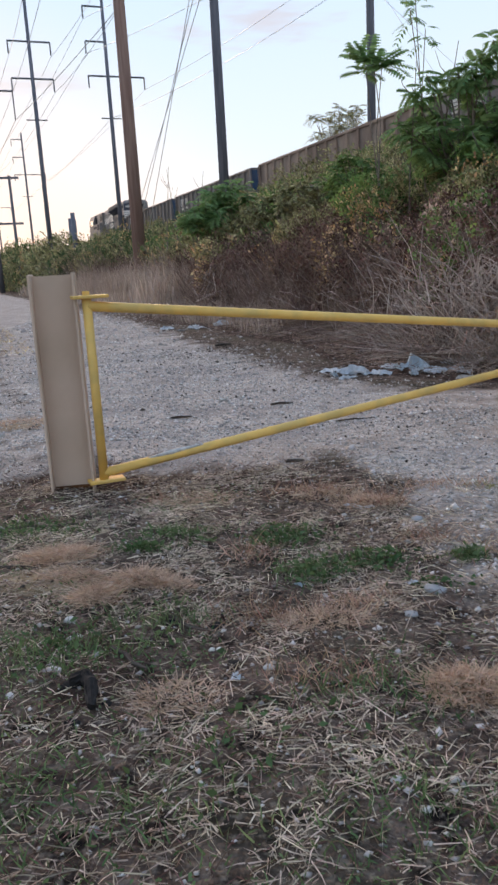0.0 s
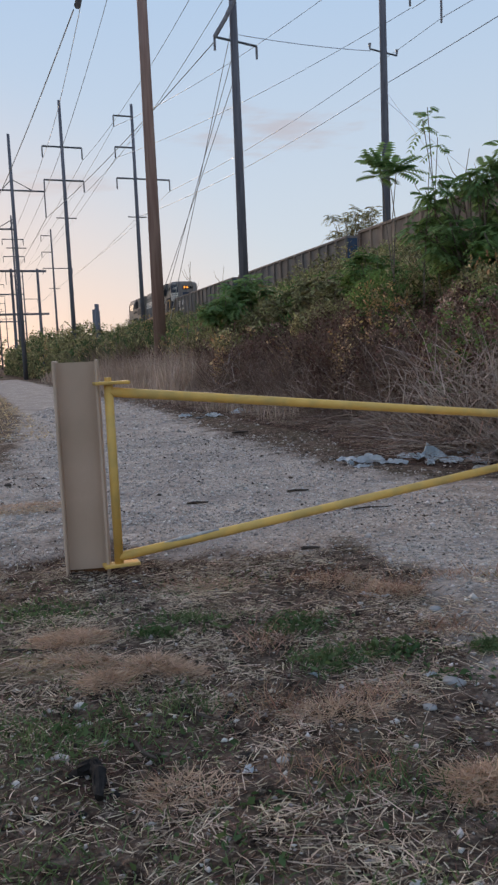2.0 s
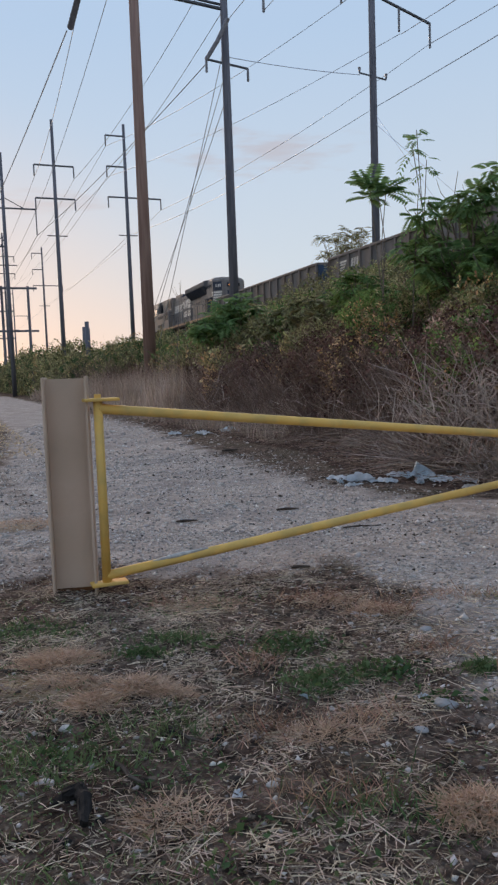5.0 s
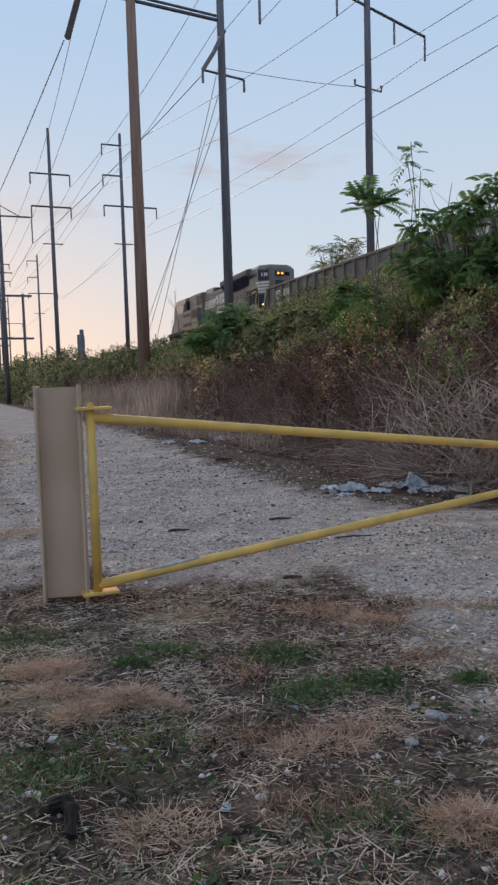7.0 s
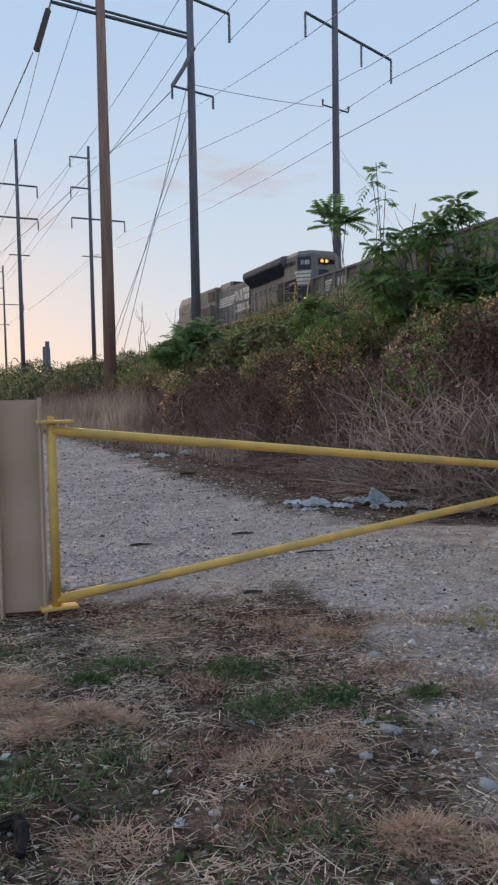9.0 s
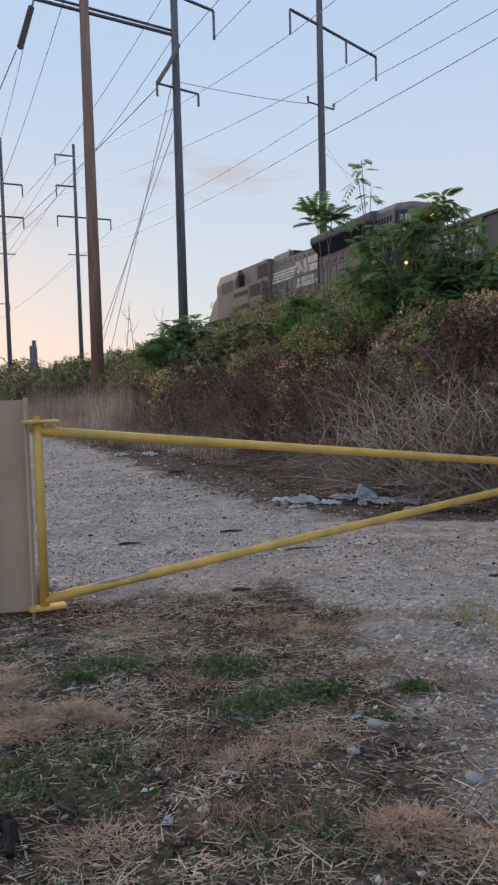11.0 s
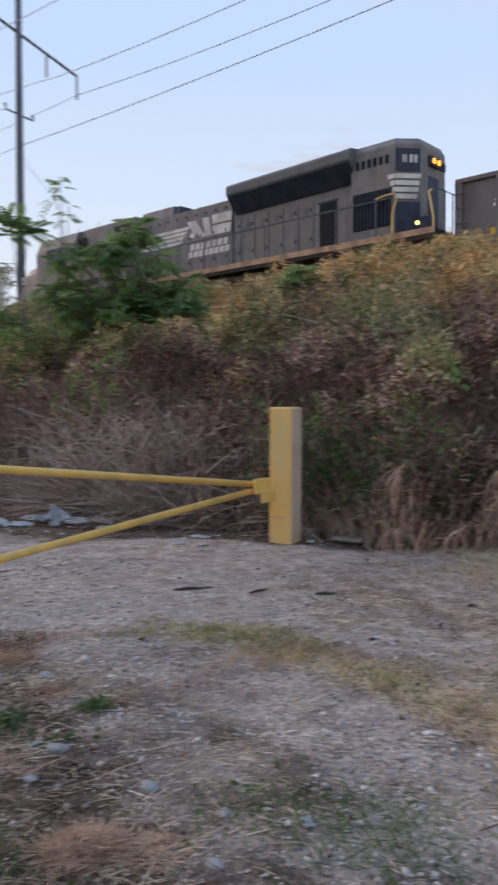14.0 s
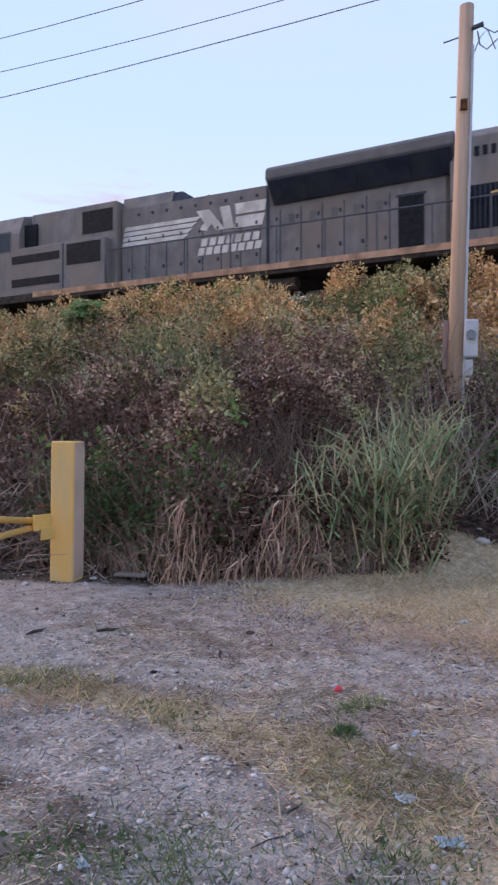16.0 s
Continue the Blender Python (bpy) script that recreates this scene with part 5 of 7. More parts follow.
        for i, key in enumerate(("gold", "green", "olive", "mauve", "brown", "dark")):
            m = np.nonzero(pick == i)[0]
            cs, ds, ss = [], [], []
            for j in range(k):
                t = (j + 0.7) / k
                sg = 1.0 if j % 2 else -1.0
                sz = size * RNG.uniform(0.6, 1.3, len(m)) * (1.15 - 0.45 * t) * (1.1, 1.25, 1.1, 0.9, 0.95, 1.3)[i]
                way = side[m] * sg * (1.0 - 0.5 * t) + d[m] * 0.6 + RNG.normal(0, 0.25, (len(m), 3)) + np.array([0, 0, -0.25 if i in (3, 4) else -0.1])
                way = unit(way)
                c0 = base[m] + d[m] * (ln[m] * t)[:, None] - np.array([0, 0, 1.0]) * (0.25 * ln[m] * t * t)[:, None]
                cs.append(c0 + way * (sz * 0.5)[:, None])
                ds.append(way)
                ss.append(sz)
            pools.setdefault(key, []).append((np.concatenate(cs), np.concatenate(ss), np.concatenate(ds)))
    info = {"gold": (M_GOLD, "golden_scrub", "golden autumn goldenrod leaves on the bank"), "green": (M_GREEN, "green_scrub", "green vine and shrub leaves on the bank"),
            "olive": (M_OLIVE, "olive_scrub", "dull olive shrub leaves on the bank"), "mauve": (M_MAUVE, "withered_scrub", "withered mauve-brown weed leaves on the bank"),
            "brown": (M_BROWN, "dead_scrub", "dead brown leaves along the bank's foot"),
            "dark": (M_DKG, "dark_hedge_scrub", "dark green bushes along the far lane")}
    for key, lots in pools.items():
        cos, fs, off = [], [], 0
        for co, size, way in lots:
            a, b = leaf_mesh(co, size, way=way)
            cos.append(a)
            fs.append(b + off)
            off += len(a)
        m, name, label = info[key]
        raw(name, np.concatenate(cos), np.concatenate(fs), m, label, "scrub")
    # canes: upright dead stalks, thickest along the foot of the bank
    cos, fs, off = [], [], 0
    for n, s0, s1, rad, front, hs in ((24000, -2.0, 21.0, 0.006, 0.6, 1.0), (9000, 21.0, 60.0, 0.011, 0.6, 1.05)):
        lat, s = sample(n, 6.2, 15.0, s0, s1, front)
        h = canopy(lat, s)
        ok = (h > 0.4) & ((np.abs(s - 3.3) > 0.65) | (lat > foot(s) + 1.4) | (RNG.uniform(0, 1, len(s)) < 0.2))
        lat, s, h = lat[ok], s[ok], h[ok]
        n = len(lat)
        base = to_world(lat, s, ground_z(lat, s) - 0.03)
        way = RNG.normal(0, 0.28, (n, 3))
        way[:, 2] = 1
        way = unit(way) * (h * RNG.uniform(0.6, 1.12, n) * hs)[:, None]
        bend = RNG.normal(0, 0.22, (n, 3)) * h[:, None]
        bend[:, 2] = -np.abs(bend[:, 2])
        a, b = cane_mesh(base, way, rad * RNG.uniform(0.5, 1.3, n), bend)
        cos.append(a)
        fs.append(b + off)
        off += len(a)
    # fallen canes raked over the foot
    n = 1000
    s = RNG.uniform(5.5, 22, n)
    lat = foot(s) - RNG.uniform(0, 1.0, n) * sstep(5.5, 8, s) + np.abs(RNG.normal(0, 0.35, n))
    base = to_world(lat, s, ground_z(lat, s) + RNG.uniform(0.0, 0.25, n))
    a_ = RNG.uniform(0, 6.28, n)
    way = np.stack([np.cos(a_), np.sin(a_), RNG.uniform(-0.05, 0.35, n)], 1) * RNG.uniform(0.2, 0.8, n)[:, None]
    bend = RNG.normal(0, 0.18, (n, 3))
    bend[:, 2] = -0.15
    a, b = cane_mesh(base, way, 0.007 * RNG.uniform(0.5, 1.2, n), bend)
    cos.append(a)
    fs.append(b + off)
    raw("dead_canes", np.concatenate(cos), np.concatenate(fs), M_STEM, "tangle of dead grey-brown canes along the bank", "dry stalks")
    # dead blades hanging at the front of the thicket
    s = RNG.uniform(2.2, 20, 8500)
    s = s[(s < 3.9) | (s > 5.4) | (RNG.uniform(0, 1, len(s)) < 0.25)]
    n = len(s)
    lat = foot(s) + np.abs(RNG.normal(0, 0.5, n)) - 0.1
    h = canopy(lat, s)
    z = ground_z(lat, s) + h * RNG.uniform(0.1, 0.85, n)
    z = np.where((np.abs(s - 3.3) < 0.7) & (z > 1.0), ground_z(lat, s) + 0.5, z)
    base = to_world(lat, s, z)
    way = RNG.normal(0, 0.5, (n, 3))
    way[:, 2] = RNG.uniform(0.1, 0.8, n)
    way = way * RNG.uniform(0.15, 0.4, n)[:, None]
    bend = RNG.normal(0, 0.1, (n, 3))
    bend[:, 2] = -RNG.uniform(0.15, 0.6, n)
    a, b = blade_mesh(base, way, 0.008, bend)
    raw("dead_blades", a, b, M_STEM, "dry straw-coloured blades hanging in the thicket", "dry grass")
    # pale broken stalks leaning out of the thicket, and thin grass along its foot
    n = 1500
    s = np.where(RNG.uniform(0, 1, n) < 0.6, RNG.normal(7.9, 1.1, n), RNG.uniform(5.6, 22.0, n))
    lat = foot(s) + np.abs(RNG.normal(0, 0.45, n)) - 0.3
    base = to_world(lat, s, ground_z(lat, s) - 0.02)
    way = RNG.normal(0, 0.6, (n, 3))
    way[:, 2] = RNG.uniform(0.3, 1.0, n)
    way = unit(way) * RNG.uniform(0.3, 1.2, n)[:, None]
    bend = RNG.normal(0, 0.38, (n, 3))
    bend[:, 2] = -np.abs(bend[:, 2])
    a, b = cane_mesh(base, way, 0.0075 * RNG.uniform(0.5, 1.2, n), bend)
    raw("pale_stalks", a, b, M_STALK, "pale broken stalks leaning out of the thicket", "dry stalks")
    n = 10000
    s = RNG.uniform(14.0, 60.0, n)
    lat = np.minimum(foot(s) + 0.4, 5.6 + RNG.uniform(0, 1, n) ** 0.7 * (foot(s) - 5.2))
    base = to_world(lat, s, ground_z(lat, s))
    way = RNG.normal(0, 0.22, (n, 3))
    way[:, 2] = 1
    way = unit(way) * (RNG.uniform(0.15, 0.6, n) * (0.6 + 0.02 * s))[:, None]
    a, b = blade_mesh(base, way, 0.004 + 0.00045 * s, RNG.normal(0, 0.08, (n, 3)))
    raw("foot_grass", a, b, M_PINKG, "thin pale dead grass along the bank's foot", "dry grass")
    # a tangle of pale dry canes standing before the thicket
    n = 1600
    s = np.where(RNG.uniform(0, 1, n) < 0.78, RNG.normal(7.5, 0.95, n), RNG.uniform(5.4, 21.0, n))
    lat = foot(s) + RNG.normal(0.18, 0.3, n)
    base = to_world(lat, s, ground_z(lat, s) - 0.02 + RNG.uniform(0, 1, n) ** 2 * 1.1)
    way = RNG.normal(0, 0.42, (n, 3))
    way[:, 2] = RNG.uniform(0.25, 1.0, n)
    way = unit(way) * RNG.uniform(0.25, 1.1, n)[:, None]
    bend = RNG.normal(0, 0.25, (n, 3))
    bend[:, 2] = -np.abs(bend[:, 2])
    a, b = cane_mesh(base, way, 0.0062 * RNG.uniform(0.5, 1.4, n), bend)
    raw("cane_tangle", a, b, M_CANE, "tangle of pale dry canes at the thicket's edge", "dry stalks")
    # tall dead grass round the brown pole's foot and along the far lane
    n = 9500
    s = RNG.uniform(22.0, 50.0, n)
    lat = foot(s) + RNG.normal(0.0, 0.6, n)
    base = to_world(lat, s, ground_z(lat, s))
    way = RNG.normal(0, 0.17, (n, 3))
    way[:, 2] = 1
    tall = RNG.uniform(0.6, 2.1, n) * (0.45 + 0.55 * plants(lat, s, 2.2, 51)[0])
    a, b = blade_mesh(base, unit(way) * tall[:, None], 0.015, RNG.normal(0, 0.16, (n, 3)) * tall[:, None])
    raw("tall_dead_grass", a, b, M_PINKG, "tall pale dead grass at the far bank's foot", "dry grass")
    # reeds by the service pole
    for name, n, mat, label in (("reeds", 950, M_REED, "pale green reed grass at the bank's foot"), ("dry_reeds", 620, M_DRYG, "dry tan reed blades at the bank's foot")):
        k = n // 4
        s = np.concatenate([1.75 + np.abs(RNG.normal(0.15, 0.5, n - k)), RNG.normal(6.1, 0.55, k)])
        s = s + 0.1 * np.sin(s * 31.0)
        lat = foot(s) + np.concatenate([RNG.uniform(0, 1, n - k) ** 1.2 * 1.7 - 0.05, RNG.normal(3.0, 0.35, k)])
        up = np.concatenate([RNG.uniform(0, 1, n - k) ** 1.1 * 1.1, 0.75 * canopy(lat[n - k:], s[n - k:])])
        base = to_world(lat, s, ground_z(lat, s) + up)
        way = RNG.normal(0, 0.3, (n, 3))
        way[:, 2] = 1
        way = unit(way) * RNG.uniform(0.35, 0.95, n)[:, None]
        bend = RNG.normal(0, 0.26, (n, 3))
        bend[:, 2] = -RNG.uniform(0.1, 0.5, n)
        a, b = blade_mesh(base, way, 0.0115 * RNG.uniform(0.6, 1.3, n), bend)
        raw(name, a, b, mat, label, "reeds")
    # russet blades that hang over the thicket's foot
    n = 1150
    s = RNG.choice(np.array([2.75, 2.95, 3.1, 3.3, 3.5, 3.75, 3.85, 6.2, 7.4, 8.6]), n) + RNG.normal(0, 0.11, n)
    lat = foot(s) + RNG.normal(0.1, 0.16, n)
    base = to_world(lat, s, ground_z(lat, s) + RNG.uniform(0.05, 1.0, n) ** 1.2 * (0.55 + 0.3 * np.sin(s * 7.0)))
    way = RNG.normal(0, 0.1, (n, 3)) + np.array([-AC.x * 0.12, -AC.y * 0.12, 0.05])
    bend = RNG.normal(0, 0.06, (n, 3))
    bend[:, 2] = -RNG.uniform(0.25, 0.6, n)
    a, b = blade_mesh(base, way, 0.009, bend)
    raw("hanging_blades", a, b, M_HANG, "russet dead blades hanging over the thicket's foot", "dry grass")
    # broad dark leaves low in the thicket, and fresh green ones beside the service pole
    n = 1900
    s = RNG.normal(4.6, 0.55, n)
    lat = foot(s) + np.abs(RNG.normal(0, 0.3, n)) - 0.05
    a, b = leaf_mesh(to_world(lat, s, ground_z(lat, s) + np.clip(RNG.normal(0.6, 0.34, n), 0.05, 1.4)), 0.085 * RNG.uniform(0.6, 1.3, n), 0.5)
    raw("dark_shrub", a, b, M_DKG, "dark green shrub leaves low in the thicket", "shrub")
    n = 3000
    s = RNG.uniform(-1.5, 2.3, n)
    lat = RNG.normal(10.6, 0.4, n)
    a, b = leaf_mesh(to_world(lat, s, ground_z(lat, s) + np.clip(RNG.normal(0.4, 0.2, n), 0.05, 0.9)), 0.075 * RNG.uniform(0.6, 1.3, n), 0.5)
    raw("pole_shrub", a, b, M_GREEN, "green shrub leaves round the service pole", "shrub")
    # short pale twigs strewn over the bank's foot
    n = 3600
    s = RNG.uniform(5.5, 22, n)
    lat = foot(s) - RNG.uniform(-0.3, 1.25, n) * sstep(5.0, 8, s)
    base = to_world(lat, s, ground_z(lat, s) + RNG.uniform(0.0, 0.08, n))
    t = RNG.uniform(0, 6.28, n)
    way = np.stack([np.cos(t), np.sin(t), RNG.uniform(-0.02, 0.3, n)], 1) * RNG.uniform(0.06, 0.32, n)[:, None]
    bend = RNG.normal(0, 0.05, (n, 3))
    bend[:, 2] = -0.04
    a, b = cane_mesh(base, way, 0.0045 * RNG.uniform(0.5, 1.3, n), bend)
    raw("strewn_twigs", a, b, M_STEM, "short dead twigs strewn over the bank's foot", "dry stalks")
    # far hedges that close the lane
    cs, sz = [], []
    for lat0, lat1, s0, s1, h, n in ((-14, 2.2, 62, 80, 2.2, 9000), (-60, 4.5, 95, 130, 4.2, 12000), (-120, -14, 60, 110, 4.5, 9000), (26, 46, 40, 130, 3.5, 9000), (24.4, 28, -30, 42, 3.4, 36000), (-260, 60, 220, 300, 9, 9000)):
        lat, s = RNG.uniform(lat0, lat1, n), RNG.uniform(s0, s1, n)
        hh = h * (0.75 + 0.35 * wob(lat, s, 0.35, 12))
        z = ground_z(lat, s) + hh * RNG.uniform(0, 1, n) ** 0.6
        cs.append(to_world(lat, s, z))
        sz.append(np.full(n, 0.0045 * abs(s0 + s1) / 2 + (0.05 if s0 > 0 else 0.2)) * RNG.uniform(0.6, 1.4, n))
    a, b = leaf_mesh(np.concatenate(cs), np.concatenate(sz))
    raw("far_hedge", a, b, M_OLIVE, "dark olive hedge and trees closing the far lane", "hedge")


build_scrub()


# ---- saplings with feathered leaves ----
def feather(base, out, length, pairs, droop, leaflet, acc, off):
    """One compound leaf: leaflets in pairs along a drooping rib. Returns the rib's points."""
    out = Vector(out).normalized()
    pts = []
    for i in range(pairs + 2):
        t = i / (pairs + 1)
        pts.append(Vector(base) + out * length * t + Vector((0, 0, -droop * length * t * t)))
    side = out.cross(Vector((0, 0, 1)))
    side = side.normalized() if side.length > 0.05 else Vector((1, 0, 0))
    for i in range(2, pairs + 2):
        d = (pts[i] - pts[i - 1]).normalized()
        k = leaflet * (0.75 + 0.5 * math.sin(3.0 * i / (pairs + 2)))
        for sg in (-1, 1):
            way = (side * sg + d * 0.45 + Vector((0, 0, -0.25))).normalized() * k
            w = d * k * 0.2
            p = pts[i]
            n = len(acc)
            acc += [p, p + way * 0.4 - w + Vector((0, 0, 0.01)), p + way, p + way * 0.4 + w + Vector((0, 0, 0.01))]
            off += [(n, n + 1, n + 2), (n, n + 2, n + 3)]
    return pts


def sapling(label, x, y, tips, trunk=0.05, spread=0.5, leaves=9, length=0.55, mat=None, pairs=9, leaflet=0.13, seed=1, rise=(-0.5, 0.9)):
    rd = random.Random(seed)
    z0 = gz(x, y)
    root = thing("sapling", label, "tree", pose(x, y, z0), "saplings on the bank")
    ztop = max(t[2] for t in tips) - z0
    cx = sum(t[0] for t in tips) / len(tips) - x
    cy = sum(t[1] for t in tips) / len(tips) - y
    trunk_pts = [(0, 0, -0.2), (cx * 0.15 + 0.05, cy * 0.15, ztop * 0.25), (cx * 0.5, cy * 0.5 - 0.04, ztop * 0.5)]
    part("trunk", tubebm(trunk_pts, [trunk, trunk * 0.8, trunk * 0.6], 8), M_BARK, root, smooth=True)
    acc, fc = [], []
    for t in tips:
        p = Vector((t[0] - x, t[1] - y, t[2] - z0))
        k = rd.uniform(0.35, 1.0)
        start = Vector(trunk_pts[1]).lerp(Vector(trunk_pts[2]), k)
        mid = start.lerp(p, 0.55) + Vector((rd.uniform(-0.1, 0.1), rd.uniform(-0.1, 0.1), -0.12))
        part("limb", tubebm([start, mid, p], [trunk * 0.45, trunk * 0.3, 0.008], 5), M_BARK, root)
        for i in range(leaves):
            a = 6.283 * (i + rd.uniform(-0.3, 0.3)) / leaves
            up = rd.uniform(*rise)
            feather(p - Vector((0, 0, rd.uniform(0, 0.25))), (math.cos(a), math.sin(a), up), length * rd.uniform(0.7, 1.15), pairs, rd.uniform(0.1, 0.4) if rise[0] > 0 else rd.uniform(0.2, 0.6), leaflet * rd.uniform(0.8, 1.15), acc, fc)
    me = bpy.data.meshes.new("crown")
    me.from_pydata([tuple(v) for v in acc], [], fc)
    me.materials.append(mat or M_AIL)
    ob = new("crown", me)
    ob.parent = root
    return root


def cloud(cx, cy, cz, rx, ry, rz, n, seed):
    rd = random.Random(seed)
    out = []
    while len(out) < n:
        a = Vector((rd.uniform(-1, 1), rd.uniform(-1, 1), rd.uniform(-1, 1)))
        if 0.35 < a.length < 1:
            out.append((cx + a.x * rx, cy + a.y * ry, cz + a.z * rz))
    return out


def build_twigs():
    n = 3400
    s = RNG.uniform(-3.5, 3.2, n)
    lat = RNG.uniform(9.6, 15.5, n)
    base = to_world(lat, s, ground_z(lat, s))
    way = RNG.normal(0, 0.5, (n, 3))
    way[:, 2] = RNG.uniform(0.3, 1.0, n)
    way = unit(way) * RNG.uniform(0.5, 1.9, n)[:, None]
    a, b = cane_mesh(base, way, 0.008 * RNG.uniform(0.5, 1.3, n), RNG.normal(0, 0.3, (n, 3)))
    raw("bank_twigs", a, b, M_STALK, "bare grey twigs tangled round the service pole", "dry stalks")


build_twigs()


def build_saplings():
    sapling("young green tree with a palm-like tuft of feathered leaves", 3.0, 16.6, [(2.88, 16.75, 5.3), (2.72, 16.7, 5.2), (3.08, 16.75, 5.22)], 0.035, leaves=9, length=0.66, pairs=8, leaflet=0.19, seed=2, rise=(0.15, 0.95))
    sapling("slim sapling with a sparse leafy tip", 3.85, 16.2, [(3.6, 16.1, 6.2), (3.5, 16.1, 5.95), (3.8, 16.1, 5.6)], 0.03, leaves=6, length=0.32, pairs=5, leaflet=0.12, seed=3)
    sapling("bushy green tree of feathered leaves on the bank", 4.65, 16.0, cloud(4.45, 15.9, 3.95, 1.25, 0.9, 1.05, 62, 4), 0.07, leaves=9, length=0.4, pairs=7, leaflet=0.15, seed=4)
    sapling("bushy green tree of feathered leaves on the bank", 5.6, 15.4, cloud(5.45, 15.3, 3.45, 0.95, 0.8, 1.0, 52, 5) + [(4.95, 14.9, 5.2), (4.75, 14.95, 5.05), (5.15, 14.9, 5.0), (4.5, 15.0, 4.9), (4.85, 15.0, 4.75), (5.4, 15.0, 4.6), (4.4, 15.2, 4.6), (5.7, 15.2, 4.55)], 0.06, leaves=9, length=0.42, pairs=7, leaflet=0.155, seed=5)
    sapling("low bright green bush of feathered leaves", 5.2, 14.9, cloud(5.0, 14.6, 2.9, 1.5, 0.6, 0.65, 40, 6), 0.04, leaves=8, length=0.34, pairs=6, leaflet=0.13, mat=M_GREEN, seed=6)
    p = L(8.4, 24.6)
    sapling("small dark sapling with a round leafy head", p.x, p.y, cloud(p.x, p.y, 3.0, 0.7, 0.6, 0.45, 20, 7), 0.05, leaves=8, length=0.36, pairs=5, leaflet=0.2, seed=7)
    p = L(9.8, 25.5)
    sapling("small green sapling at the bank's brow", p.x, p.y, cloud(p.x, p.y, 3.7, 1.1, 0.8, 0.6, 26, 8), 0.05, leaves=8, length=0.4, pairs=5, leaflet=0.2, seed=8)
    for i, (x, y, z, rx, rz) in enumerate(((2.24, 21.7, 3.25, 1.2, 0.55), (3.77, 17.8, 2.75, 1.0, 0.45), (1.0, 24.5, 3.1, 1.1, 0.5), (3.0, 20.0, 3.5, 1.0, 0.5))):
        sapling("leafy green bush on the bank's brow", x, y, cloud(x, y, z, rx, 0.8, rz, 34, 20 + i), 0.03, leaves=8, length=0.3, pairs=6, leaflet=0.13, mat=M_GREEN if i % 2 else M_OLIVE, seed=20 + i)
    p = L(12.5, 10.1)
    sapling("small bright green sapling by the track", p.x, p.y, cloud(p.x, p.y, 4.2, 0.45, 0.4, 0.28, 10, 10), 0.03, leaves=8, length=0.38, pairs=7, leaflet=0.14, seed=10)
    p = L(27.5, 50.0)
    sapling("pale feathery tree beyond the track", p.x, p.y, cloud(p.x, p.y, 10.6, 2.3, 1.8, 1.7, 46, 9), 0.12, leaves=7, length=0.7, mat=M_OLIVE, leaflet=0.16, seed=9)
    # bare twiggy stems
    for i, (x, y, h, lean) in enumerate(((4.0, 16.2, 4.8, 0.5), (4.25, 16.1, 4.6, 0.9), (3.4, 15.9, 4.4, 0.2), (-2.3, 30.0, 4.4, -0.3), (-2.9, 31.0, 4.6, 0.3), (-1.6, 29.5, 4.2, 0.4))):
        z0 = gz(x, y)
        root = thing("bare_sapling", "leafless grey twig stem rising from the scrub", "tree", pose(x, y, z0), "bare saplings")
        hh = h + 0.6 - z0
        part("trunk", tubebm([(0, 0, -0.1), (lean * 0.2, 0, hh * 0.5), (lean, 0.1, hh)], [0.025, 0.016, 0.006], 6), M_BARK, root)
        for j in range(5):
            a = Vector((lean * (0.2 + 0.12 * j), 0.02 * j, hh * (0.45 + 0.1 * j)))
            part("twig", tubebm([a, a + Vector((math.cos(j * 2.3) * 0.2, math.sin(j * 2.3) * 0.2, 0.25)), a + Vector((math.cos(j * 2.3) * 0.3, math.sin(j * 2.3) * 0.25, 0.55))], [0.01, 0.007, 0.003], 5), M_BARK, root)


build_saplings()


# ---- loose cover on the ground ----
def in_view(n, x0, x1, y0, y1):
    return RNG.uniform(x0, x1, n), RNG.uniform(y0, y1, n)


def grounded(x, y, dz=0.0):
    return np.stack([x, y, ground_z(*plan(x, y)) + dz], -1)


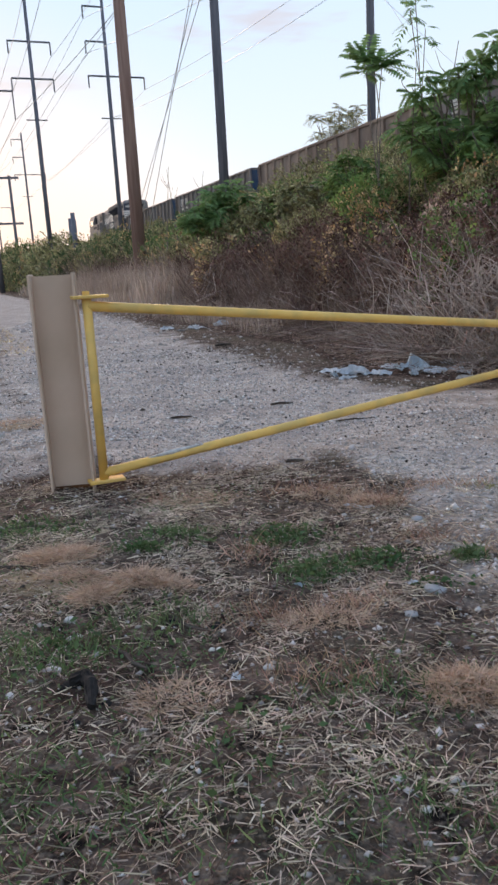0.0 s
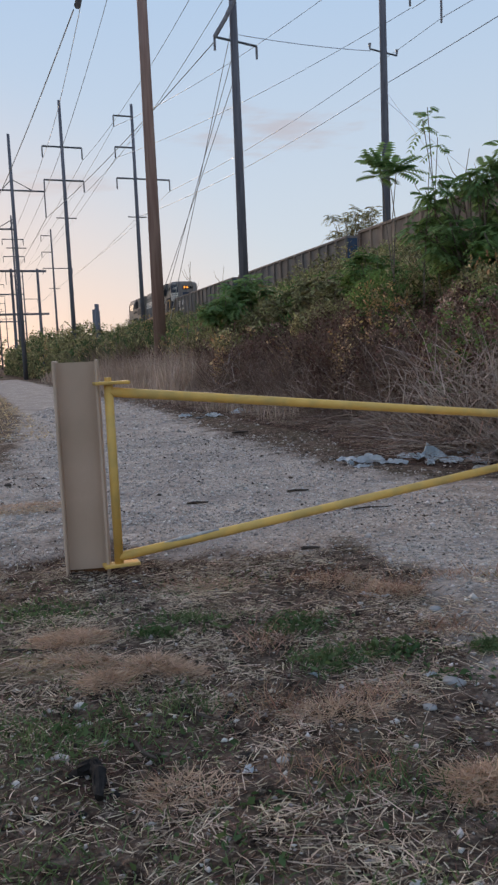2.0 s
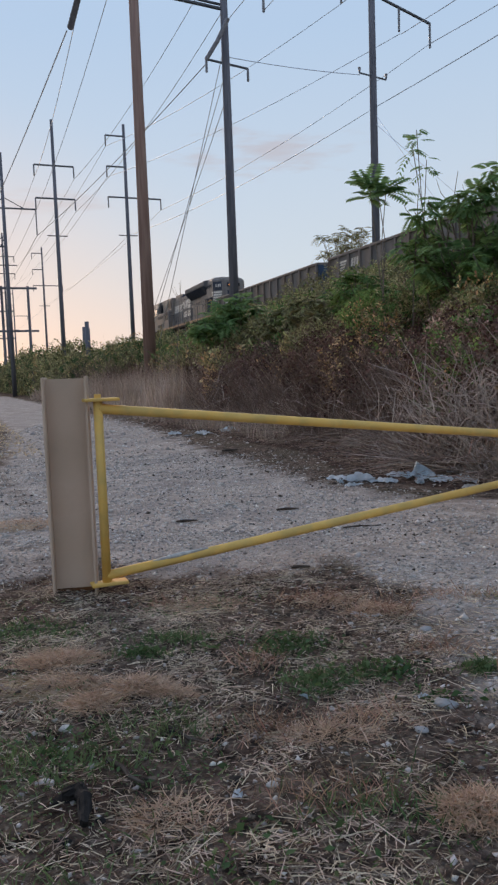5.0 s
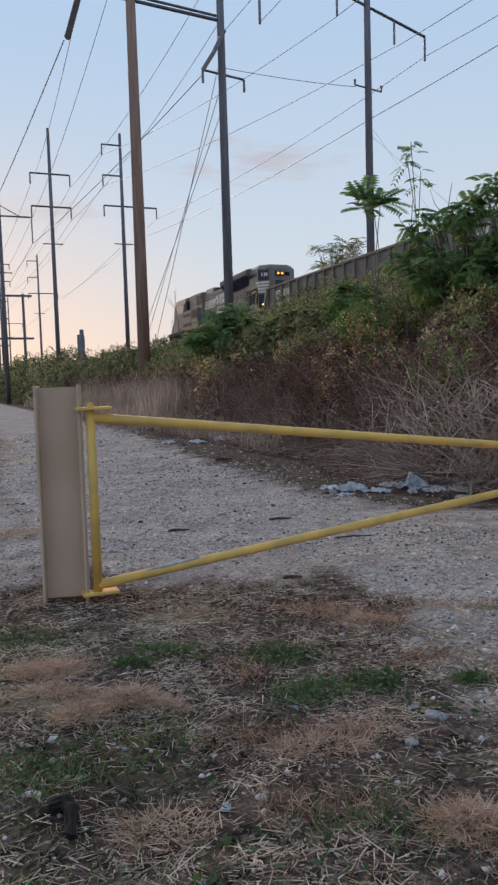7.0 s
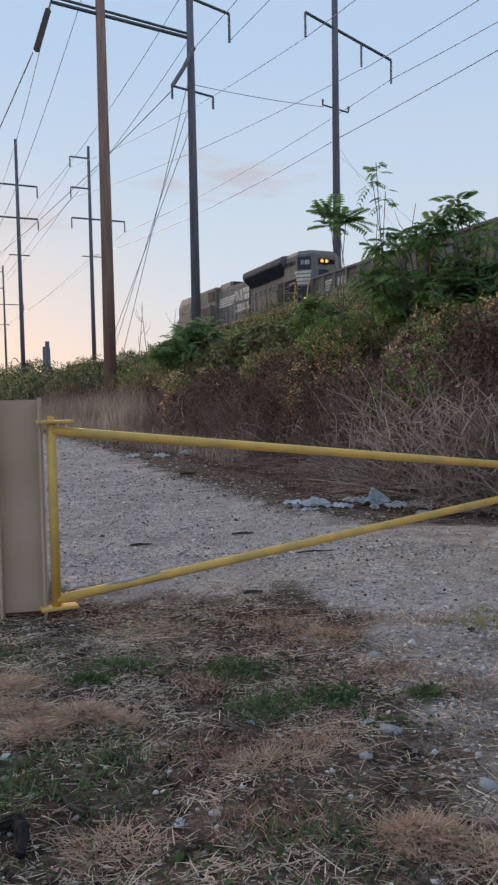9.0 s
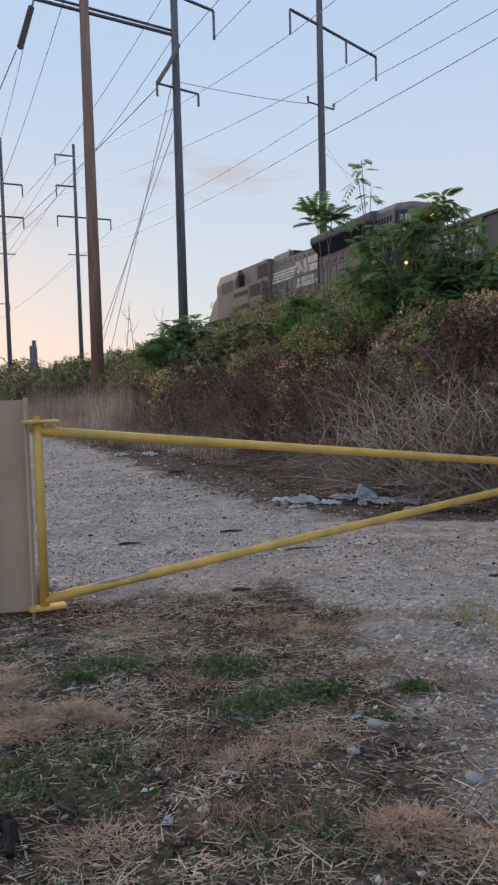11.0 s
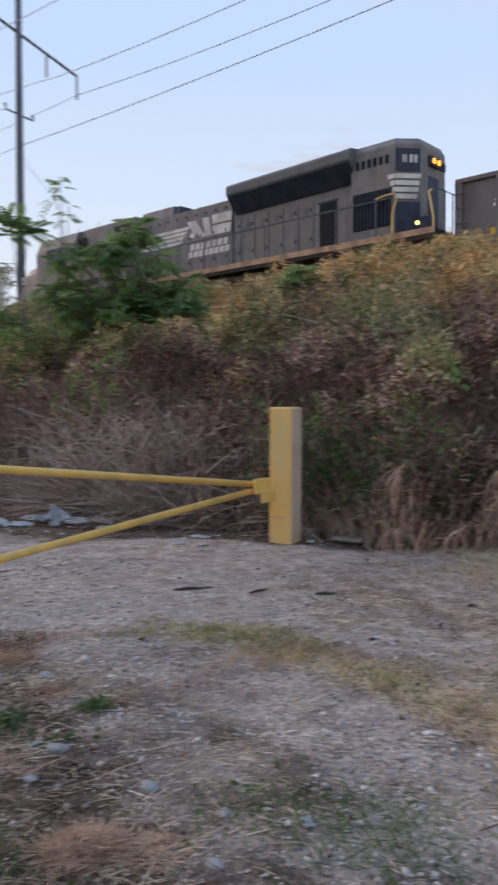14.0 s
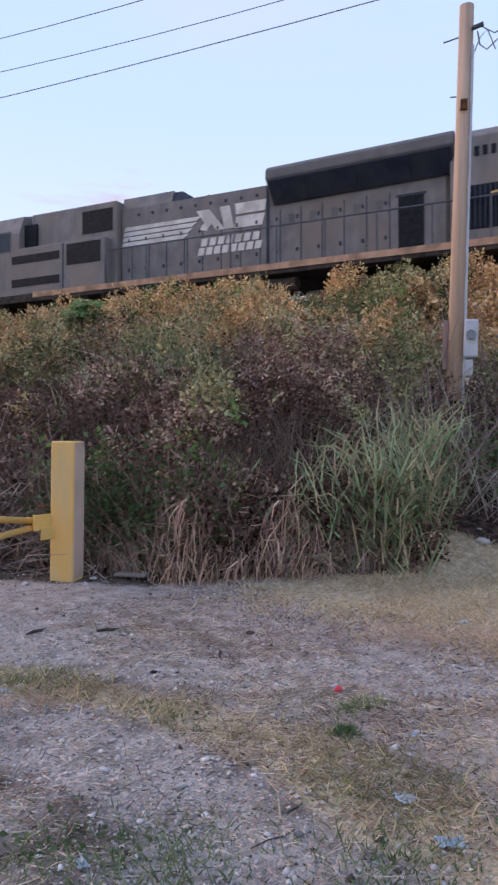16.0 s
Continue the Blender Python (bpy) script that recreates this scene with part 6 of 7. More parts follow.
def build_cover():
    # gravel, thick on the lane and thin on the verge
    cos, fs, off = [], [], 0
    for n, x0, x1, y0, y1, size in ((52000, -3.2, 5.5, 1.0, 6.5, 0.0085), (34000, -4.0, 5.0, 6.0, 13.0, 0.0115), (9000, -6.5, 3.0, 13.0, 28.0, 0.024)):
        x, y = in_view(n, x0, x1, y0, y1)
        keep = RNG.uniform(0, 1, n) < 0.16 + 0.84 * gravel_at(x, y)
        x, y = x[keep], y[keep]
        sz = size * RNG.lognormal(0, 0.42, len(x))
        a, b = pebble_mesh(grounded(x, y, 0.002), sz)
        cos.append(a)
        fs.append(b + off)
        off += len(a)
    # loose pebbles thick in the wheel ruts
    n = 15000
    x, y = in_view(n, 1.0, 3.8, 0.8, 4.4)
    keep = RNG.uniform(0, 1, n) < gravel_at(x, y) ** 2 * sstep(-0.5, 0.5, wob(x, y, 3.5, 24))
    x, y = x[keep], y[keep]
    a, b = pebble_mesh(grounded(x, y, 0.005), 0.0082 * RNG.lognormal(0, 0.4, len(x)))
    cos.append(a)
    fs.append(b + off)
    raw("gravel", np.concatenate(cos), np.concatenate(fs), M_PEB, "loose pale grey gravel on the lane and verge", "gravel")
    # dark chips of bark and coal among the gravel
    x, y = in_view(9000, -3.5, 4.5, 1.2, 14.0)
    keep = RNG.uniform(0, 1, 9000) < 0.12 + 0.5 * sstep(0.0, 0.7, wob(x, y, 1.6, 33))
    x, y = x[keep], y[keep]
    a, b = pebble_mesh(grounded(x, y, 0.006), 0.0085 * RNG.lognormal(0, 0.5, len(x)) * (0.7 + 0.07 * y))
    raw("dark_chips", a, b, M_STICK, "dark chips of bark and coal in the gravel", "gravel")
    # flattened straw
    n = 118000
    x, y = in_view(n, -2.0, 3.8, 1.0, 5.0)
    bare = gravel_at(x, y)
    patch = sstep(-0.3, 0.6, wob(x, y, 5.0, 14) + 0.7 * wob(x, y, 13.0, 17))
    keep = RNG.uniform(0, 1, n) < (0.2 + 0.8 * patch) * (1 - 0.85 * bare) * (1 - 0.5 * sstep(0.1, -0.6, x) * sstep(3.0, 2.5, y))
    x, y = x[keep], y[keep]
    n = len(x)
    t = RNG.uniform(0, 6.28, n)
    way = np.stack([np.cos(t), np.sin(t), RNG.uniform(0.0, 0.28, n)], 1) * RNG.lognormal(math.log(0.042), 0.55, n)[:, None]
    bend = RNG.normal(0, 0.02, (n, 3))
    bend[:, 2] = -np.abs(bend[:, 2]) * 0.6
    a, b = blade_mesh(grounded(x, y, 0.006), way, 0.0019, bend)
    raw("straw", a, b, M_STRAW, "flattened dry straw strewn over the verge", "dry grass")
    # dark dead grass between
    n = 42000
    x, y = in_view(n, -2.6, 5.0, 1.0, 5.4)
    keep = RNG.uniform(0, 1, n) < (1 - gravel_at(x, y)) * (0.3 + 0.7 * (0.5 + 0.5 * wob(x, y, 2.0, 15)))
    x, y = x[keep], y[keep]
    n = len(x)
    t = RNG.uniform(0, 6.28, n)
    way = np.stack([np.cos(t), np.sin(t), RNG.uniform(0.05, 0.7, n)], 1) * RNG.uniform(0.02, 0.07, n)[:, None]
    a, b = blade_mesh(grounded(x, y), way, 0.002, RNG.normal(0, 0.012, (n, 3)))
    raw("dead_grass", a, b, M_BROWN, "short dead brown grass on the verge", "dry grass")
    # moss and small weeds
    n = 60000
    x, y = in_view(n, -2.2, 3.2, 1.0, 4.6)
    keep = RNG.uniform(0, 1, n) < 0.5 * sstep(0.1, 0.7, wob(x, y, 2.6, 18) + 0.4 * wob(x, y, 9.0, 19)) * (1 - gravel_at(x, y))
    x, y = x[keep], y[keep]
    a, b = leaf_mesh(grounded(x, y, 0.006) + np.stack([x * 0, x * 0, np.abs(RNG.normal(0, 0.008, len(x)))], -1), 0.014 * RNG.uniform(0.5, 1.4, len(x)), 0.7, 0.0)
    raw("low_weeds", a, b, M_GRASS, "low mossy green weeds in the dry verge", "weeds")
    # green and tan tufts
    spots_g = [(0.12, 3.6, 0.2, 0.14, 200), (0.43, 3.27, 0.24, 0.12, 220), (0.18, 3.2, 0.14, 0.12, 250), (0.94, 3.27, 0.07, 0.05, 260), (-0.59, 3.54, 0.12, 0.06, 200), (-0.4, 2.8, 0.2, 0.14, 300), (1.2, 2.17, 0.25, 0.2, 220), (1.45, 1.9, 0.25, 0.15, 250), (2.08, 1.4, 0.25, 0.2, 400), (1.85, 4.15, 0.12, 0.06, 160), (2.35, 3.0, 0.2, 0.3, 200), (2.77, 2.19, 0.06, 0.05, 200), (-0.45, 3.75, 0.2, 0.06, 350), (-1.25, 3.9, 0.3, 0.2, 500), (-0.75, 2.55, 0.35, 0.2, 600),
               (0.35, 2.2, 0.3, 0.2, 350), (-0.6, 1.75, 0.5, 0.3, 900), (0.4, 1.6, 0.4, 0.2, 450), (1.4, 1.7, 0.4, 0.3, 300), (2.05, 3.9, 0.2, 0.08, 120), (3.1, 2.35, 0.15, 0.07, 260), (1.6, 1.9, 0.3, 0.25, 180), (-2.0, 3.2, 0.4, 0.3, 500)]
    xs, ys = [], []
    for cx, cy, rx, ry, n in spots_g:
        xs.append(RNG.normal(cx, rx * 0.6, n))
        ys.append(RNG.normal(cy, ry * 0.6, n))
    x, y = np.concatenate(xs), np.concatenate(ys)
    n = len(x)
    t = RNG.uniform(0, 6.28, n)
    way = np.stack([np.cos(t) * 0.7, np.sin(t) * 0.7, RNG.uniform(0.4, 1.2, n)], 1) * RNG.uniform(0.015, 0.055, n)[:, None]
    a, b = blade_mesh(grounded(x, y), way, 0.0028, RNG.normal(0, 0.012, (n, 3)))
    raw("green_grass", a, b, M_GRASS, "low green grass patches in the dry verge", "grass")
    spots_t = [(-0.71, 2.98, 0.1, 0.08, 0.05, 1100), (-0.54, 3.17, 0.13, 0.09, 0.04, 1100), (-0.4, 3.1, 0.1, 0.06, 0.03, 500), (-0.98, 3.46, 0.2, 0.12, 0.04, 1500), (-0.85, 3.2, 0.14, 0.08, 0.02, 600), (0.62, 2.2, 0.15, 0.11, 0.06, 1600), (0.8, 2.1, 0.12, 0.1, 0.03, 600),
               (0.2, 2.73, 0.2, 0.1, 0.02, 700), (-0.31, 2.2, 0.16, 0.12, 0.02, 500), (-2.15, 6.95, 0.6, 0.22, 0.06, 1500), (0.4, 4.2, 0.2, 0.1, 0.03, 350), (0.62, 4.05, 0.18, 0.12, 0.05, 600), (-0.3, 4.3, 0.25, 0.12, 0.03, 350), (1.9, 3.5, 0.4, 0.15, 0.03, 500),
               (4.37, 3.05, 0.35, 0.3, 0.1, 900), (4.7, 2.62, 0.35, 0.3, 0.1, 900)]
    xs, ys, zs, out = [], [], [], []
    for cx, cy, rx, ry, hump, n in spots_t:
        r, t = np.sqrt(RNG.uniform(0, 1, n)) * RNG.uniform(0.7, 1.2, n), RNG.uniform(0, 6.28, n)
        xs.append(cx + rx * r * np.cos(t))
        ys.append(cy + ry * r * np.sin(t))
        zs.append(hump * np.clip(1 - r * r, 0, 1) * RNG.uniform(0.2, 1, n))
        out.append(np.stack([np.cos(t), np.sin(t)], 1) * r[:, None])
    x, y, z, o = np.concatenate(xs), np.concatenate(ys), np.concatenate(zs), np.concatenate(out)
    n = len(x)
    t = RNG.uniform(0, 6.28, n)
    way = np.stack([np.cos(t) * 0.8 + o[:, 0] * 0.8, np.sin(t) * 0.8 + o[:, 1] * 0.8, RNG.uniform(0.1, 0.7, n)], 1) * RNG.uniform(0.02, 0.065, n)[:, None]
    bend = RNG.normal(0, 0.015, (n, 3))
    bend[:, 2] -= 0.01
    a, b = blade_mesh(grounded(x, y, z), way, 0.0018, bend)
    raw("tan_grass", a, b, M_TANG, "matted tufts of tan dead grass on the verge", "dry grass")
    # broad-leaved weeds, and russet seedy stems at the lane's edge
    cs, sz = [], []
    for cx, cy, rx, ry, n in ((0.1, 3.62, 0.16, 0.1, 420), (0.45, 3.27, 0.2, 0.09, 480), (0.2, 3.2, 0.12, 0.09, 320), (0.94, 3.27, 0.05, 0.035, 170), (-0.6, 3.55, 0.09, 0.04, 120), (-0.3, 3.62, 0.1, 0.05, 70), (-0.75, 2.55, 0.3, 0.15, 220), (0.7, 3.0, 0.12, 0.06, 90), (1.2, 2.2, 0.25, 0.15, 90), (-1.25, 3.9, 0.25, 0.12, 200), (-0.1, 1.9, 0.3, 0.2, 160)):
        x, y = RNG.normal(cx, rx * 0.62, n), RNG.normal(cy, ry * 0.62, n)
        x, y = x[:int(n * 0.6)], y[:int(n * 0.6)]
        n = len(x)
        cs.append(grounded(x, y, np.abs(RNG.normal(0.012, 0.018, n))))
        sz.append(RNG.uniform(0.016, 0.045, n))
    a, b = leaf_mesh(np.concatenate(cs), np.concatenate(sz), 0.55, 0.0)
    raw("broad_weeds", a, b, M_DKG, "low broad-leaved green weeds in the dry verge", "weeds")
    xs, ys = [], []
    for cx, cy, rx, ry, n in ((0.35, 4.3, 0.22, 0.1, 260), (0.66, 4.08, 0.16, 0.09, 240), (1.15, 4.35, 0.35, 0.08, 200), (-0.05, 3.45, 0.1, 0.12, 200), (0.0, 2.8, 0.2, 0.15, 220), (0.35, 2.85, 0.15, 0.1, 160), (0.8, 3.5, 0.12, 0.1, 120), (1.3, 3.3, 0.3, 0.15, 220), (-0.55, 4.45, 0.2, 0.1, 130), (0.15, 2.3, 0.2, 0.12, 180)):
        xs.append(RNG.normal(cx, rx * 0.65, n))
        ys.append(RNG.normal(cy, ry * 0.65, n))
    x, y = np.concatenate(xs), np.concatenate(ys)
    n = len(x)
    t = RNG.uniform(0, 6.28, n)
    way = np.stack([np.cos(t) * 0.8, np.sin(t) * 0.8, RNG.uniform(0.3, 1.3, n)], 1) * RNG.uniform(0.025, 0.085, n)[:, None]
    a, b = blade_mesh(grounded(x, y), way, 0.0019, RNG.normal(0, 0.015, (n, 3)))
    raw("russet_weeds", a, b, M_HANG, "russet dried weed stems at the lane's edge", "weeds")
    # dull olive grass on the hump between the wheel ruts
    n = 26000
    x, y = in_view(n, 1.2, 3.6, 0.8, 4.8)
    hump = strip(x, y, [(1.5, 4.45), (2.05, 3.95), (2.45, 3.1), (2.6, 2.4), (2.5, 1.7)], 0.26)
    keep = RNG.uniform(0, 1, n) < hump * sstep(-0.5, 0.5, wob(x, y, 3.2, 27) + 0.5 * wob(x, y, 11.0, 28))
    x, y = x[keep], y[keep]
    n = len(x)
    t = RNG.uniform(0, 6.28, n)
    way = np.stack([np.cos(t) * 0.9, np.sin(t) * 0.9, RNG.uniform(0.2, 0.9, n)], 1) * RNG.uniform(0.025, 0.075, n)[:, None]
    a, b = blade_mesh(grounded(x, y), way, 0.0024, RNG.normal(0, 0.014, (n, 3)))
    raw("olive_grass", a, b, M_OLG, "dull olive grass between the drive's wheel ruts", "grass")
    # dry yellowish grass: the far side of the drive and the lane's edges
    n = 90000
    x, y = in_view(n, 1.2, 13.0, 0.0, 7.5)
    d = dry_at(x, y)
    keep = (RNG.uniform(0, 1, n) < d * (0.35 + 0.65 * (0.5 + 0.5 * wob(x, y, 2.5, 16)))) & (litter_shade_at(x, y) < 0.6)
    x, y = x[keep], y[keep]
    xl = RNG.uniform(0.2, 1.5, 1800)
    sl = RNG.uniform(14, 45, 1800)
    wl = to_world(xl, sl, xl * 0)
    x, y = np.concatenate([x, wl[:, 0]]), np.concatenate([y, wl[:, 1]])
    n = len(x)
    t = RNG.uniform(0, 6.28, n)
    far = np.hypot(x, y)
    way = np.stack([np.cos(t) * 0.8, np.sin(t) * 0.8, RNG.uniform(0.2, 0.9, n)], 1) * (RNG.uniform(0.03, 0.085, n) * (1 + 0.05 * far))[:, None]
    a, b = blade_mesh(grounded(x, y), way, 0.0022 * (1 + 0.12 * far), RNG.normal(0, 0.015, (n, 3)))
    raw("dry_verge_grass", a, b, M_DRYG, "dry yellowish grass along the drive's edge", "dry grass")


build_cover()


# ---- stones, sticks and litter ----
def rock(bm, r, flat, seed, sub=2):
    rd = random.Random(seed)
    g = bmesh.ops.create_icosphere(bm, subdivisions=sub, radius=1.0)
    o = Vector((rd.uniform(0, 50), rd.uniform(0, 50), rd.uniform(0, 50)))
    for v in g["verts"]:
        k = 1 + 0.35 * noise.noise(v.co * 1.1 + o) + 0.12 * noise.noise(v.co * 3 + o)
        v.co = Vector((v.co.x * r * k, v.co.y * r * 0.75 * k, v.co.z * r * flat * k))
    return bm


def film(bm, w, d, h, seed, n=9):
    """A crumpled sheet of plastic film with a little thickness."""
    rd = random.Random(seed)
    o = Vector((rd.uniform(0, 50), rd.uniform(0, 50), 0))
    rows = []
    for j in range(n):
        row = []
        for i in range(n):
            u, v = i / (n - 1) - 0.5, j / (n - 1) - 0.5
            q = Vector((u * 3, v * 3, 0)) + o
            edge = 1 - 0.45 * abs(noise.noise(q * 0.9)) - 0.2 * abs(noise.noise(q * 2.1))
            row.append(bm.verts.new((u * w * edge, v * d * edge, h * (0.35 + 0.75 * noise.noise(q * 1.2) + 0.5 * noise.noise(q * 2.7)) * (1 - 1.2 * max(abs(u), abs(v))) + 0.006)))
        rows.append(row)
    for j in range(n - 1):
        for i in range(n - 1):
            bm.faces.new((rows[j][i], rows[j][i + 1], rows[j + 1][i + 1], rows[j + 1][i]))
    bmesh.ops.solidify(bm, geom=bm.faces[:], thickness=0.003)
    return bm


def put(name, bm, mat, x, y, turn, label, category, group="", dz=0.0, smooth=False):
    ob = link(name, bm, mat, None, smooth)
    ob.matrix_basis = pose(x, y, gz(x, y) + dz, 0, 0, turn)
    return tagged(ob, label, category, group)


def build_litter():
    S = "stones on the verge"
    stones = [(-0.775, 2.79, 0.045, 0.55, M_STONE), (0.82, 3.79, 0.075, 0.35, M_STONEG), (0.93, 2.5, 0.075, 0.35, M_STONEG), (0.70, 2.95, 0.095, 0.3, M_STONEG), (-0.01, 2.38, 0.035, 0.5, M_STONE),
              (0.82, 2.76, 0.03, 0.6, M_STONE), (0.25, 2.98, 0.032, 0.4, M_STONE), (0.55, 2.72, 0.05, 0.35, M_STONEG), (-1.55, 3.0, 0.04, 0.4, M_STONE), (-0.62, 2.5, 0.03, 0.5, M_STONEG), (-0.85, 2.25, 0.03, 0.5, M_STONE),
              (0.45, 3.9, 0.03, 0.5, M_STONE), (1.25, 3.1, 0.05, 0.3, M_STONEG), (1.1, 2.2, 0.06, 0.3, M_STONEG), (0.95, 1.95, 0.06, 0.35, M_STONEG), (-0.2, 2.9, 0.025, 0.5, M_STONE), (2.7, 3.6, 0.05, 0.3, M_CHAR),
              (3.75, 6.2, 0.05, 0.5, M_STONE), (3.98, 6.45, 0.07, 0.5, M_STONE), (2.1, 3.2, 0.045, 0.4, M_STONE), (2.3, 3.05, 0.03, 0.5, M_STONE), (1.75, 2.6, 0.05, 0.4, M_STONE), (2.35, 2.45, 0.035, 0.5, M_STONE),
              (-0.35, 3.3, 0.02, 0.5, M_STONE), (0.05, 2.75, 0.018, 0.6, M_STONE), (-0.95, 2.02, 0.028, 0.5, M_STONE), (-0.8, 1.85, 0.04, 0.4, M_STONE), (0.3, 1.75, 0.03, 0.5, M_STONE), (1.5, 2.9, 0.03, 0.5, M_STONE)]
    for i, (x, y, r, fl, m) in enumerate(stones):
        r = r * 0.58
        put("stone", rock(bmesh.new(), r, fl, i), m, x, y, i * 47, "pale rounded stone lying on the verge" if m is M_STONE else "flat grey stone lying on the verge", "stone", S, r * fl * 0.25, True)
    rd = random.Random(9)
    for i in range(26):
        q = L(rd.uniform(8.9, 10.2), rd.uniform(0.4, 2.0))
        r = rd.uniform(0.03, 0.1)
        put("stone", rock(bmesh.new(), r, 0.5, 60 + i), M_STONEG if i % 3 else M_STONE, q.x, q.y, i * 53, "grey stone on the bare slope of the bank", "stone", "stones on the slope", r * 0.12, True)
    P = "litter along the lane"
    scraps = [(1.25, 9.05, 0.4, 0.28, 0.16, M_PLASTIC), (1.0, 9.3, 0.3, 0.22, 0.08, M_PLASTIC), (1.55, 8.9, 0.3, 0.2, 0.12, M_PLASTIC), (1.95, 9.05, 0.45, 0.35, 0.3, M_PLASTICB), (2.15, 8.75, 0.4, 0.25, 0.1, M_PLASTIC),
              (1.75, 9.35, 0.3, 0.2, 0.1, M_PLASTIC), (2.5, 9.3, 0.3, 0.2, 0.12, M_PLASTIC), (2.35, 8.25, 0.32, 0.17, 0.07, M_STONE), (3.05, 7.15, 0.24, 0.09, 0.05, M_PLASTIC), (2.9, 6.7, 0.17, 0.06, 0.03, M_PLASTIC),
              (-0.5, 17.6, 0.55, 0.4, 0.3, M_PLASTIC), (-1.1, 17.2, 0.5, 0.3, 0.18, M_PLASTIC), (-1.75, 17.3, 0.35, 0.25, 0.15, M_PLASTIC), (-1.4, 16.7, 0.3, 0.2, 0.08, M_STONEG),
              (0.15, 3.09, 0.055, 0.035, 0.02, M_PLASTICB), (5.15, 3.05, 0.14, 0.06, 0.04, M_PLASTIC), (2.48, 1.63, 0.1, 0.09, 0.03, M_PLASTIC), (2.33, 1.33, 0.11, 0.08, 0.03, M_PLASTICB), (3.0, 1.95, 0.1, 0.03, 0.02, M_PLASTIC),
              (1.3, 2.0, 0.08, 0.04, 0.02, M_PLASTICB), (0.52, 4.02, 0.13, 0.04, 0.03, M_PLASTIC), (0.6, 3.98, 0.06, 0.04, 0.02, M_PLASTIC), (-0.12, 2.32, 0.06, 0.035, 0.02, M_PLASTIC), (-1.0, 1.95, 0.07, 0.03, 0.02, M_PLASTIC), (0.62, 3.02, 0.06, 0.03, 0.02, M_PLASTIC), (2.5, 6.55, 0.14, 0.06, 0.03, M_PLASTIC), (2.75, 6.9, 0.2, 0.05, 0.05, M_PLASTIC), (-1.5, 3.55, 0.08, 0.06, 0.03, M_PLASTICB)]
    rd = random.Random(5)
    for i in range(14):
        scraps.append((rd.uniform(0.9, 2.6), rd.uniform(8.6, 9.6), rd.uniform(0.1, 0.28), rd.uniform(0.07, 0.2), rd.uniform(0.05, 0.14), M_PLASTIC if i % 3 else M_PLASTICB))
    for i, (x, y, w, d, h, m) in enumerate(scraps):
        lab = {M_PLASTIC: "crumpled white plastic film on the gravel", M_PLASTICB: "crumpled pale blue plastic scrap on the ground"}.get(m, "pale broken slab lying by the lane")
        put("plastic_scrap" if m in (M_PLASTIC, M_PLASTICB) else "slab_piece", film(bmesh.new(), w, d, h, i + 3), m, x, y, i * 61, lab, "litter" if m in (M_PLASTIC, M_PLASTICB) else "slab", P)
    put("red_cup", rock(bmesh.new(), 0.035, 0.5, 77), M_RED, 3.21, 2.6, 20, "crushed red plastic cup on the drive", "litter", P, 0.012, True)
    put("paper_scrap", film(bmesh.new(), 0.05, 0.035, 0.02, 78), M_PLASTIC, 3.22, 2.64, 10, "torn white paper scrap beside a red cup", "litter", P, 0.01)
    # charred wood
    bm = tubebm([(-0.05, 0.05, 0.02), (0.0, 0.05, 0.035), (0.025, 0.0, 0.035), (0.045, -0.1, 0.02)], [0.018, 0.026, 0.024, 0.014], 10)
    bmesh.ops.subdivide_edges(bm, edges=bm.edges[:], cuts=2)
    for v in bm.verts:
        v.co += Vector((noise.noise(v.co * 45), noise.noise(v.co * 45 + Vector((7, 0, 0))), noise.noise(v.co * 45 + Vector((0, 9, 0))))) * 0.009
    put("charred_branch", bm, M_CHAR, -0.61, 2.24, 0, "black charred bent branch on burnt soil", "branch")
    for i, (x, y, r) in enumerate(((-0.2, 2.72, 0.04), (-0.68, 2.3, 0.03), (-0.53, 2.2, 0.022), (-0.62, 2.1, 0.025), (-0.36, 2.78, 0.03), (-0.13, 2.43, 0.03))):
        put("charred_lump", rock(bmesh.new(), r, 0.35, 5 + i), M_CHAR, x, y, 30 + 50 * i, "black burnt clod among the straw", "clod", "burnt clods")
    K = "sticks on the ground"
    sticks = [(0.27, 5.05, 0.13, 8, 0.012), (-1.2, 3.95, 0.42, 4, 0.008), (-1.1, 3.35, 0.35, -12, 0.006), (-0.35, 2.75, 0.3, -40, 0.008), (-0.65, 6.9, 0.2, 10, 0.012), (0.3, 7.3, 0.22, 10, 0.012), (0.9, 6.4, 0.35, 8, 0.008), (2.2, 5.2, 0.3, -10, 0.012),
              (-1.6, 2.9, 0.2, 70, 0.005), (0.45, 2.2, 0.5, 25, 0.005), (2.6, 4.9, 0.2, 20, 0.012), (3.0, 4.6, 0.16, -20, 0.012), (2.1, 1.85, 0.14, 10, 0.003), (1.9, 1.75, 0.2, -5, 0.003), (-0.5, 2.45, 0.22, -50, 0.009), (3.3, 3.7, 0.2, 50, 0.008), (-0.4, 13.4, 0.3, 20, 0.02)]
    for i, (x, y, ln, turn, r) in enumerate(sticks):
        bm = tubebm([(-ln / 2, 0, r), (-ln * 0.1, ln * 0.04, r * 1.3), (ln * 0.2, -0.02 * ln, r * 1.1), (ln / 2, ln * 0.05, r * 0.9)], [r * 0.8, r, r * 0.9, r * 0.5], 6)
        put("stick", bm, M_STICK, x, y, turn, "dark dry stick lying on the ground", "stick", K)
    put("board", boxbm(-0.28, 0.28, -0.16, 0.16, 0, 0.03, bevel=0.006), M_BOARD, 4.5, 6.42, 35, "weathered grey board at the thicket's foot", "board", dz=0.015)


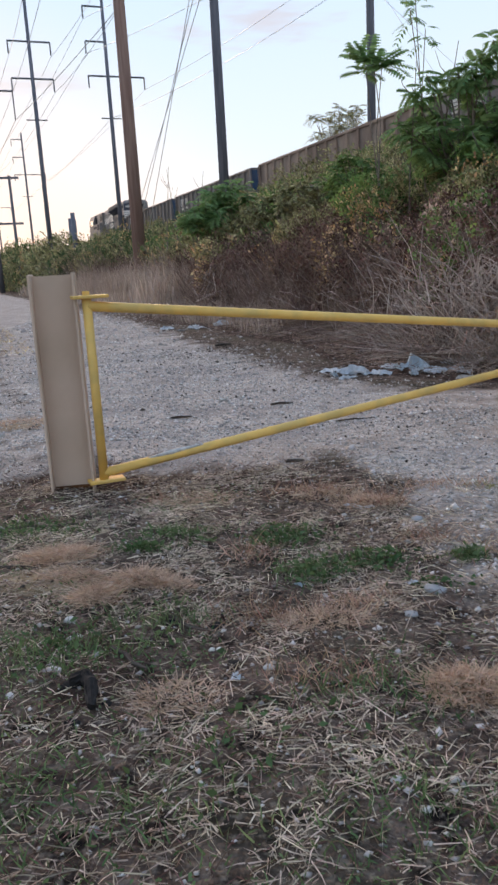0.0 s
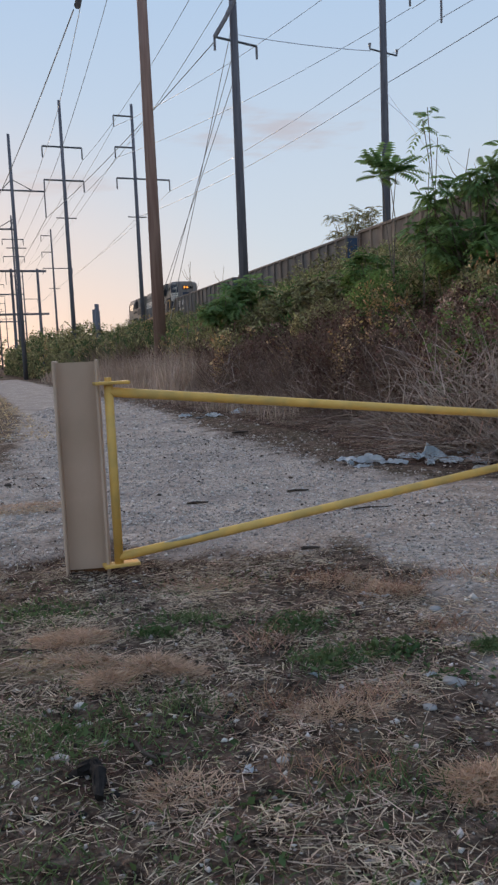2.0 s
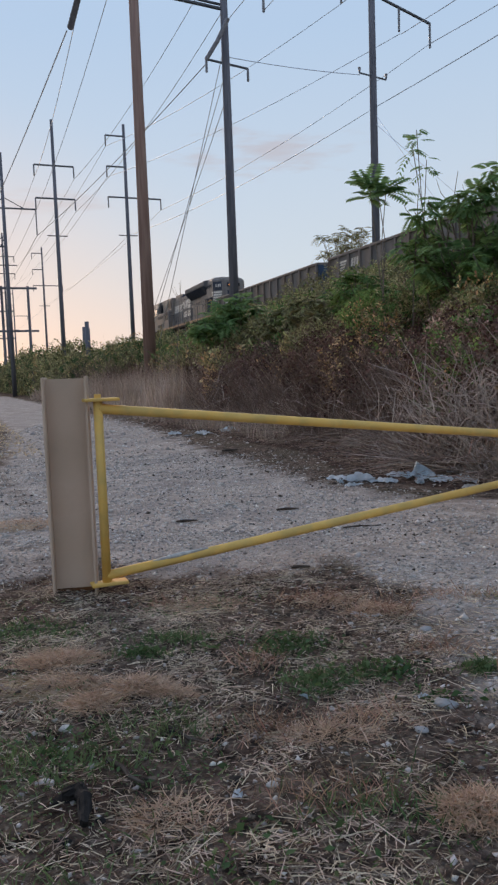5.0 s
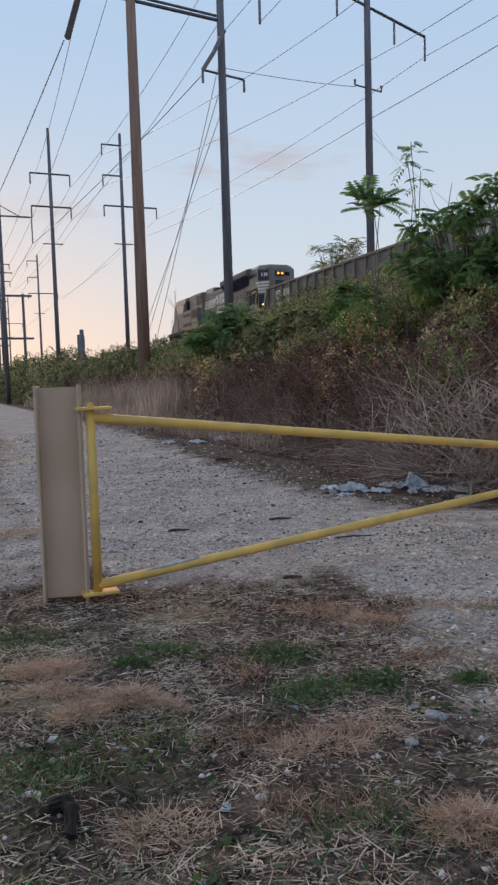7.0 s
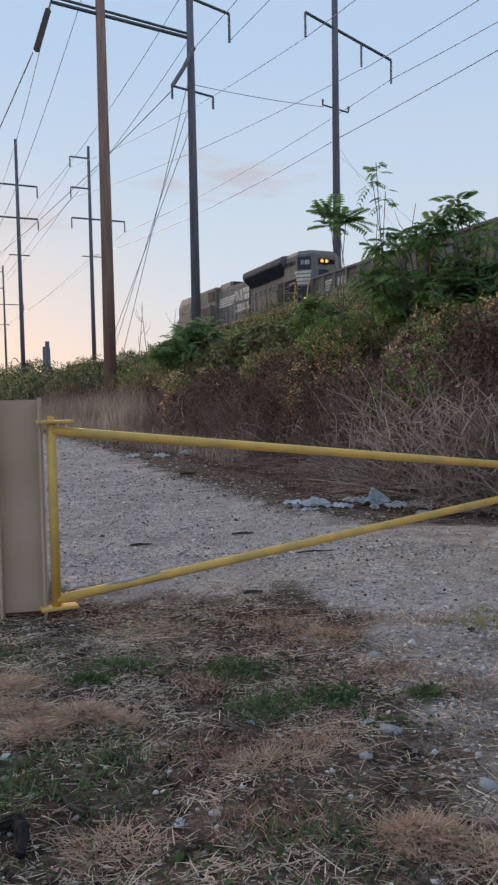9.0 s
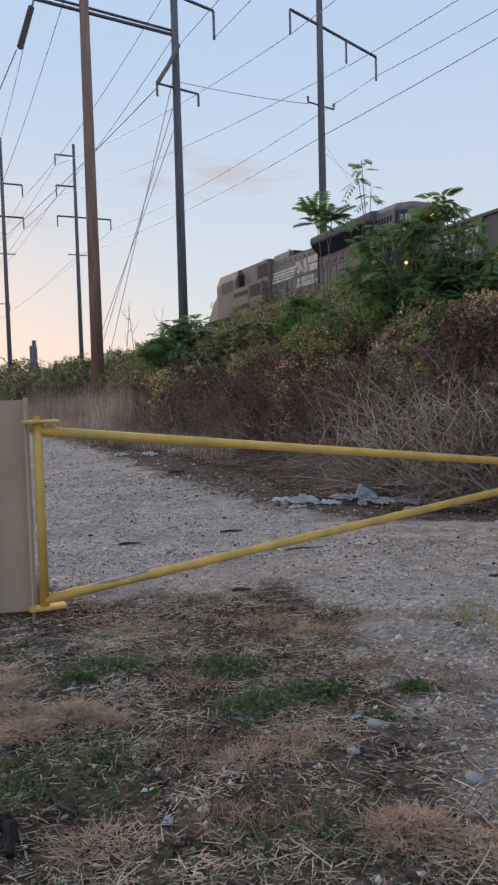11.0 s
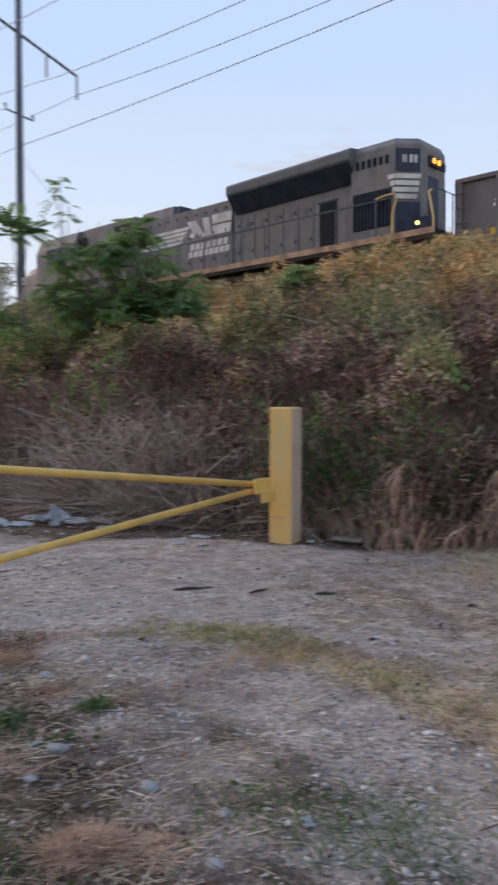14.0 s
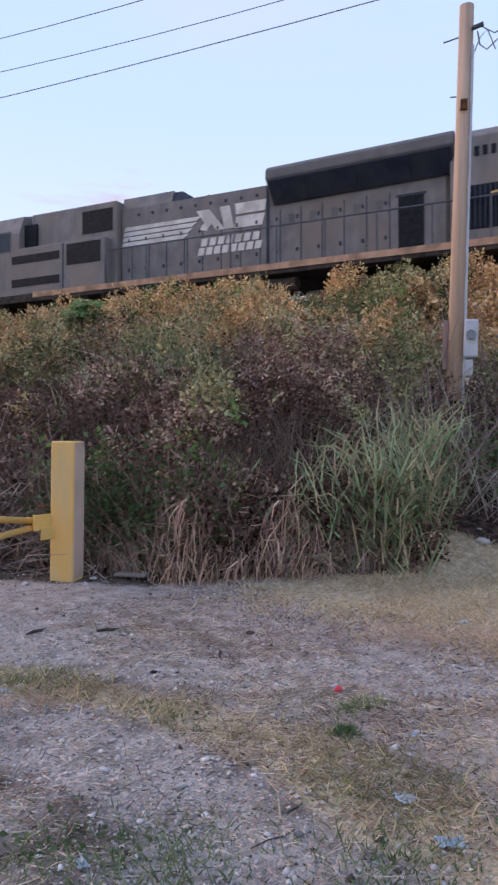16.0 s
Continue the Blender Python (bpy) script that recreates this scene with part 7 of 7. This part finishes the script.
build_litter()


# ---- what moves: the train runs along the track ----
def motions():
    times = [i * 1.0 for i in range(17)]
    walk(LOCO, [(t, track_pose(rear_s(t))) for t in times])
    for i, car in enumerate(CARS):
        off = -1.65 - CAR_LEN / 2 - PITCH * i
        walk(car, [(t, track_pose(rear_s(t), off)) for t in times])
    for w in LOCO_WHEELS:
        x, r = w.location.x, w.location.z
        rows = [min(16.0, i * 0.1333333) for i in range(121)]
        walk(w, [(t, Matrix.Translation((x, 0, r)) @ Matrix.Rotation((rear_s(t) - rear_s(0)) / r, 4, "Y")) for t in rows])


motions()
